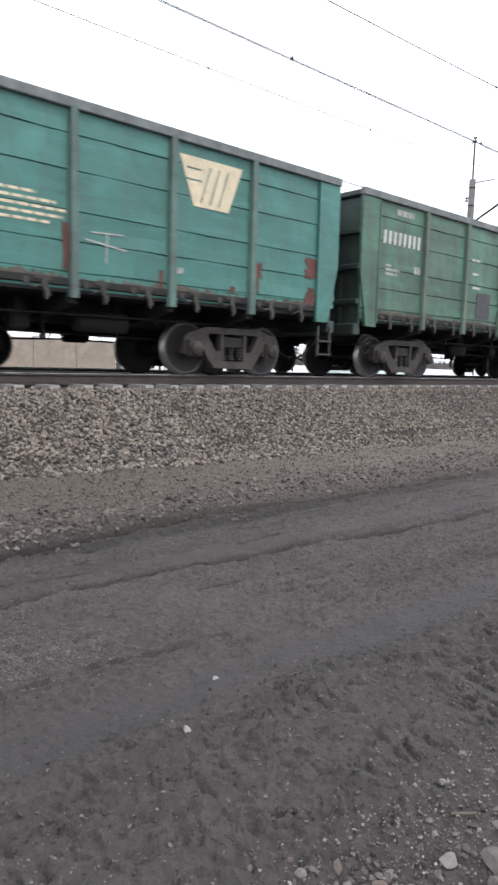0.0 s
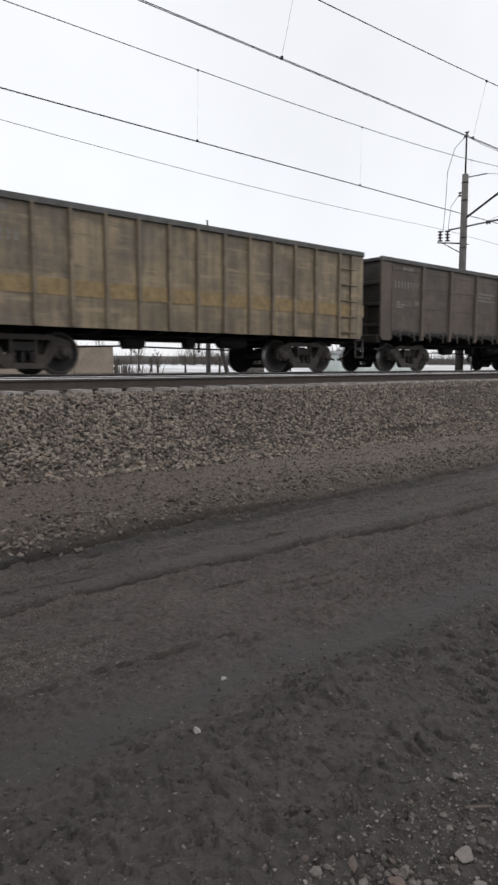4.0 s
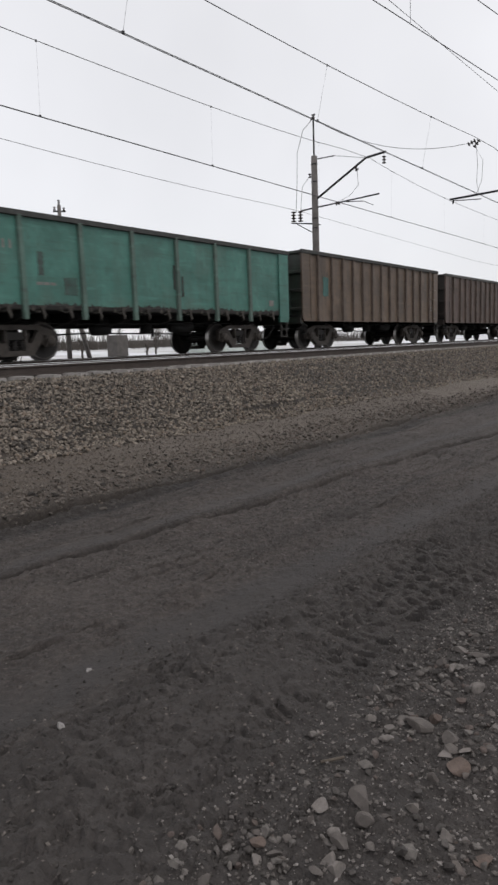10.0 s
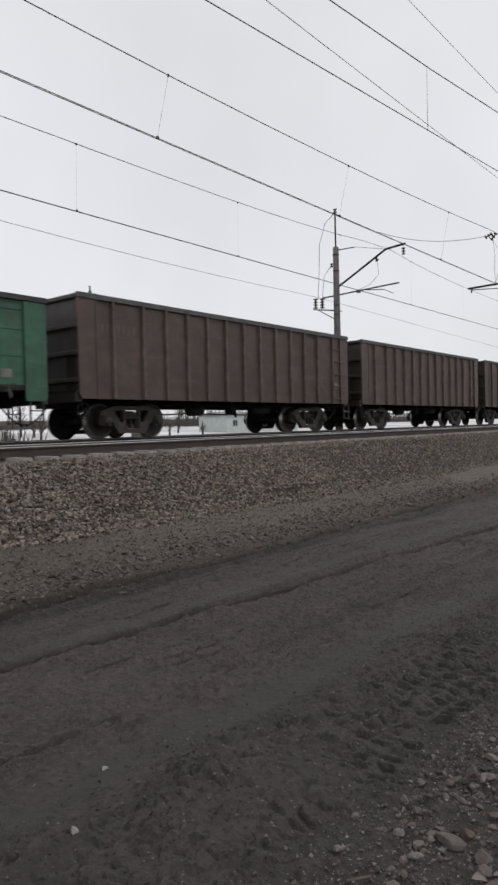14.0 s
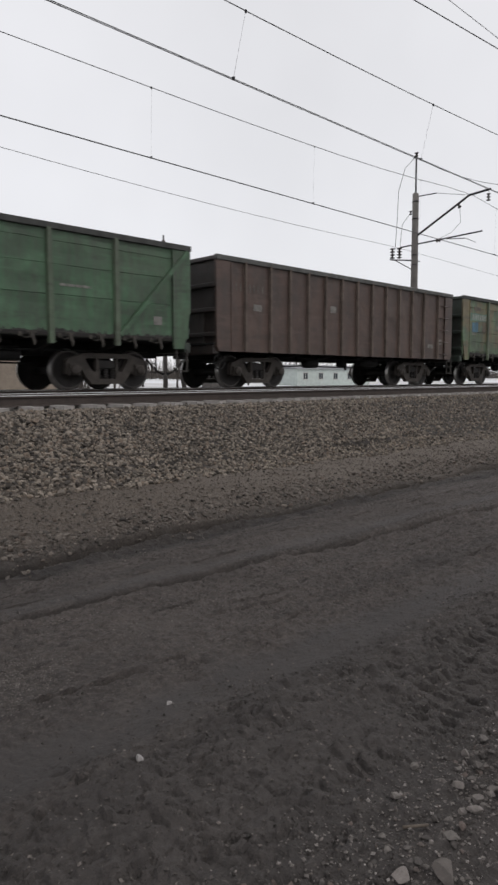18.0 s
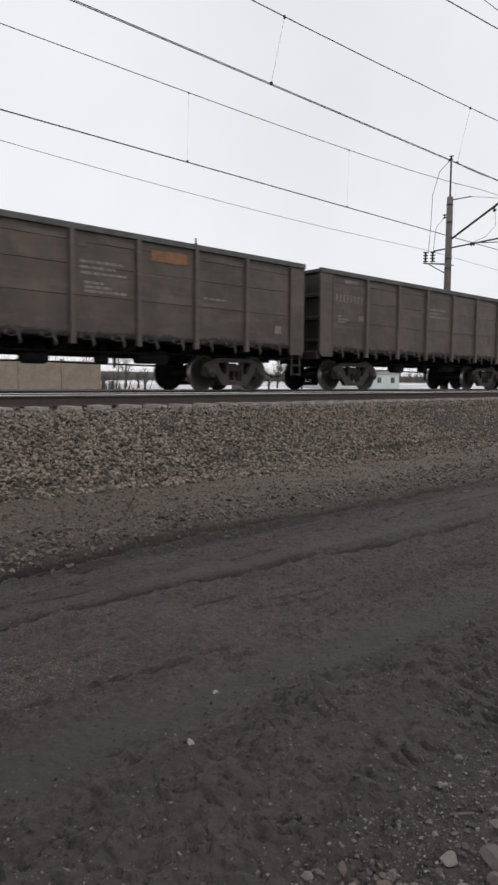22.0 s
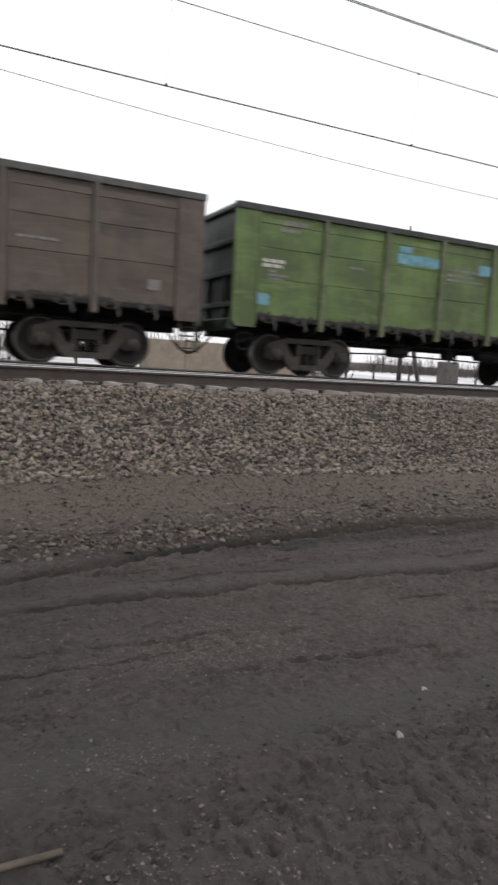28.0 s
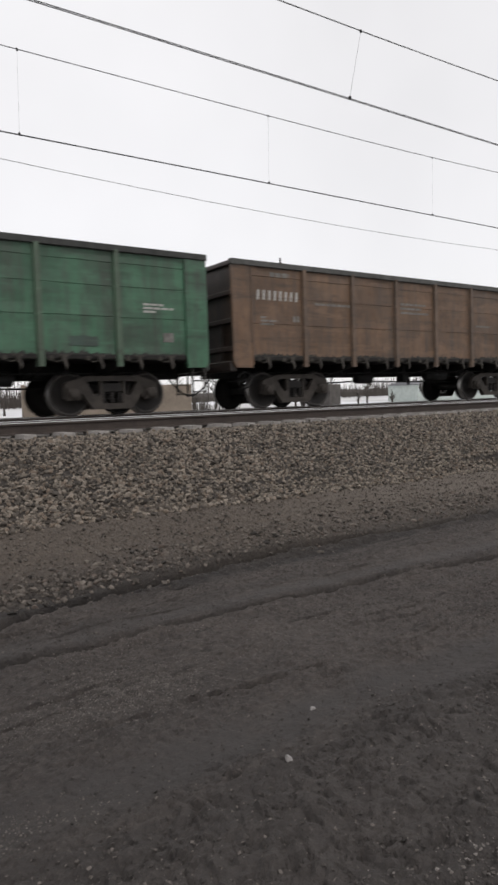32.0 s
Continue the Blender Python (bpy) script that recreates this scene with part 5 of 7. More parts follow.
P["teal"] = paint("teal_paint", (0.03, 0.13, 0.13), (0.04, 0.15, 0.14), 0.3, 0.15)
P["navy"] = paint("dark_blue_grey_paint", (0.03, 0.038, 0.045), (0.04, 0.048, 0.055), 0.3, 0.15)
P["orange"] = paint("orange_brown_paint", (0.175, 0.098, 0.054), (0.14, 0.085, 0.052), 0.35, 0.25)
P["mottled"] = paint("mottled_grey_green_paint", (0.05, 0.125, 0.082), (0.14, 0.17, 0.145), 0.33, 0.4, (0.035, 0.034, 0.03), 0.6)
P["palegreen"] = paint("faded_light_green_paint", (0.07, 0.16, 0.08), (0.09, 0.165, 0.09), 0.35, 0.25, (0.05, 0.06, 0.04), 0.45)
P["darkgreen"] = paint("grey_green_paint", (0.045, 0.085, 0.065), (0.06, 0.09, 0.07), 0.3, 0.25)


P["paleochre"] = paint("pale_ochre_paint", (0.26, 0.2, 0.12), (0.17, 0.13, 0.09), 0.4, 0.3)
M["faded_red"] = plain("faded_red_paint", (0.17, 0.105, 0.085), 0.8, 0, 6, 0.4)
P["turqpanel"] = paint("bleached_turquoise_panel", (0.08, 0.19, 0.14), (0.1, 0.165, 0.085), 0.4, 0.2)
P["tan"] = paint("tan_brown_wagon_paint", (0.118, 0.078, 0.05), (0.14, 0.096, 0.064), 0.35, 0.28, (0.055, 0.045, 0.038), 0.45)
M["turq"] = paint("turquoise_remains", (0.06, 0.24, 0.19), (0.05, 0.036, 0.03), 0.35, 0.45)


M["dull_orange"] = plain("dull_orange_paint", (0.24, 0.12, 0.06), 0.8, 0, 5, 0.35)
P["palescuff"] = paint("pale_scuffed_green_paint", (0.07, 0.17, 0.115), (0.04, 0.12, 0.075), 0.4, 0.2)
P["darkpatch"] = paint("dark_green_patch_paint", (0.03, 0.085, 0.068), None, 0, 0.2)
M["worn_brown"] = plain("brown_worn_metal", (0.062, 0.066, 0.052), 0.8, 0, 5, 0.4)
M["peach_stencil"] = plain("worn_peach_stencil", (0.27, 0.215, 0.165), 0.8, 0, 7, 0.35)
M["dull_red"] = plain("dull_red_brown_paint", (0.088, 0.055, 0.046), 0.85, 0, 4, 0.45)
M["grey_blue"] = plain("pale_grey_blue_paint", (0.12, 0.17, 0.16), 0.8, 0, 4, 0.4)
M["chalky"] = plain("chalky_scraped_paint", (0.15, 0.185, 0.155), 0.85, 0, 4, 0.4)


ENDS = {}


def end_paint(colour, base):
    """The same paint for end walls: sooty, with the gap's shade put into it."""
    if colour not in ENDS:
        ENDS[colour] = paint(colour + "_sooty_shaded_end", tone(base, 0.5), None, 0, 0.3, (0.025, 0.022, 0.02), 0.8)
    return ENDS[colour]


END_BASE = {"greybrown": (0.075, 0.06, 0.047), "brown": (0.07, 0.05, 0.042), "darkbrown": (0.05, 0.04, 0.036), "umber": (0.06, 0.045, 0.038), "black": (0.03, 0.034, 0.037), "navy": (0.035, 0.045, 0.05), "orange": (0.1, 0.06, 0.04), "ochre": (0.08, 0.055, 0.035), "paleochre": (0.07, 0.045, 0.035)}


def block(key, x0, x1, z0, z1, mat, label):
    return ("paint_patch", (key, ragged_mesh(x0, x1, z0, z1, key)), mat, label)


def scrawl(bm, x0, x1, z0, z1, seed):
    """A loose painted scrawl of short strokes."""
    r = random.Random(seed)
    x = x0
    while x < x1:
        h, lean = (z1 - z0) * r.uniform(0.5, 1.0), r.uniform(-0.06, 0.08)
        bar(bm, x, z0, x + lean, z0 + h, 0.035, -1.54, -1.531)
        bar(bm, x, z0 + h * r.uniform(0.1, 0.9), x + 0.12, z0 + h * r.uniform(0.1, 0.9), 0.035, -1.54, -1.531)
        x += r.uniform(0.13, 0.24)


STD = (NUMBER_OLD, OWNER, LOAD, NUM2, MIDLINES, LABELBOX)
RIBMARKS = (NUMBER_DIM, LABELBOX)
STDW = (NUMBER_THIN, OWNER, LOAD, NUM2, LEFTLINES, MIDLINES, RIGHTLINES, LABELBOX)
STRIPE = ("paint_stripe", ("stripe", patch_mesh(-6.5, 1.7, 1.78, 2.04)), M["yellow"], "faded yellow stripe")
STRIPE_B = ("paint_stripe", ("stripe_b", patch_mesh(3.1, 6.5, 2.6, 2.8)), M["yellow"], "faded yellow stripe")
STRIPE_C = ("paint_stripe", ("stripe_c", lambda bm: bar(bm, 1.6, 1.9, 3.2, 2.75, 0.18, -1.54, -1.53)), M["yellow"], "slanting faded yellow stripe")
STRIPE_D = ("paint_stripe", ("stripe_d", patch_mesh(-6.5, 6.5, 1.62, 1.95)), M["yellow"], "broad yellow stripe")
LETTERS = ("letter", ("letters", lambda bm: [rect(bm, *q) for q in ((0, 0.1, 2.1, 2.78), (0.34, 0.44, 2.1, 2.78), (0.1, 0.34, 2.1, 2.2), (0.1, 0.34, 2.68, 2.78))]), M["cream"], "")
POSTER = ("poster", ("poster", patch_mesh(2.78, 4.24, 2.34, 2.84)), M["poster"], "faded white poster")
M["peach"] = plain("peach_painted_label", (0.4, 0.28, 0.18), 0.8, 0, 5, 0.3)
POSTER_B = ("poster_stripe", ("poster_b", patch_mesh(2.78, 4.24, 2.2, 2.27)), M["teal"], "teal stripe of the poster")
POSTER_C = ("poster_stripe", ("poster_c", patch_mesh(2.78, 4.24, 2.04, 2.12)), M["teal"], "teal stripe of the poster")
POSTER_D = ("poster_stripe", ("poster_d", patch_mesh(2.78, 4.24, 1.5, 1.94)), M["grey_patch"], "dark lower field of the poster")
POSTER_E = ("poster_mark", ("poster_e", lambda bm: lathe(bm, [(0.17, 0.0), (0.17, 0.004)], 20, "y", (3.05, -1.5425, 2.62))), M["faded_red"], "round mark on the poster")
DISC = ("disc_mark", ("disc", lambda bm: lathe(bm, [(0.42, 0.0), (0.42, 0.01)], 28, "y", (2.08, -1.541, 2.3))), M["dull_red"], "round red painted mark")
DISC_B = ("disc_mark", ("disc_b", lambda bm: [bar(bm, 2.08 + 0.45 * math.cos(a), 2.3 + 0.45 * math.sin(a), 2.08 + 0.45 * math.cos(a + 0.22), 2.3 + 0.45 * math.sin(a + 0.22), 0.09, -1.543, -1.531) for a in [1.2 + 0.2 * k for k in range(15)]]), M["white"], "white crescent round the mark")
BARS = ("letter", ("big_bars", bars_mesh(2.95, 2.2, 2, 0.2, 0.36, 0.65)), M["faded"], "faded painted bars")

# the order of the far train, first wagon first: label, style, paint, marks
FAR_TRAIN = {
    -2: ("grey-brown open goods wagon with rusty ribs", "ribbed", "brown", RIBMARKS),
    -1: ("grey-brown open goods wagon with worn paint", "smooth", "greybrown", STD),
    0: ("dull green open goods wagon with worn paint", "smooth", "green", STD),
    1: ("grey-brown open goods wagon with worn paint", "smooth", "greybrown", STD),
    2: ("grey-brown open goods wagon with worn paint", "smooth", "greybrown", STD),
    3: ("dark brown open goods wagon with worn paint", "smooth", "darkbrown", STD),
    4: ("blue-black open goods wagon with an orange paint patch", "smooth", "black", STD + (block("orange_a", 3.2, 3.7, 1.5, 1.75, M["orange"], "orange paint patch"), block("stripe_a", -2.4, -1.2, 1.75, 1.9, M["yellow"], "yellow paint patch"))),
    5: ("bleached green open goods wagon with rust", "panels", "palegreen", STD),
    6: ("dark brown-black open goods wagon with reddish stains", "smooth", "darkbrown", STD),
    7: ("pale ochre open goods wagon with a broad yellow stripe", "ribbed", "paleochre", (STRIPE_D, OWNER, NUMBER_OLD)),
    8: ("grey-brown open goods wagon with worn paint", "smooth", "greybrown", STD),
    9: ("rusty brown open goods wagon with turquoise paint remains", "smooth", "rustmix", (LABELBOX, NUMBER_OLD,
        block("tq_a", 0.0, 0.35, 1.45, 2.7, M["turq"], "turquoise paint remains"), block("tq_b", 0.3, 1.7, 2.1, 2.85, M["turq"], "turquoise paint remains"), block("tq_c", -4.2, -1.0, 1.5, 2.95, M["turq"], "turquoise paint remains"),
        block("tq_d", 2.3, 2.55, 1.5, 2.3, M["turq"], "turquoise paint remains"), block("tq_e", 4.85, 5.28, 1.5, 3.0, M["turq"], "turquoise paint remains"), block("tq_f", -6.0, -4.6, 1.6, 2.9, M["turq"], "turquoise paint remains"))),
    10: ("blue-black open goods wagon with white stencils", "smooth", "black", STDW),
    11: ("dull sea green open goods wagon, clean sides", "flush", "deepgreen", STD),
    12: ("rust brown open goods wagon with a yellow stripe", "smooth", "ochre", STD + (STRIPE, STRIPE_B, STRIPE_C)),
    13: ("bright green open goods wagon with plank-like sides", "planks", "brightgreen", (("number", ("n13", bars_mesh(-4.15, 2.47, 8, 0.075, 0.26, 0.09)), M["worn_white"], "row of white painted bars"), ("service_stencil", ("s13a", lines_mesh(-3.6, 2.85, (0.5,), 0.08)), M["faded"], "small stencilled line"), ("service_stencil", ("s13b", lines_mesh(-4.1, 1.12, (0.7,), 0.1)), M["faded"], "small stencilled line"), block("rust_r", -2.45, -2.15, 2.82, 3.1, P["rustpatch"], "rusty patch"), block("grey_c", 1.85, 2.4, 1.48, 1.88, M["worn_brown"], "brown worn square"), *(block("scuff_%d" % i, x0, x1, z, z + h, P["palescuff"], "pale scuffed strip") for i, (x0, x1, z, h) in enumerate(((-0.6, 0.1, 1.62, 0.09), (-0.55, 0.6, 1.4, 0.1), (2.75, 3.9, 2.86, 0.1), (2.9, 4.1, 2.68, 0.09), (2.85, 4.05, 2.36, 0.1), (3.0, 4.15, 2.16, 0.09), (-2.3, -1.2, 1.95, 0.08), (0.95, 1.8, 1.66, 0.12), (-4.1, -2.8, 1.3, 0.14)))), block("pale_u", 4.72, 4.98, 2.78, 3.02, M["faded"], "pale worn emblem"), block("pale_v", 5.1, 5.5, 2.82, 2.95, M["faded"], "pale worn mark"), block("dark_b", 3.45, 4.05, 1.15, 1.5, M["soot"], "scraped sooty patch"), block("dark_c", 4.55, 5.2, 2.0, 2.2, M["soot"], "scraped sooty patch"), LABELBOX)),
    14: ("dark red-brown open goods wagon with faint stencils", "smooth", "umber", STD),
    15: ("turquoise open goods wagon half worn to rust", "smooth", "turqworn", (NUMBER_OLD, OWNER, LOAD, NUM2, block("rust_a", 2.68, 4.24, 1.2, 3.38, P["rustpatch"], "panel worn to rust"), block("rust_b", 4.41, 6.0, 1.2, 3.38, P["rustpatch"], "panel worn to rust"))),
    16: ("turquoise green open goods wagon with seven panels", "flush", "turquoise", (NUMBER_OLD, OWNER, LOAD, LABELBOX, block("dark_d", -3.15, -2.76, 1.6, 2.03, P["darkpatch"], "dark green repainted square"), block("dark_e", -3.88, -3.72, 2.05, 2.6, P["darkpatch"], "dark smear"), block("dark_f", 0.72, 0.8, 1.9, 2.6, M["soot"], "dark scrape"), block("dark_g", 1.05, 1.13, 1.7, 2.3, M["soot"], "dark scrape"), ("service_stencil", ("s16a", lines_mesh(-3.95, 1.82, (0.55,), 0.07)), M["faded"], "small stencilled line"))),
    17: ("brown open goods wagon with close upright ribs", "ribbed", "tan", RIBMARKS + (block("teal_c", -4.9, -4.5, 1.9, 2.6, M["teal"], "turquoise paint patch"),)),
    18: ("brown open goods wagon with close upright ribs", "ribbed", "brown", RIBMARKS),
    19: ("grey-green open goods wagon with horizontal plank lines", "planks", "mottled", (NUMBER_DIM, OWNER, LABELBOX, *(block("red_%d" % i, x, x + w, 1.0, z, M["dull_red"], "red-brown paint along the lower edge") for i, (x, w, z) in enumerate(((-4.2, 1.5, 1.34), (-1.52, 0.55, 1.36), (-0.76, 1.5, 1.37), (1.0, 1.3, 1.3), (2.8, 1.0, 1.2)))), block("grey_a", -4.22, -2.7, 2.44, 2.68, M["grey_blue"], "pale grey-blue strip"), block("grey_b", -2.5, -0.98, 2.46, 2.68, M["grey_blue"], "pale grey-blue strip"), block("pale_p", -2.36, -1.55, 1.36, 1.7, M["chalky"], "pale scraped panel"), block("pink_a", -2.1, -1.58, 1.08, 1.3, M["faded_red"], "faded red paint"), block("dark_a", -3.3, -3.0, 1.5, 1.85, M["teal"], "dark teal smear"), block("pale_q", -5.8, -5.0, 2.5, 2.62, M["chalky"], "pale scraped strip"), block("pale_r", 2.85, 3.9, 2.0, 2.1, M["chalky"], "pale scraped strip"), block("pale_s", 2.9, 4.1, 1.75, 1.85, M["chalky"], "pale scraped strip"))),
    20: ("olive open goods wagon with turquoise repainted panels", "panels", "olive", STD + (DISC, DISC_B, BARS, block("teal_a", -5.8, -4.5, 1.9, 2.9, P["turqrust"], "turquoise repainted panel"), block("teal_b", -4.2, -0.95, 2.45, 2.95, P["turqrust"], "turquoise repainted strip"))),
    21: ("deep green open goods wagon with seven panels", "smooth", "brightgreen", STD),
    22: ("red-brown open goods wagon with close upright ribs", "ribbed", "brown", RIBMARKS),
    23: ("red-brown open goods wagon with close upright ribs", "ribbed", "brown", RIBMARKS),
    24: ("red-brown open goods wagon with close upright ribs", "ribbed", "brown", RIBMARKS),
    25: ("teal open goods wagon with diagonal end braces", "braced", "teal", STD),
    26: ("dark brown open goods wagon with faint stencils", "smooth", "darkbrown", STD),
    27: ("green open goods wagon with diagonal end braces", "braced", "leafgreen", STDW + (block("teal_d", -5.75, -4.9, 1.6, 2.05, M["teal"], "turquoise painted square"),)),
    28: ("grey-brown open goods wagon with close upright ribs", "ribbed", "brown", RIBMARKS + (block("pale_g", -4.95, -4.62, 2.12, 2.3, M["faded"], "pale scraped mark"), block("pale_h", -1.42, -1.12, 2.3, 2.5, M["faded"], "pale painted square"), block("pale_i", 4.62, 5.0, 1.38, 1.52, M["faded"], "pale painted square"))),
    29: ("bleached green open goods wagon with rust streaks", "panels", "camo", (block("turq_a", -5.95, -4.45, 2.56, 2.86, P["turqpanel"], "turquoise panel behind the number"), ("number", ("n29", lambda bm: [rect(bm, -5.74 + 0.165 * k, -5.66 + 0.165 * k, 2.6, 2.81, -1.541, 0.02, 0.004) for k in range(8)]), M["worn_white"], "row of white painted bars"), LOAD, block("board_a", -3.17, -2.55, 1.28, 1.88, M["grey_patch"], "dark grey painted square"), block("blue_a", -5.72, -5.2, 2.1, 2.5, M["blue"], "blue paint smear"), block("turq_b", -6.5, -6.05, 1.35, 2.9, P["turqpanel"], "turquoise corner paint"), block("rust_j", -1.95, -1.5, 2.2, 2.6, P["rustpatch"], "rusty patch"), block("rust_k", -4.75, -4.45, 2.15, 2.6, P["rustpatch"], "rusty patch"), block("rust_l", -5.6, -5.0, 2.98, 3.12, P["rustpatch"], "rusty patch"), block("pale_j", -3.45, -3.1, 2.3, 2.45, M["faded"], "pale stencilled patch"), block("pale_k", -2.3, -1.9, 1.35, 1.55, M["faded"], "pale stencilled patch"), block("rust_m", 4.5, 5.9, 1.9, 2.7, P["rustpatch"], "rusty patch"))),
    30: ("grey-green open goods wagon with blue and white panels", "panels", "darkgreen", (NUMBER_DIM, LOAD, block("white_a", -1.55, -1.05, 2.98, 3.2, M["faded"], "faded white square"), block("blue_b", -2.5, -1.0, 2.12, 2.66, M["blue"], "blue paint panel"), block("green_b", -2.5, -1.0, 1.45, 1.68, P["brightgreen"], "fresh green strip"), ("service_stencil", ("s30a", lines_mesh(-0.72, 1.66, (0.8, 0.75), 0.05, 0.05)), M["worn_white"], "small stencilled lines"), ("service_stencil", ("s30b", lines_mesh(2.72, 2.84, (1.0, 0.2), 0.05, 0.05)), M["worn_white"], "small stencilled lines"), ("service_stencil", ("s30c", lines_mesh(2.75, 2.6, (1.0, 0.55, 0.2, 0.95, 0.8), 0.05, 0.06)), M["worn_white"], "small stencilled lines"), ("service_stencil", ("s30d", lines_mesh(4.5, 2.8, (0.6,), 0.06, 0.05)), M["worn_white"], "small stencilled lines"), ("service_stencil", ("s30e", lines_mesh(4.5, 2.58, (1.1,), 0.06, 0.05)), M["worn_white"], "small stencilled lines"), ("service_stencil", ("s30f", lines_mesh(4.6, 2.3, (0.7, 0.65), 0.05, 0.05)), M["worn_white"], "small stencilled lines"), ("service_stencil", ("s30g", lines_mesh(4.6, 1.7, (0.6,), 0.05, 0.05)), M["worn_white"], "small stencilled lines"), LABELBOX)),
    31: ("bright green open goods wagon with pale scrawls", "panels", "grassgreen", (NUMBER_THIN, OWNER, ("scrawl", ("scrawl_a", lambda bm: scrawl(bm, -6.0, -4.8, 1.5, 1.76, 3)), M["faded"], "pale painted scrawl"), ("scrawl", ("scrawl_b", lambda bm: scrawl(bm, -4.15, -2.75, 1.5, 1.84, 5)), M["white"], "pale painted scrawl"), ("scrawl", ("scrawl_c", lambda bm: scrawl(bm, -2.4, -1.1, 1.5, 1.78, 7)), M["white"], "pale painted scrawl"))),
    32: ("grey-brown open goods wagon with a peach label", "smooth", "greybrown", STDW + (block("yellow_a", -0.56, 0.86, 2.97, 3.3, M["peach"], "peach painted label"), ("service_stencil", ("s32a", lines_mesh(1.3, 3.12, (1.0,), 0.09, 0.05)), M["faded"], "small stencilled lines"), ("service_stencil", ("s32b", lines_mesh(-0.2, 2.42, (0.6,), 0.05, 0.05)), M["faded"], "small stencilled lines"), block("pale_m", -2.05, -1.8, 2.65, 2.8, M["faded"], "pale painted mark"))),
    33: ("grey-brown open goods wagon with an orange label", "smooth", "greybrown", STDW + (block("orange_l", 1.25, 2.32, 2.97, 3.22, M["dull_orange"], "faded orange label"), ("service_stencil", ("s33a", lines_mesh(-0.55, 2.28, (0.5, 0.7, 1.1), 0.06, 0.03)), M["faded"], "small stencilled lines"), block("pale_t", -0.72, -0.5, 3.05, 3.2, M["dim"], "worn pale mark"))),
    34: ("grey-brown open goods wagon with worn stencils", "smooth", "greybrown", STD),
    35: ("grey-brown open goods wagon with a white number row", "smooth", "greybrown", STDW),
    36: ("grey-brown open goods wagon with a white poster", "smooth", "greybrown", (NUMBER, OWNER, NUM2, LEFTLINES, LABELBOX, POSTER, POSTER_B, POSTER_C, POSTER_D, POSTER_E, block("teal_e", -5.88, -5.28, 1.96, 2.28, M["teal"], "faded turquoise patch"), ("service_stencil", ("s36a", lines_mesh(-5.7, 1.82, (0.3, 0.8, 0.45, 0.4), 0.055, 0.05)), M["faded"], "small stencilled lines"), ("service_stencil", ("s36b", lines_mesh(-3.6, 2.0, (0.6,), 0.08, 0.05)), M["faded"], "small stencilled lines"), block("teal_h", -0.2, 0.62, 2.06, 2.2, M["teal"], "faded turquoise patch"))),
    37: ("grey-brown open goods wagon with worn stencils", "smooth", "greybrown", STD),
    38: ("dark blue-grey open goods wagon with large cream bars", "smooth", "navy", (NUMBER, OWNER, LETTERS, block("blue_c", -5.74, -5.1, 1.56, 1.92, M["blue"], "blue paint patch"), block("blue_d", -1.88, -1.2, 1.5, 1.7, M["blue"], "blue paint patch"), block("blue_h", -4.95, -4.5, 2.05, 2.56, M["blue"], "blue paint patch"))),
    39: ("dark blue-grey open goods wagon with worn stencils", "smooth", "navy", STD),
    40: ("clean green open goods wagon with panel lines", "panels", "grassgreen", STD),
    41: ("grey-brown open goods wagon with a white number row", "smooth", "greybrown", STDW),
    42: ("moss green open goods wagon with pale blue patches", "smooth", "olivegreen", (OWNER, LOAD, MIDLINES, RIGHTLINES, ("service_stencil", ("s42a", lines_mesh(-5.9, 2.36, (0.55, 0.5), 0.07, 0.03)), M["white"], "small stencilled lines"), ("service_stencil", ("s42b", lines_mesh(-5.5, 3.02, (0.5,), 0.08, 0.05)), M["faded"], "small stencilled lines"), ("service_stencil", ("s42c", lines_mesh(-3.6, 2.45, (0.4,), 0.05, 0.05)), M["faded"], "small stencilled lines"), block("blue_e", -2.25, -0.95, 2.72, 2.95, M["paleblue"], "pale blue paint patch"), block("blue_i", -2.2, -1.8, 2.98, 3.12, M["paleblue"], "pale blue paint patch"), block("blue_f", 0.38, 0.8, 2.72, 2.96, M["paleblue"], "pale blue paint patch"), block("blue_g", -5.98, -5.7, 1.46, 1.7, M["paleblue"], "pale blue paint patch"))),
    43: ("brown open goods wagon with close upright ribs", "ribbed", "umber", RIBMARKS + (block("pale_a", -2.98, -2.62, 1.1, 1.5, M["faded"], "pale worn paint patch"), block("pale_b", -1.62, -0.92, 1.1, 1.58, M["faded"], "pale worn paint patch"), block("pale_c", -1.58, -1.02, 2.46, 2.74, M["faded"], "pale worn paint patch"), ("tally", ("tally", bars_mesh(1.23, 2.82, 3, 0.04, 0.2, 0.08)), M["faded"], "pale painted bars"))),
    44: ("grey-brown open goods wagon with an orange emblem", "smooth", "greybrown", (NUMBER_THIN, LOAD, NUM2, LEFTLINES, MIDLINES, RIGHTLINES, LABELBOX, ("emblem", ("emblem_c", lambda bm: [lathe(bm, [(0.17, 0.0), (0.17, 0.006)], 18, "y", (1.2, -1.54, 3.14)), rect(bm, 1.3, 1.52, 3.06, 3.22)]), M["faded_red"], "faded red emblem"), ("emblem_bars", ("emblem_d", bars_mesh(1.62, 3.08, 3, 0.08, 0.16, 0.05)), M["faded"], "faded white bars"))),
    45: ("green open goods wagon with grimy panel edges", "smooth", "brightgreen", STD),
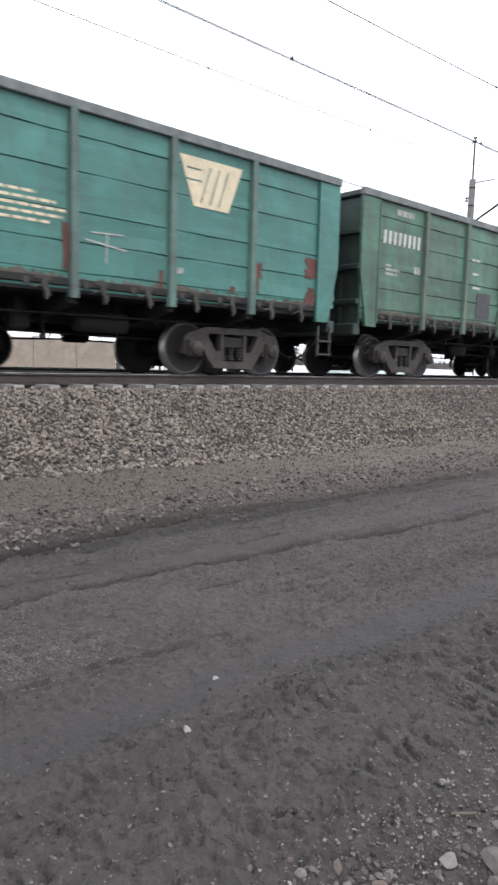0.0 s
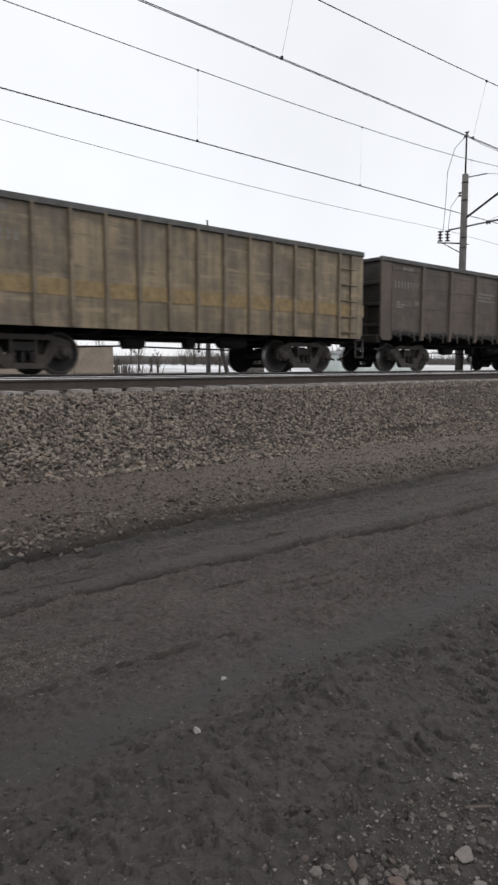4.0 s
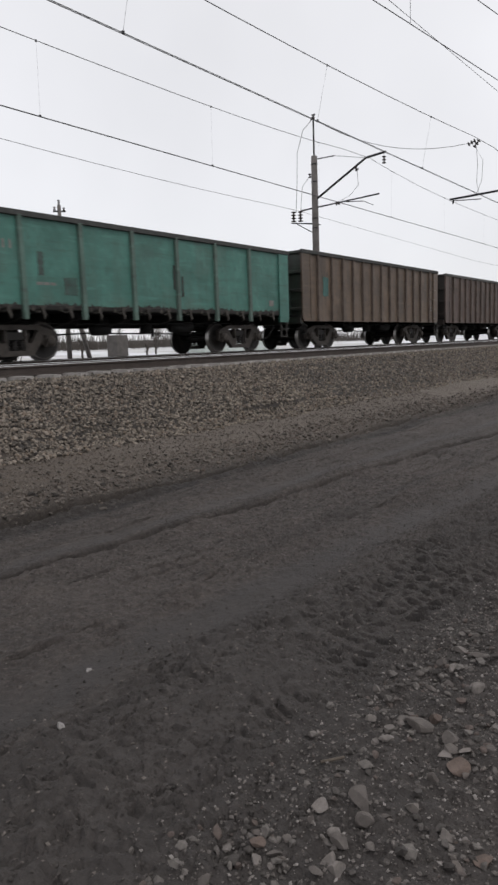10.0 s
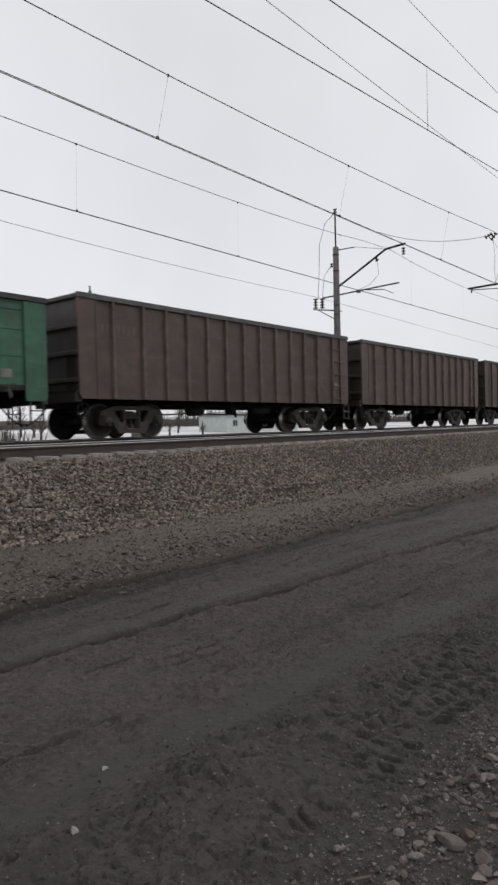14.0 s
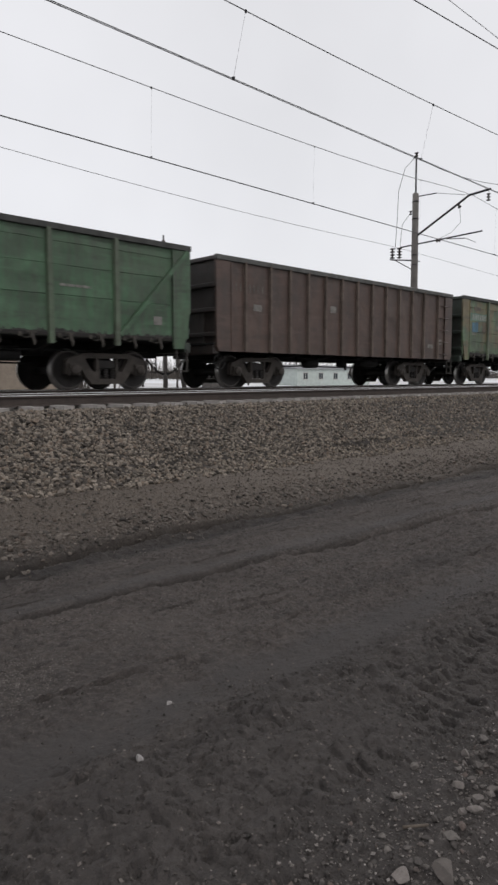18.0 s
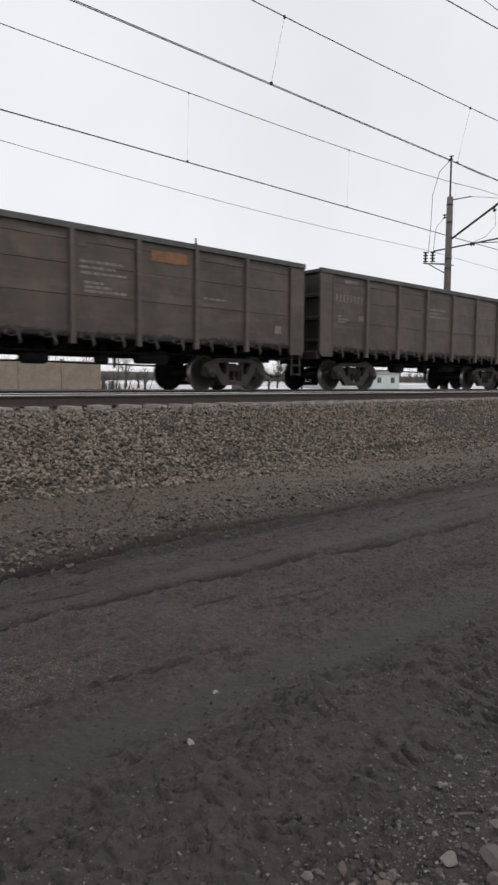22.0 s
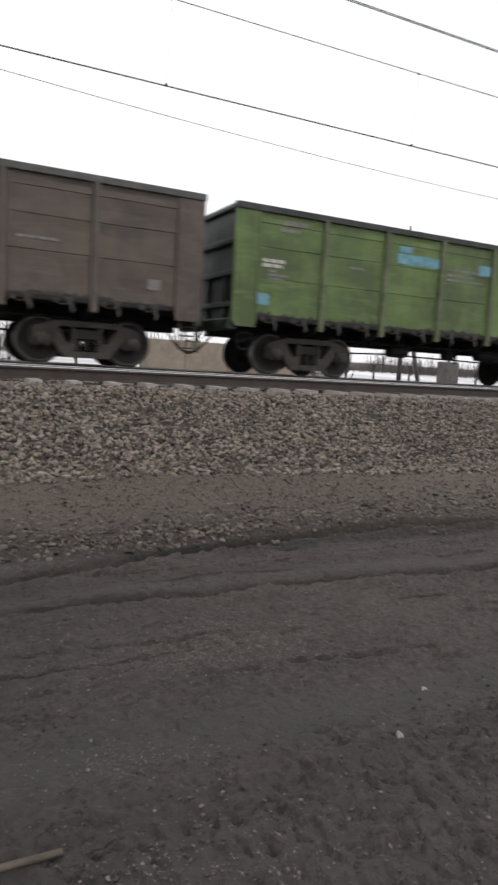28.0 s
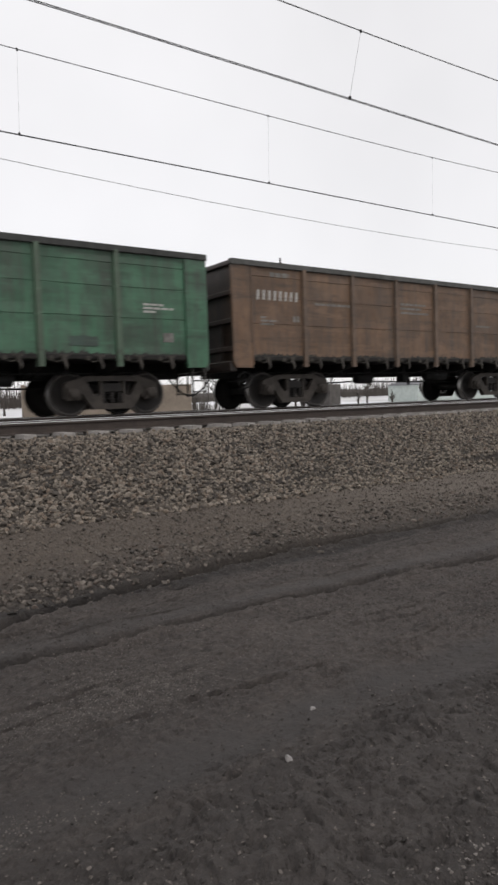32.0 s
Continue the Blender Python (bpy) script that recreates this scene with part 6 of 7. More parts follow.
    46: ("grey-brown open goods wagon with white stencils", "smooth", "greybrown", (NUMBER, OWNER, LOAD, NUM2, LEFTLINES, RIGHTLINES, LABELBOX, ("service_stencil", ("s46a", lines_mesh(-0.7, 3.04, (1.3, 1.25), 0.06, 0.05)), M["peach_stencil"], "small stencilled lines"), ("service_stencil", ("s46b", lines_mesh(-0.72, 2.72, (1.3, 1.1), 0.06, 0.05)), M["peach_stencil"], "small stencilled lines"), ("service_stencil", ("s46c", lines_mesh(-0.75, 2.24, (1.3, 1.25, 1.1), 0.05, 0.04)), M["faded"], "small stencilled lines"), block("pale_n", -4.4, -4.2, 3.2, 3.28, M["white"], "white chipped spot"), ("service_stencil", ("s46d", lines_mesh(1.25, 3.1, (0.8,), 0.14, 0.05)), M["faded_red"], "small stencilled lines"), ("service_stencil", ("s46e", lines_mesh(-1.8, 2.72, (0.5, 0.2), 0.05, 0.05)), M["faded"], "small stencilled lines"))),
    47: ("green open goods wagon with six posts", "smooth", "newgreen2", STD + (("service_stencil", ("s47a", lines_mesh(4.95, 2.3, (0.5, 0.75, 0.3), 0.045, 0.03)), M["white"], "small stencilled lines"), block("board_d", 3.2, 3.85, 1.42, 1.62, P["darkgreen"], "dark painted plate"))),
    48: ("orange-brown open goods wagon with worn stencils", "smooth", "orange", STDW),
    49: ("grey-brown open goods wagon with worn stencils", "smooth", "greybrown", STD),
    50: ("dull green open goods wagon with worn paint", "smooth", "green", STD),
}
P["newgreen2"] = paint("mid_green_paint", (0.052, 0.155, 0.088), (0.05, 0.12, 0.075), 0.3, 0.15)

NEARMARKS = (NUMBER, OWNER, LOAD, NUM2, TOPBARS, TINYLINES, SIGN, SIGN_CUTS, BOARD, LABELBOX)
LASTMARKS = (NUMBER, OWNER, LOAD, NUM2, TOPBARS, TINYLINES, RIGHTLINES, SIGN_B, SIGN_CUTS_B, BOARD_B, LABELBOX)
CREAM = M["old_cream"]
SERVICE = (("service_stencil", ("service_g", lines_mesh(-2.42, 2.68, (0.5, 0.6), 0.075, 0.03)), CREAM, "cream lines of stencilled writing"),
           ("service_stencil", ("service_h", lines_mesh(-1.52, 2.66, (0.3, 0.5), 0.06, 0.04)), CREAM, "cream lines of stencilled writing"),
           ("service_stencil", ("service_i", lines_mesh(-2.45, 2.2, (0.7, 0.55, 0.72), 0.06, 0.03)), CREAM, "cream lines of stencilled writing"),
           ("service_stencil", ("service_j", lines_mesh(-1.6, 1.95, (0.4, 0.1, 0.6, 0.15), 0.04, 0.11)), M["faded"], "small stencilled lines"),
           ("service_stencil", ("service_k", lines_mesh(-0.45, 2.17, (0.5, 0.75, 1.0, 1.05, 1.0, 0.8), 0.04, 0.045)), CREAM, "cream lines of stencilled writing"),
           ("service_stencil", ("service_l", lines_mesh(0.0, 1.42, (0.5, 0.45), 0.04, 0.03)), M["white"], "small stencilled lines"),
           ("service_stencil", ("service_m", lines_mesh(-4.0, 2.72, (0.25,), 0.09)), CREAM, "small stencilled line"),
           ("service_stencil", ("service_n", lines_mesh(-3.35, 2.72, (0.32,), 0.09)), CREAM, "small stencilled line"),
           ("service_stencil", ("service_o", lines_mesh(-3.8, 2.3, (0.5,), 0.09)), M["faded"], "small stencilled line"),
           ("label_plate", ("plate_b", patch_mesh(-2.33, -2.15, 2.98, 3.16)), M["faded"], "small pale stencilled square"), ("label_plate", ("plate_c", patch_mesh(-2.42, -2.2, 1.32, 1.5)), M["faded"], "small pale stencilled square"),
           block("rust_i", 2.25, 2.42, 2.7, 3.05, P["rustpatch"], "rubbed rusty spot"))
MIDMARKS = (NUMBER, OWNER, LOAD, NUM2) + SERVICE + (SIGN, SIGN_CUTS, BOARD_C, LABELBOX)
FIRSTMARKS = (NUMBER, OWNER, LOAD, NUM2, BIGLINES, SIGN, SIGN_CUTS, BOARD)
NEAR_TRAIN = {
    -2: ("fresh green open goods wagon, last of its train", "wide panels", "newgreen", LASTMARKS),
    -1: ("weathered sea green open goods wagon with cream emblem", "panels", "seagreen_old", MIDMARKS),
    0: ("sea green open goods wagon with cream emblem and rust", "panels", "seagreen", FIRSTMARKS + (block("rust_d", 5.72, 6.02, 1.72, 2.02, M["red"], "red-brown rust patch"), block("rust_e", 5.72, 6.0, 1.26, 1.46, M["red"], "red-brown rust patch"), block("rust_g", 5.8, 5.95, 1.46, 1.56, M["red"], "red-brown rust patch"), block("rust_f", 4.42, 4.58, 1.6, 1.82, M["red"], "red-brown rust patch"), block("rust_h", 4.46, 4.53, 1.36, 1.6, P["rustpatch"], "rusty patch"), block("rust_n", 2.36, 2.44, 1.27, 1.5, M["red"], "red-brown rust patch"), block("rust_o", 0.7, 0.79, 1.36, 1.95, M["red"], "red-brown rust patch"), block("rust_p", 3.85, 3.95, 1.3, 1.4, M["red"], "red-brown rust patch"), block("rust_q", 2.72, 2.83, 1.5, 1.58, M["faded"], "scraped pale spot"), ("chalk_cross", ("chalk_a", lambda bm: (bar(bm, 1.05, 1.78, 1.75, 1.7, 0.025, -1.54, -1.531), bar(bm, 1.4, 1.5, 1.42, 1.9, 0.025, -1.543, -1.531), bar(bm, 1.15, 1.88, 1.7, 1.9, 0.02, -1.541, -1.531))), M["faded"], "chalked cross"))),
    1: ("weathered green open goods wagon with white number row", "panels", "green", NEARMARKS),
    2: ("sea green open goods wagon with cream emblem", "panels", "seagreen", NEARMARKS),
    3: ("weathered sea green open goods wagon with cream emblem", "panels", "seagreen_old", NEARMARKS),
    4: ("sea green open goods wagon with cream emblem", "panels", "seagreen", NEARMARKS),
}
HEIGHTS = {9: 3.55, 10: 3.36, 13: 3.58, 15: 3.54, 16: 3.43, 17: 3.6, 18: 3.56, 21: 3.36, 28: 3.6, 31: 3.37, 38: 3.5, 40: 3.43, 43: 3.54, 44: 3.64, 45: 3.36}
far_wagons, near_wagons = {}, {}
for n, (label, style, colour, marks) in FAR_TRAIN.items():
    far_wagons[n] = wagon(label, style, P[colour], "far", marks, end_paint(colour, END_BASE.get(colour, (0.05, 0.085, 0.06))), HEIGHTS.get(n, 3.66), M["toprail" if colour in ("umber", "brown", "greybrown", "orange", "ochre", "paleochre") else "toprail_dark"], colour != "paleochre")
for n, (label, style, colour, marks) in NEAR_TRAIN.items():
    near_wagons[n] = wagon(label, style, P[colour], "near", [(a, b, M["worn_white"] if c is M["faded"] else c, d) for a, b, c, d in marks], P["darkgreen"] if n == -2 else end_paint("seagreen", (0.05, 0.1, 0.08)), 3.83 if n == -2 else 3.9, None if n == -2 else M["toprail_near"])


# ---- overhead line ----
def wire(name, label, points, radius, mat):
    bm = bmesh.new()
    tube(bm, points, radius, 5)
    ob = new(name, mesh_of(bm, name))
    ob.data.materials.append(mat)
    return tagged(ob, label, "wire", "wires of the overhead line")




def hung(x, low, rise, power=2):
    """Height of a hanging wire between masts 50 m apart."""
    u = ((x - 29.2) % 50) / 25 - 1
    return low + rise * abs(u) ** power


def overhead(y, contact_z, low, rise, first, over=0.0, power=2, reach=(-150, 250)):
    for dy in (-0.02, 0.02):
        wire("contact_wire", "dark overhead contact wire", [(reach[0], y + dy, contact_z), (reach[1], y + dy, contact_z)], 0.0085, M["wire"])
    wire("messenger_wire", "dark sagging messenger wire", [(x, y + over, hung(x, low, rise, power)) for x in np.arange(reach[0], reach[1], 2.5)], 0.011, M["wire"])
    x = first - 6.87 * 8
    while x < 110:
        if abs((x - 29.2 + 25) % 50 - 25) > 2:
            d = wire("dropper", "thin wire hanging from the messenger wire", [(x + 0.02, y + over, hung(x, low, rise, power)), (x - 0.03, y, contact_z)], 0.0028 if over else 0.0017, M["thinwire"])
            bm = bmesh.new()
            box(bm, x - 0.045, x - 0.005, y - 0.025, y + 0.025, contact_z - 0.01, contact_z + 0.045)
            part("clamp", mesh_of(bm, "clamp"), M["iron"], d)
            bm = bmesh.new()
            box(bm, x + 0.0, x + 0.035, y + over - 0.015, y + over + 0.015, hung(x, low, rise, power) - 0.035, hung(x, low, rise, power) + 0.02)
            part("clamp", mesh_of(bm, "clamp"), M["iron"], d)
        x += 6.87


overhead(0.03, 7.28, 8.40, 0.88, 9.57, -0.3)
overhead(FAR, 7.5, 9.34, 0.62, 11.68, 0.0, 4)


def feeder_height(x):
    """The feeder comes down from the mast behind and sags on from mast to mast."""
    if x > 29.2:
        return 7.9 - 0.0205 * (min(x, 54) - 29.2) + 0.0005 * max(x - 54, 0) ** 2 / 2
    k = max(x, -20.8) / 29.2
    return 8.42 - 1.777 * k + 1.298 * k * k


wire("feeder_wire", "thin grey feeder wire along the masts", [(x, 8.9, feeder_height(x)) for x in np.arange(-60.8, 80, 2.5)], 0.009, M["thinwire"])
for y, z in ((-3.52, 8.05), (-3.35, 10.6), (-4.3, 11.6)):
    wire("earth_wire", "thin steel wire high along the masts", [(x, y, z + 0.15 * (((x - 29.2) % 50) / 25 - 1) ** 2) for x in np.arange(-150, 250, 5.0)], 0.006, M["thinwire"])
wire("contact_wire", "dark contact wire leading off to an anchor mast", [(-20, -1.25, 7.28), (8.5, -3.8, 7.28), (19.2, -4.75, 7.28), (60, -8.4, 7.6)], 0.009, M["wire"])
wire("messenger_wire", "dark messenger wire leading off to an anchor mast", [(-20, -1.25, 8.9), (-5, -2.6, 8.55), (8.5, -3.8, 8.45), (13, -4.2, 8.52), (19.2, -4.75, 8.75), (60, -8.4, 10.2)], 0.01, M["wire"])
for x, y in ((12.85, -4.18), (19.3, -4.76), (6.4, -3.6)):
    wire("dropper", "thin wire hanging from the messenger wire", [(x, y, 8.5), (x, y, 7.28)], 0.004, M["thinwire"])


def insulator(parent, at, tilt=0.0, n=3):
    bm = bmesh.new()
    prof = []
    for k in range(n):
        prof += [(0.03, k * 0.13), (0.09, k * 0.13 + 0.02), (0.09, k * 0.13 + 0.05), (0.03, k * 0.13 + 0.07)]
    lathe(bm, prof, 12, "z")
    ob = part("insulator", mesh_of(bm, "insulator"), M["porcelain"], parent, "brown porcelain insulator")
    ob.location = at
    ob.rotation_euler.x = radians(tilt)
    return ob


def strut(parent, name, a, b, r, mat=None):
    bm = bmesh.new()
    tube(bm, [a, b], r, 6)
    return part(name, mesh_of(bm, name), mat or M["iron"], parent)


def mast(x, y, side):
    """Concrete catenary mast with bracket, registration arm and feeder bracket. side -1: the bracket points to -y."""
    p = tagged(empty("catenary_mast", (x, y, 0)), "round concrete catenary mast with steel brackets", "mast", "catenary masts")
    bm = bmesh.new()
    lathe(bm, [(0.2, 0.0), (0.145, 10.3), (0.1, 10.32)], 16, "z")
    part("pole", mesh_of(bm, "pole"), M["concrete"], p)
    s = side
    strut(p, "top_rod", (0, 0, 10.2), (0, 0, 12.05), 0.045)
    insulator(p, (0, 0, 12.0), 0, 2)
    strut(p, "top_hook", (0, -0.1, 12.2), (0, 0.15, 11.95), 0.03)
    tip = 3.75
    strut(p, "bracket", (0, s * 0.15, 8.35), (0, s * 2.75, 9.72), 0.05)
    strut(p, "bracket_tip", (0, s * 2.75, 9.72), (0, s * tip, 9.8), 0.05)
    strut(p, "stay", (0, s * 0.1, 10.15), (0, s * 1.1, 10.12), 0.025)
    strut(p, "stay_wire", (0, s * 1.1, 10.12), (0, s * 2.75, 9.72), 0.01)
    insulator(p, (0, s * (tip - 0.1), 9.3), 0, 3)
    insulator(p, (0, s * 2.3, 9.25), s * 30, 2)
    strut(p, "hanger", (0, s * (tip - 0.1), 9.7), (0, s * (tip - 0.1), 9.8), 0.015)
    strut(p, "registration_arm", (0, s * -0.8, 7.9), (0, s * 3.4, 8.05), 0.035)
    insulator(p, (0, s * 1.15, 7.95), 90, 2)
    strut(p, "steady_arm", (0, s * 1.7, 7.95), (0, s * 2.6, 7.85), 0.02)
    strut(p, "steady_tip", (0, s * 2.6, 7.85), (0, s * 3.1, 7.6), 0.015)
    for z in (9.9, 9.1, 7.4, 6.95):
        bm = bmesh.new()
        lathe(bm, [(0.165, z), (0.165, z + 0.05)], 14, "z")
        part("band", mesh_of(bm, "band"), M["iron"], p)
    insulator(p, (0, -s * 0.25, 9.35), 0, 2)
    strut(p, "bracket_arm", (0, -s * 0.1, 7.2), (0, -s * 1.35, 7.38), 0.03)
    strut(p, "bracket_brace", (0, -s * 0.1, 6.75), (0, -s * 1.1, 7.33), 0.025)
    strut(p, "bracket_beam", (0, s * 0.3, 7.1), (0, -s * 1.4, 7.4), 0.02)
    insulator(p, (0, -s * 0.85, 7.38), 0, 4).scale = (1.4, 1.4, 1.1)
    insulator(p, (0, -s * 1.25, 7.42), 0, 4).scale = (1.4, 1.4, 1.1)
    bm = bmesh.new()
    tube(bm, [(0, -s * 0.05, 12.0), (0, -s * 0.6, 11.6), (0, -s * 0.95, 10.6), (0, -s * 1.0, 9.2), (0, -s * 1.1, 7.85)], 0.014, 5)
    part("jumper_cable", mesh_of(bm, "jumper"), M["wire"], p)
    bm = bmesh.new()
    tube(bm, [(0, -s * 0.3, 9.4), (0, -s * 0.7, 9.0), (0, -s * 0.8, 8.2), (0, -s * 0.82, 7.8)], 0.012, 5)
    part("jumper_cable", mesh_of(bm, "jumper"), M["wire"], p)
    bm = bmesh.new()
    tube(bm, [(0, s * 2.3, 9.2), (0, s * 2.35, 8.6), (0, s * 1.9, 8.2), (0, s * 1.2, 8.0)], 0.01, 5)
    part("jumper_cable", mesh_of(bm, "jumper"), M["thinwire"], p)
    return p


far_masts = [mast(x, 8.0, -1) for x in (29.2, 79.2, 129.2, -20.8)]


def near_mast(x, y=-3.35):
    p = tagged(empty("catenary_mast", (x, y, 0)), "concrete catenary mast with a long registration arm", "mast", "catenary masts")
    bm = bmesh.new()
    lathe(bm, [(0.2, 0.0), (0.145, 10.3), (0.1, 10.32)], 16, "z")
    part("pole", mesh_of(bm, "pole"), M["concrete"], p)
    strut(p, "bracket", (0, 0.1, 9.0), (0, 1.4, 9.66), 0.05)
    strut(p, "bracket_tip", (0, 1.4, 9.66), (0, 2.3, 9.64), 0.05)
    insulator(p, (0, 2.22, 9.25), 0, 3)
    strut(p, "registration_arm", (0, 0.1, 7.42), (0, 4.75, 7.32), 0.045)
    strut(p, "steady_arm", (0, 4.6, 7.25), (0, 3.4, 7.15), 0.02)
    strut(p, "side_arm", (0, 0, 10.1), (0, -0.95, 11.76), 0.03)
    strut(p, "top_pin", (0, 0, 10.25), (0, 0, 10.78), 0.03)
    strut(p, "drop_bracket", (0, 4.6, 7.32), (0, 4.6, 7.12), 0.03)
    return p


for x in (29.4, 79.2, 129.2, -20.8):
    near_mast(x)
wire("cross_cable", "slack black cable across the tracks", [(29.2, 8.0 - 7.5 * u, 12.0 - 2.6 * (1 - (1 - u) ** 2) * (1.04 - 0.04 * u)) for u in [k / 10 for k in range(11)]], 0.012, M["wire"])
hang = tagged(empty("cable_insulator", (29.2, 0.45, 9.35)), "brown insulators where a cable meets the messenger wire", "insulator")
insulator(hang, (0, 0.1, 0), 70, 3)
insulator(hang, (0, -0.15, -0.15), 40, 3)
for dx, dy in ((0.0, -0.3), (0.25, 0.0)):
    wire("jumper_cable", "thin black jumper cable between the wires", [(29.2 + dx, 0.3, 9.3), (29.1 + dx, 0.2 + dy, 8.6), (29.3 + dx, 0.3 + dy, 7.9), (29.0 + dx, 0.1, 7.3)], 0.009, M["thinwire"])


# ---- beyond the tracks ----
M["fence"] = plain("beige_concrete_fence", (0.3, 0.248, 0.198), 0.9, 0, 1.5, 0.22)
M["plaster"] = plain("pale_plaster", (0.5, 0.5, 0.46), 0.85, 0, 2, 0.15)
M["mint"] = plain("mint_green_plaster", (0.5, 0.55, 0.52), 0.85, 0, 2, 0.15)
M["roof"] = plain("grey_roof", (0.2, 0.2, 0.21), 0.8, 0, 2, 0.25)
M["glass"] = plain("dark_window_glass", (0.04, 0.05, 0.06), 0.1, 0, 2, 0.2, 0.02)
M["bark"] = plain("bare_bark", (0.07, 0.06, 0.052), 0.9, 0, 8, 0.3)
M["hill"] = plain("hazy_hill", (0.72, 0.73, 0.76), 1.0, 0, 0.02, 0.08, 0.0)


def ground_at(x, y):
    return float(ground_height(np.array([float(x)]), np.array([float(y)]))[0])


def fence(x0, x1, y, height=3.0, panel=3.0, mat=None, label="long fence of beige concrete panels"):
    f = tagged(empty("concrete_fence", (0, y, 0)), label, "fence")
    mat = mat or M["fence"]
    x = x0
    me = None
    while x < x1:
        bm = bmesh.new()
        z = ground_at(x, y)
        box(bm, x + 0.08, x + panel - 0.08, -0.06, 0.06, z - 0.2, z + height, 0.02)
        part("panel", mesh_of(bm, "panel"), mat, f)
        bm = bmesh.new()
        box(bm, x - 0.1, x + 0.1, -0.12, 0.12, z - 0.2, z + height + 0.1, 0.02)
        part("post", mesh_of(bm, "post"), mat, f)
        x += panel


fence(11.8, 22.9, 29.5, 2.6, 2.8)


def house(x, y, w, d, h, wall_mat, label, windows=3, roof_rise=1.2):
    z = ground_at(x, y) - 0.1
    o = tagged(empty("house", (x, y, z)), label, "house", "buildings beyond the railway")
    bm = bmesh.new()
    box(bm, -w / 2, w / 2, -d / 2, d / 2, 0, h)
    part("wall", mesh_of(bm, "wall"), wall_mat, o)
    bm = bmesh.new()
    a = [(-w / 2 - 0.3, -d / 2 - 0.3, h), (-w / 2 - 0.3, d / 2 + 0.3, h), (-w / 2 - 0.3, 0, h + roof_rise)]
    v = [bm.verts.new(p) for p in a] + [bm.verts.new((-p[0], p[1], p[2])) for p in a]
    for q in ((0, 1, 2), (5, 4, 3), (0, 2, 5, 3), (1, 4, 5, 2), (0, 3, 4, 1)):
        bm.faces.new([v[i] for i in q])
    part("roof", mesh_of(bm, "roof"), M["roof"], o)
    for i in range(windows):
        cx = -w / 2 + w * (i + 0.5) / windows
        bm = bmesh.new()
        box(bm, cx - 0.55, cx + 0.55, -d / 2 - 0.05, -d / 2 + 0.02, h * 0.35, h * 0.8)
        win = part("window", mesh_of(bm, "window"), M["white"], o)
        bm = bmesh.new()
        for s in (-1, 1):
            box(bm, cx + s * 0.27 - 0.2, cx + s * 0.27 + 0.2, -d / 2 - 0.07, -d / 2 - 0.03, h * 0.4, h * 0.75)
        part("pane", mesh_of(bm, "pane"), M["glass"], win)
    return o


house(2, 90, 12, 8, 2.4, M["plaster"], "small pale house with a grey roof", 3, 1.6)
house(-14, 100, 12, 8, 2.4, M["plaster"], "small pale house with a grey roof", 3, 1.6)
house(89, 62, 19, 6, 2.6, M["mint"], "long low mint green hut with white windows", 5, 0.7)
house(190, 150, 26, 10, 3.0, M["roof"], "grey shed behind the far fence", 4, 1.5)
house(75, 175, 22, 10, 3.0, M["roof"], "grey shed behind the far fence", 4, 1.5)
fence(26, 240, 128, 1.9, 6.0, M["concrete"], "distant grey concrete fence")


def pillar(x, y, w, h):
    z = ground_at(x, y)
    bm = bmesh.new()
    box(bm, -w / 2, w / 2, -w / 2, w / 2, -0.2, h, 0.03)
    ob = new("concrete_pillar", mesh_of(bm, "pillar"))
    ob.data.materials.append(M["concrete"])
    ob.location = (x, y, z)
    return tagged(ob, "stubby grey concrete pillar", "pillar", "pillars beyond the track")


pillar(31.3, 25, 1.0, 2.3)

low = tagged(empty("utility_pole", (27.3, 25, 0)), "slim utility pole with insulators at its top", "pole")
bm = bmesh.new()
lathe(bm, [(0.16, 0), (0.11, 10.3)], 12, "z")
part("pole", mesh_of(bm, "pole"), M["concrete"], low)
strut(low, "strut", (0.15, 0, 6.0), (1.9, 0, -0.1), 0.15, M["concrete"])
strut(low, "cross_arm", (-0.45, 0, 9.9), (0.45, 0, 10.0), 0.05)
insulator(low, (-0.35, 0, 9.98), 0, 2)
insulator(low, (0.35, 0, 10.02), 0, 2)
insulator(low, (0, 0, 10.3), 0, 3)


def tree(x, y, h, seed):
    """A bare tree: tapered trunk, limbs and many fine twigs."""
    r = random.Random(seed)
    t = tagged(empty("bare_tree", (x, y, ground_at(x, y))), "bare leafless tree far beyond the fence", "tree", "trees beyond the railway")
    bm = bmesh.new()
    lathe(bm, [(0.16, 0), (0.11, h * 0.4), (0.03, h * 0.92)], 7, "z")
    part("trunk", mesh_of(bm, "trunk"), M["bark"], t)
    bm = bmesh.new()
    for i in range(26):
        z0 = h * r.uniform(0.25, 0.85)
        a, l = r.uniform(0, 6.3), h * r.uniform(0.15, 0.34)
        p0 = Vector((0, 0, z0))
        p1 = p0 + Vector((math.cos(a) * l * 0.6, math.sin(a) * l * 0.6, l * 0.8))
        tube(bm, [p0, p0.lerp(p1, 0.5) + Vector((0, 0, -0.05 * l)), p1], 0.03, 3)
        for j in range(5):
            q = p0.lerp(p1, r.uniform(0.35, 1))
            b = a + r.uniform(-1.2, 1.2)
            tube(bm, [q, q + Vector((math.cos(b), math.sin(b), r.uniform(0.3, 1.3))) * l * 0.35], 0.014, 3)
    part("crown", mesh_of(bm, "crown"), M["bark"], t)


for i in range(22):
    tree(-18 + i * 8 + (i * 37 % 7), 62 + (i * 53 % 60), 4 + i % 4, i)
for i in range(20):
    tree(-8 + i * 4.2 + (i * 29 % 5), 52 + (i * 31 % 17), 1.6 + 0.3 * (i % 4), 40 + i)


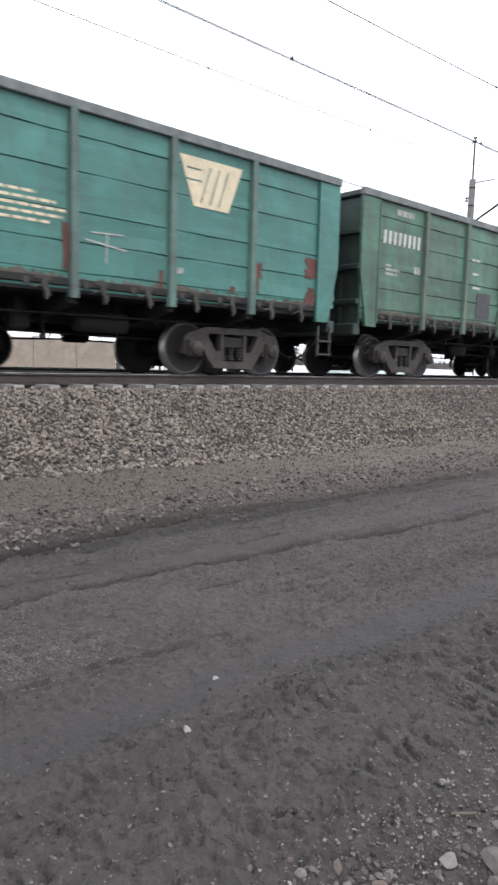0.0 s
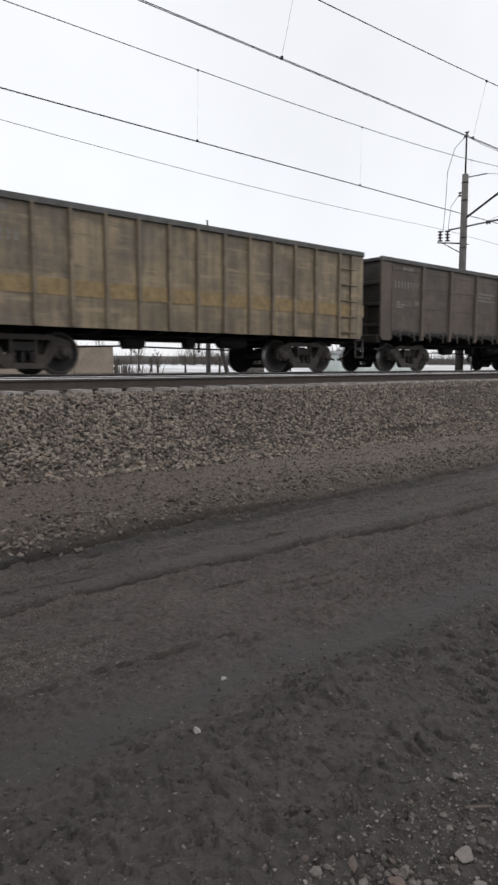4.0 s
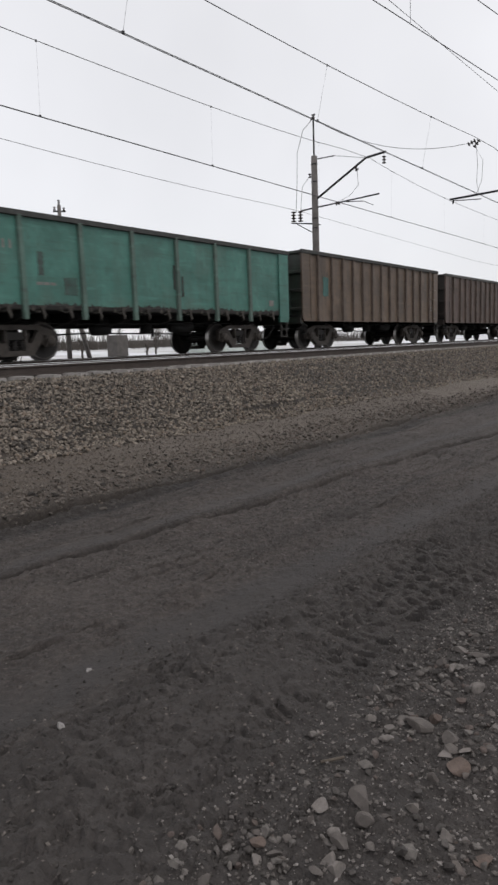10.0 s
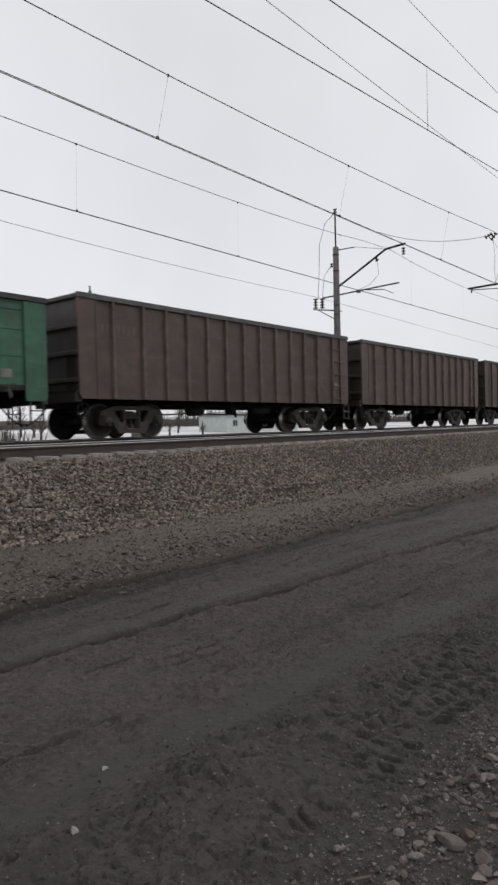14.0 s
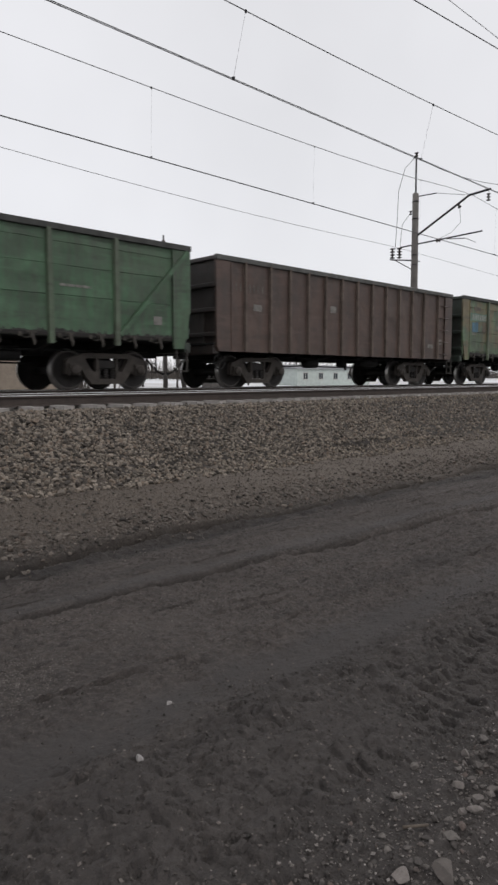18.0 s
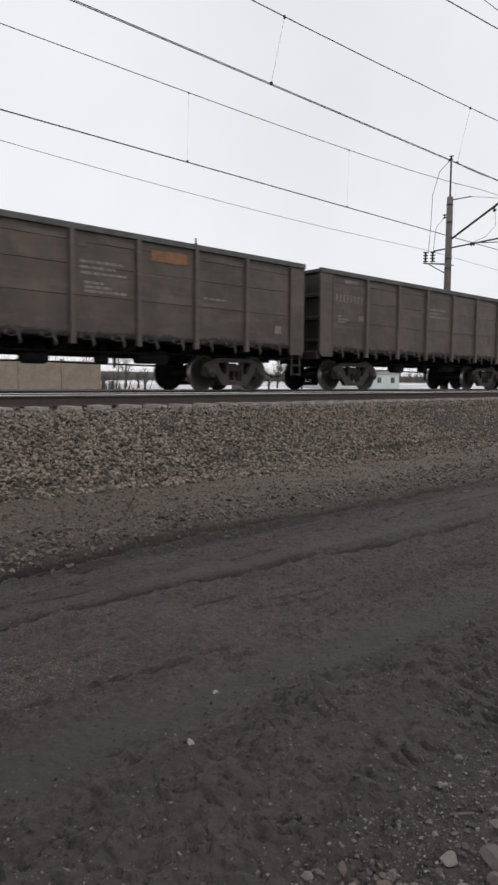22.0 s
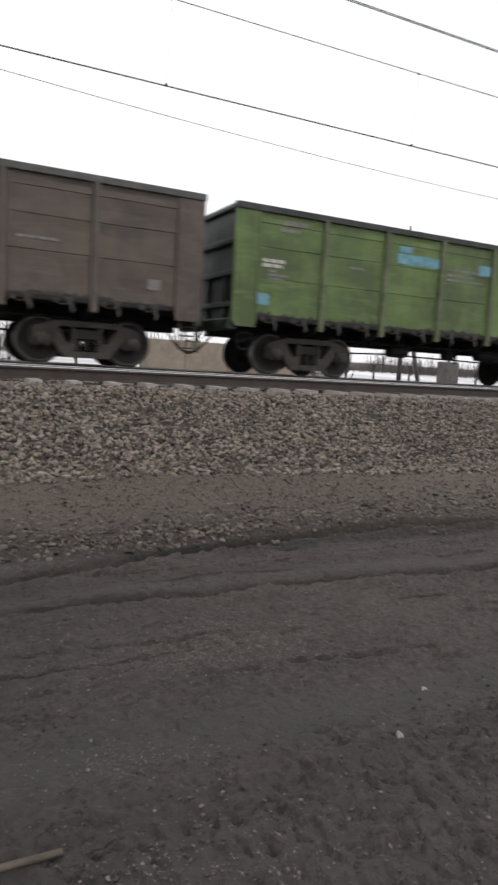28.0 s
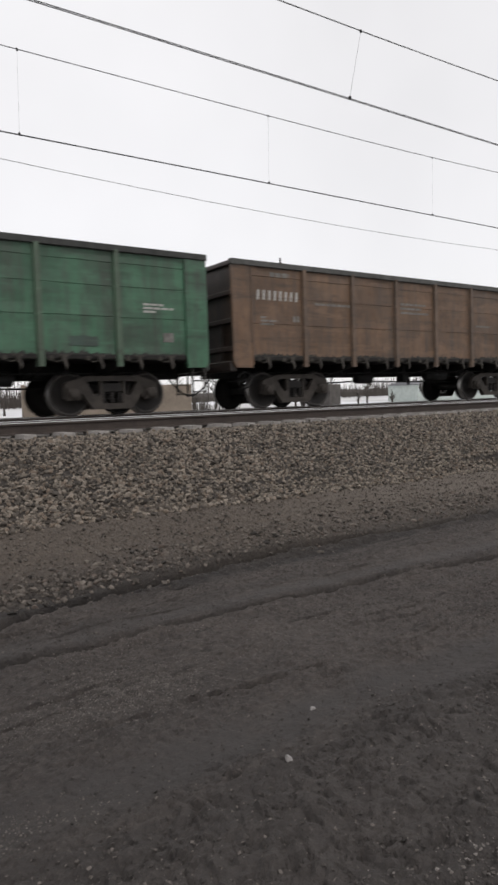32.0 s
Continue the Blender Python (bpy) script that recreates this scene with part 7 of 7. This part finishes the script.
def scrub(x0, x1, y0, y1, n, lo, hi, seed, name, label):
    """Bare thin twigs of a hedge far off, each a slender spike."""
    r = np.random.default_rng(seed)
    x, y = r.uniform(x0, x1, n), r.uniform(y0, y1, n)
    h = (lo + (hi - lo) * r.uniform(0, 1, n) ** 1.5) * np.clip(0.75 + 1.3 * fbm(x, y * 0.2, 9.0, seed, 3), 0.25, 1.5)
    z = ground_height(x, y) - 0.1
    dx, dy, w = r.normal(0, 0.16, n) * h, r.normal(0, 0.16, n) * h, 0.02 + 0.018 * h
    a = np.stack([np.stack([x - w, y, z], 1), np.stack([x + w, y, z], 1), np.stack([x, y + w, z], 1), np.stack([x + dx, y + dy, z + h], 1)], 1).reshape(-1, 3)
    k = np.arange(n)[:, None] * 4
    f = np.concatenate([k + [0, 1, 3], k + [1, 2, 3], k + [2, 0, 3]], 0)
    ob = new(name, grid_mesh(name, a.tolist(), f.tolist(), False))
    ob.data.materials.append(M["bark"])
    return tagged(ob, label, "bushes", kind="stuff")


scrub(-60, 260, 96, 114, 9000, 1.6, 5.0, 21, "far_scrub", "belt of bare grey bushes beyond the snowy field")
scrub(-12, 9.5, 30, 37, 1700, 0.8, 2.6, 22, "near_scrub", "bare brown bushes beside the concrete fence")
scrub(23.5, 29, 33, 42, 500, 0.6, 2.2, 23, "near_scrub", "bare brown bushes beside the concrete fence")


def hills():
    """A hazy ridge that rises towards the end of the line."""
    verts, faces = [], []
    for i in range(80):
        a = radians(20 + i * 1.3)
        rise = 0.6 + 4.9 * float(step(62.0, 80.0, np.array(20 + i * 1.3))) - 3.0 * float(step(88, 110, np.array(20 + i * 1.3))) + 0.25 * math.sin(i * 0.9) + 0.15 * math.sin(i * 2.3)
        for k, f in enumerate((0.0, 0.6, 1.0, 0.5, 0.0)):
            d = 1300 + 110 * k
            verts.append((d * math.sin(a), d * math.cos(a) - 9.8, 1520 * math.tan(radians(rise)) * f))
    for i in range(79):
        for k in range(4):
            q = i * 5 + k
            faces.append((q, q + 5, q + 6, q + 1))
    ob = new("hills", grid_mesh("hills", verts, faces))
    ob.data.materials.append(M["hill"])
    tagged(ob, "pale hazy hills on the horizon", "hills", kind="structure")


hills()
sleepers()


# ---- what moves ----
DRIFT_T = (0, 2.5, 3, 6, 7, 8, 9, 10, 11, 12, 13, 14, 15, 18, 19, 20, 21, 22, 23, 24, 25, 28, 29, 30, 31, 32)
DRIFT = (2.75, 2.05, 1.81, 1.05, 1.34, 1.0, 1.2, 0.9, 0.55, 0.77, 0.5, 0.92, 0.6, 0.3, 0.66, 0.65, 0.15, 0.58, 0.48, 0.8, 0.65, 0.8, 0.95, 1.15, 0.95, 1.25)
FAR_SPEED, NEAR_SPEED = 20.18, 16.98


def far_shift(t):
    return -1.234 + float(np.interp(t, DRIFT_T, DRIFT)) - FAR_SPEED * t - HALF


def near_shift(t):
    return 10.52 + float(np.interp(t, (0, 1, 2, 3), (-0.04, 0.26, -0.05, -0.1))) + NEAR_SPEED * t - HALF


def roll_wheels(sets, shift, dx):
    """All wheelsets of a train turn alike: one is keyed, the others share its keys."""
    rows = []
    for i in range(32 * FPS + 1):
        t = i / FPS
        rows.append((t, pose(dx, 0, WHEEL) @ Matrix.Rotation((shift(t) - shift(0)) / WHEEL, 4, "Y")))
    first = sets[0]
    walk(first, rows)
    for other in sets[1:]:
        other.rotation_mode = "QUATERNION"
        other.animation_data_create()
        other.animation_data.action = first.animation_data.action
        other.animation_data.action_slot = first.animation_data.action_slot


def motions():
    times = [i * 0.5 for i in range(65)]
    for n, w in far_wagons.items():
        walk(w, [(t, pose(far_shift(t) + PITCH * n, FAR, RAIL)) for t in times])
    for n, w in near_wagons.items():
        walk(w, [(t, pose(near_shift(t) + PITCH * n, NEAR, NEAR_RAIL)) for t in times])
    for train, shift in (("far", far_shift), ("near", near_shift)):
        for sets, dx in zip(WHEELSETS[train], (-0.925, 0.925)):
            roll_wheels(sets, shift, dx)


motions()
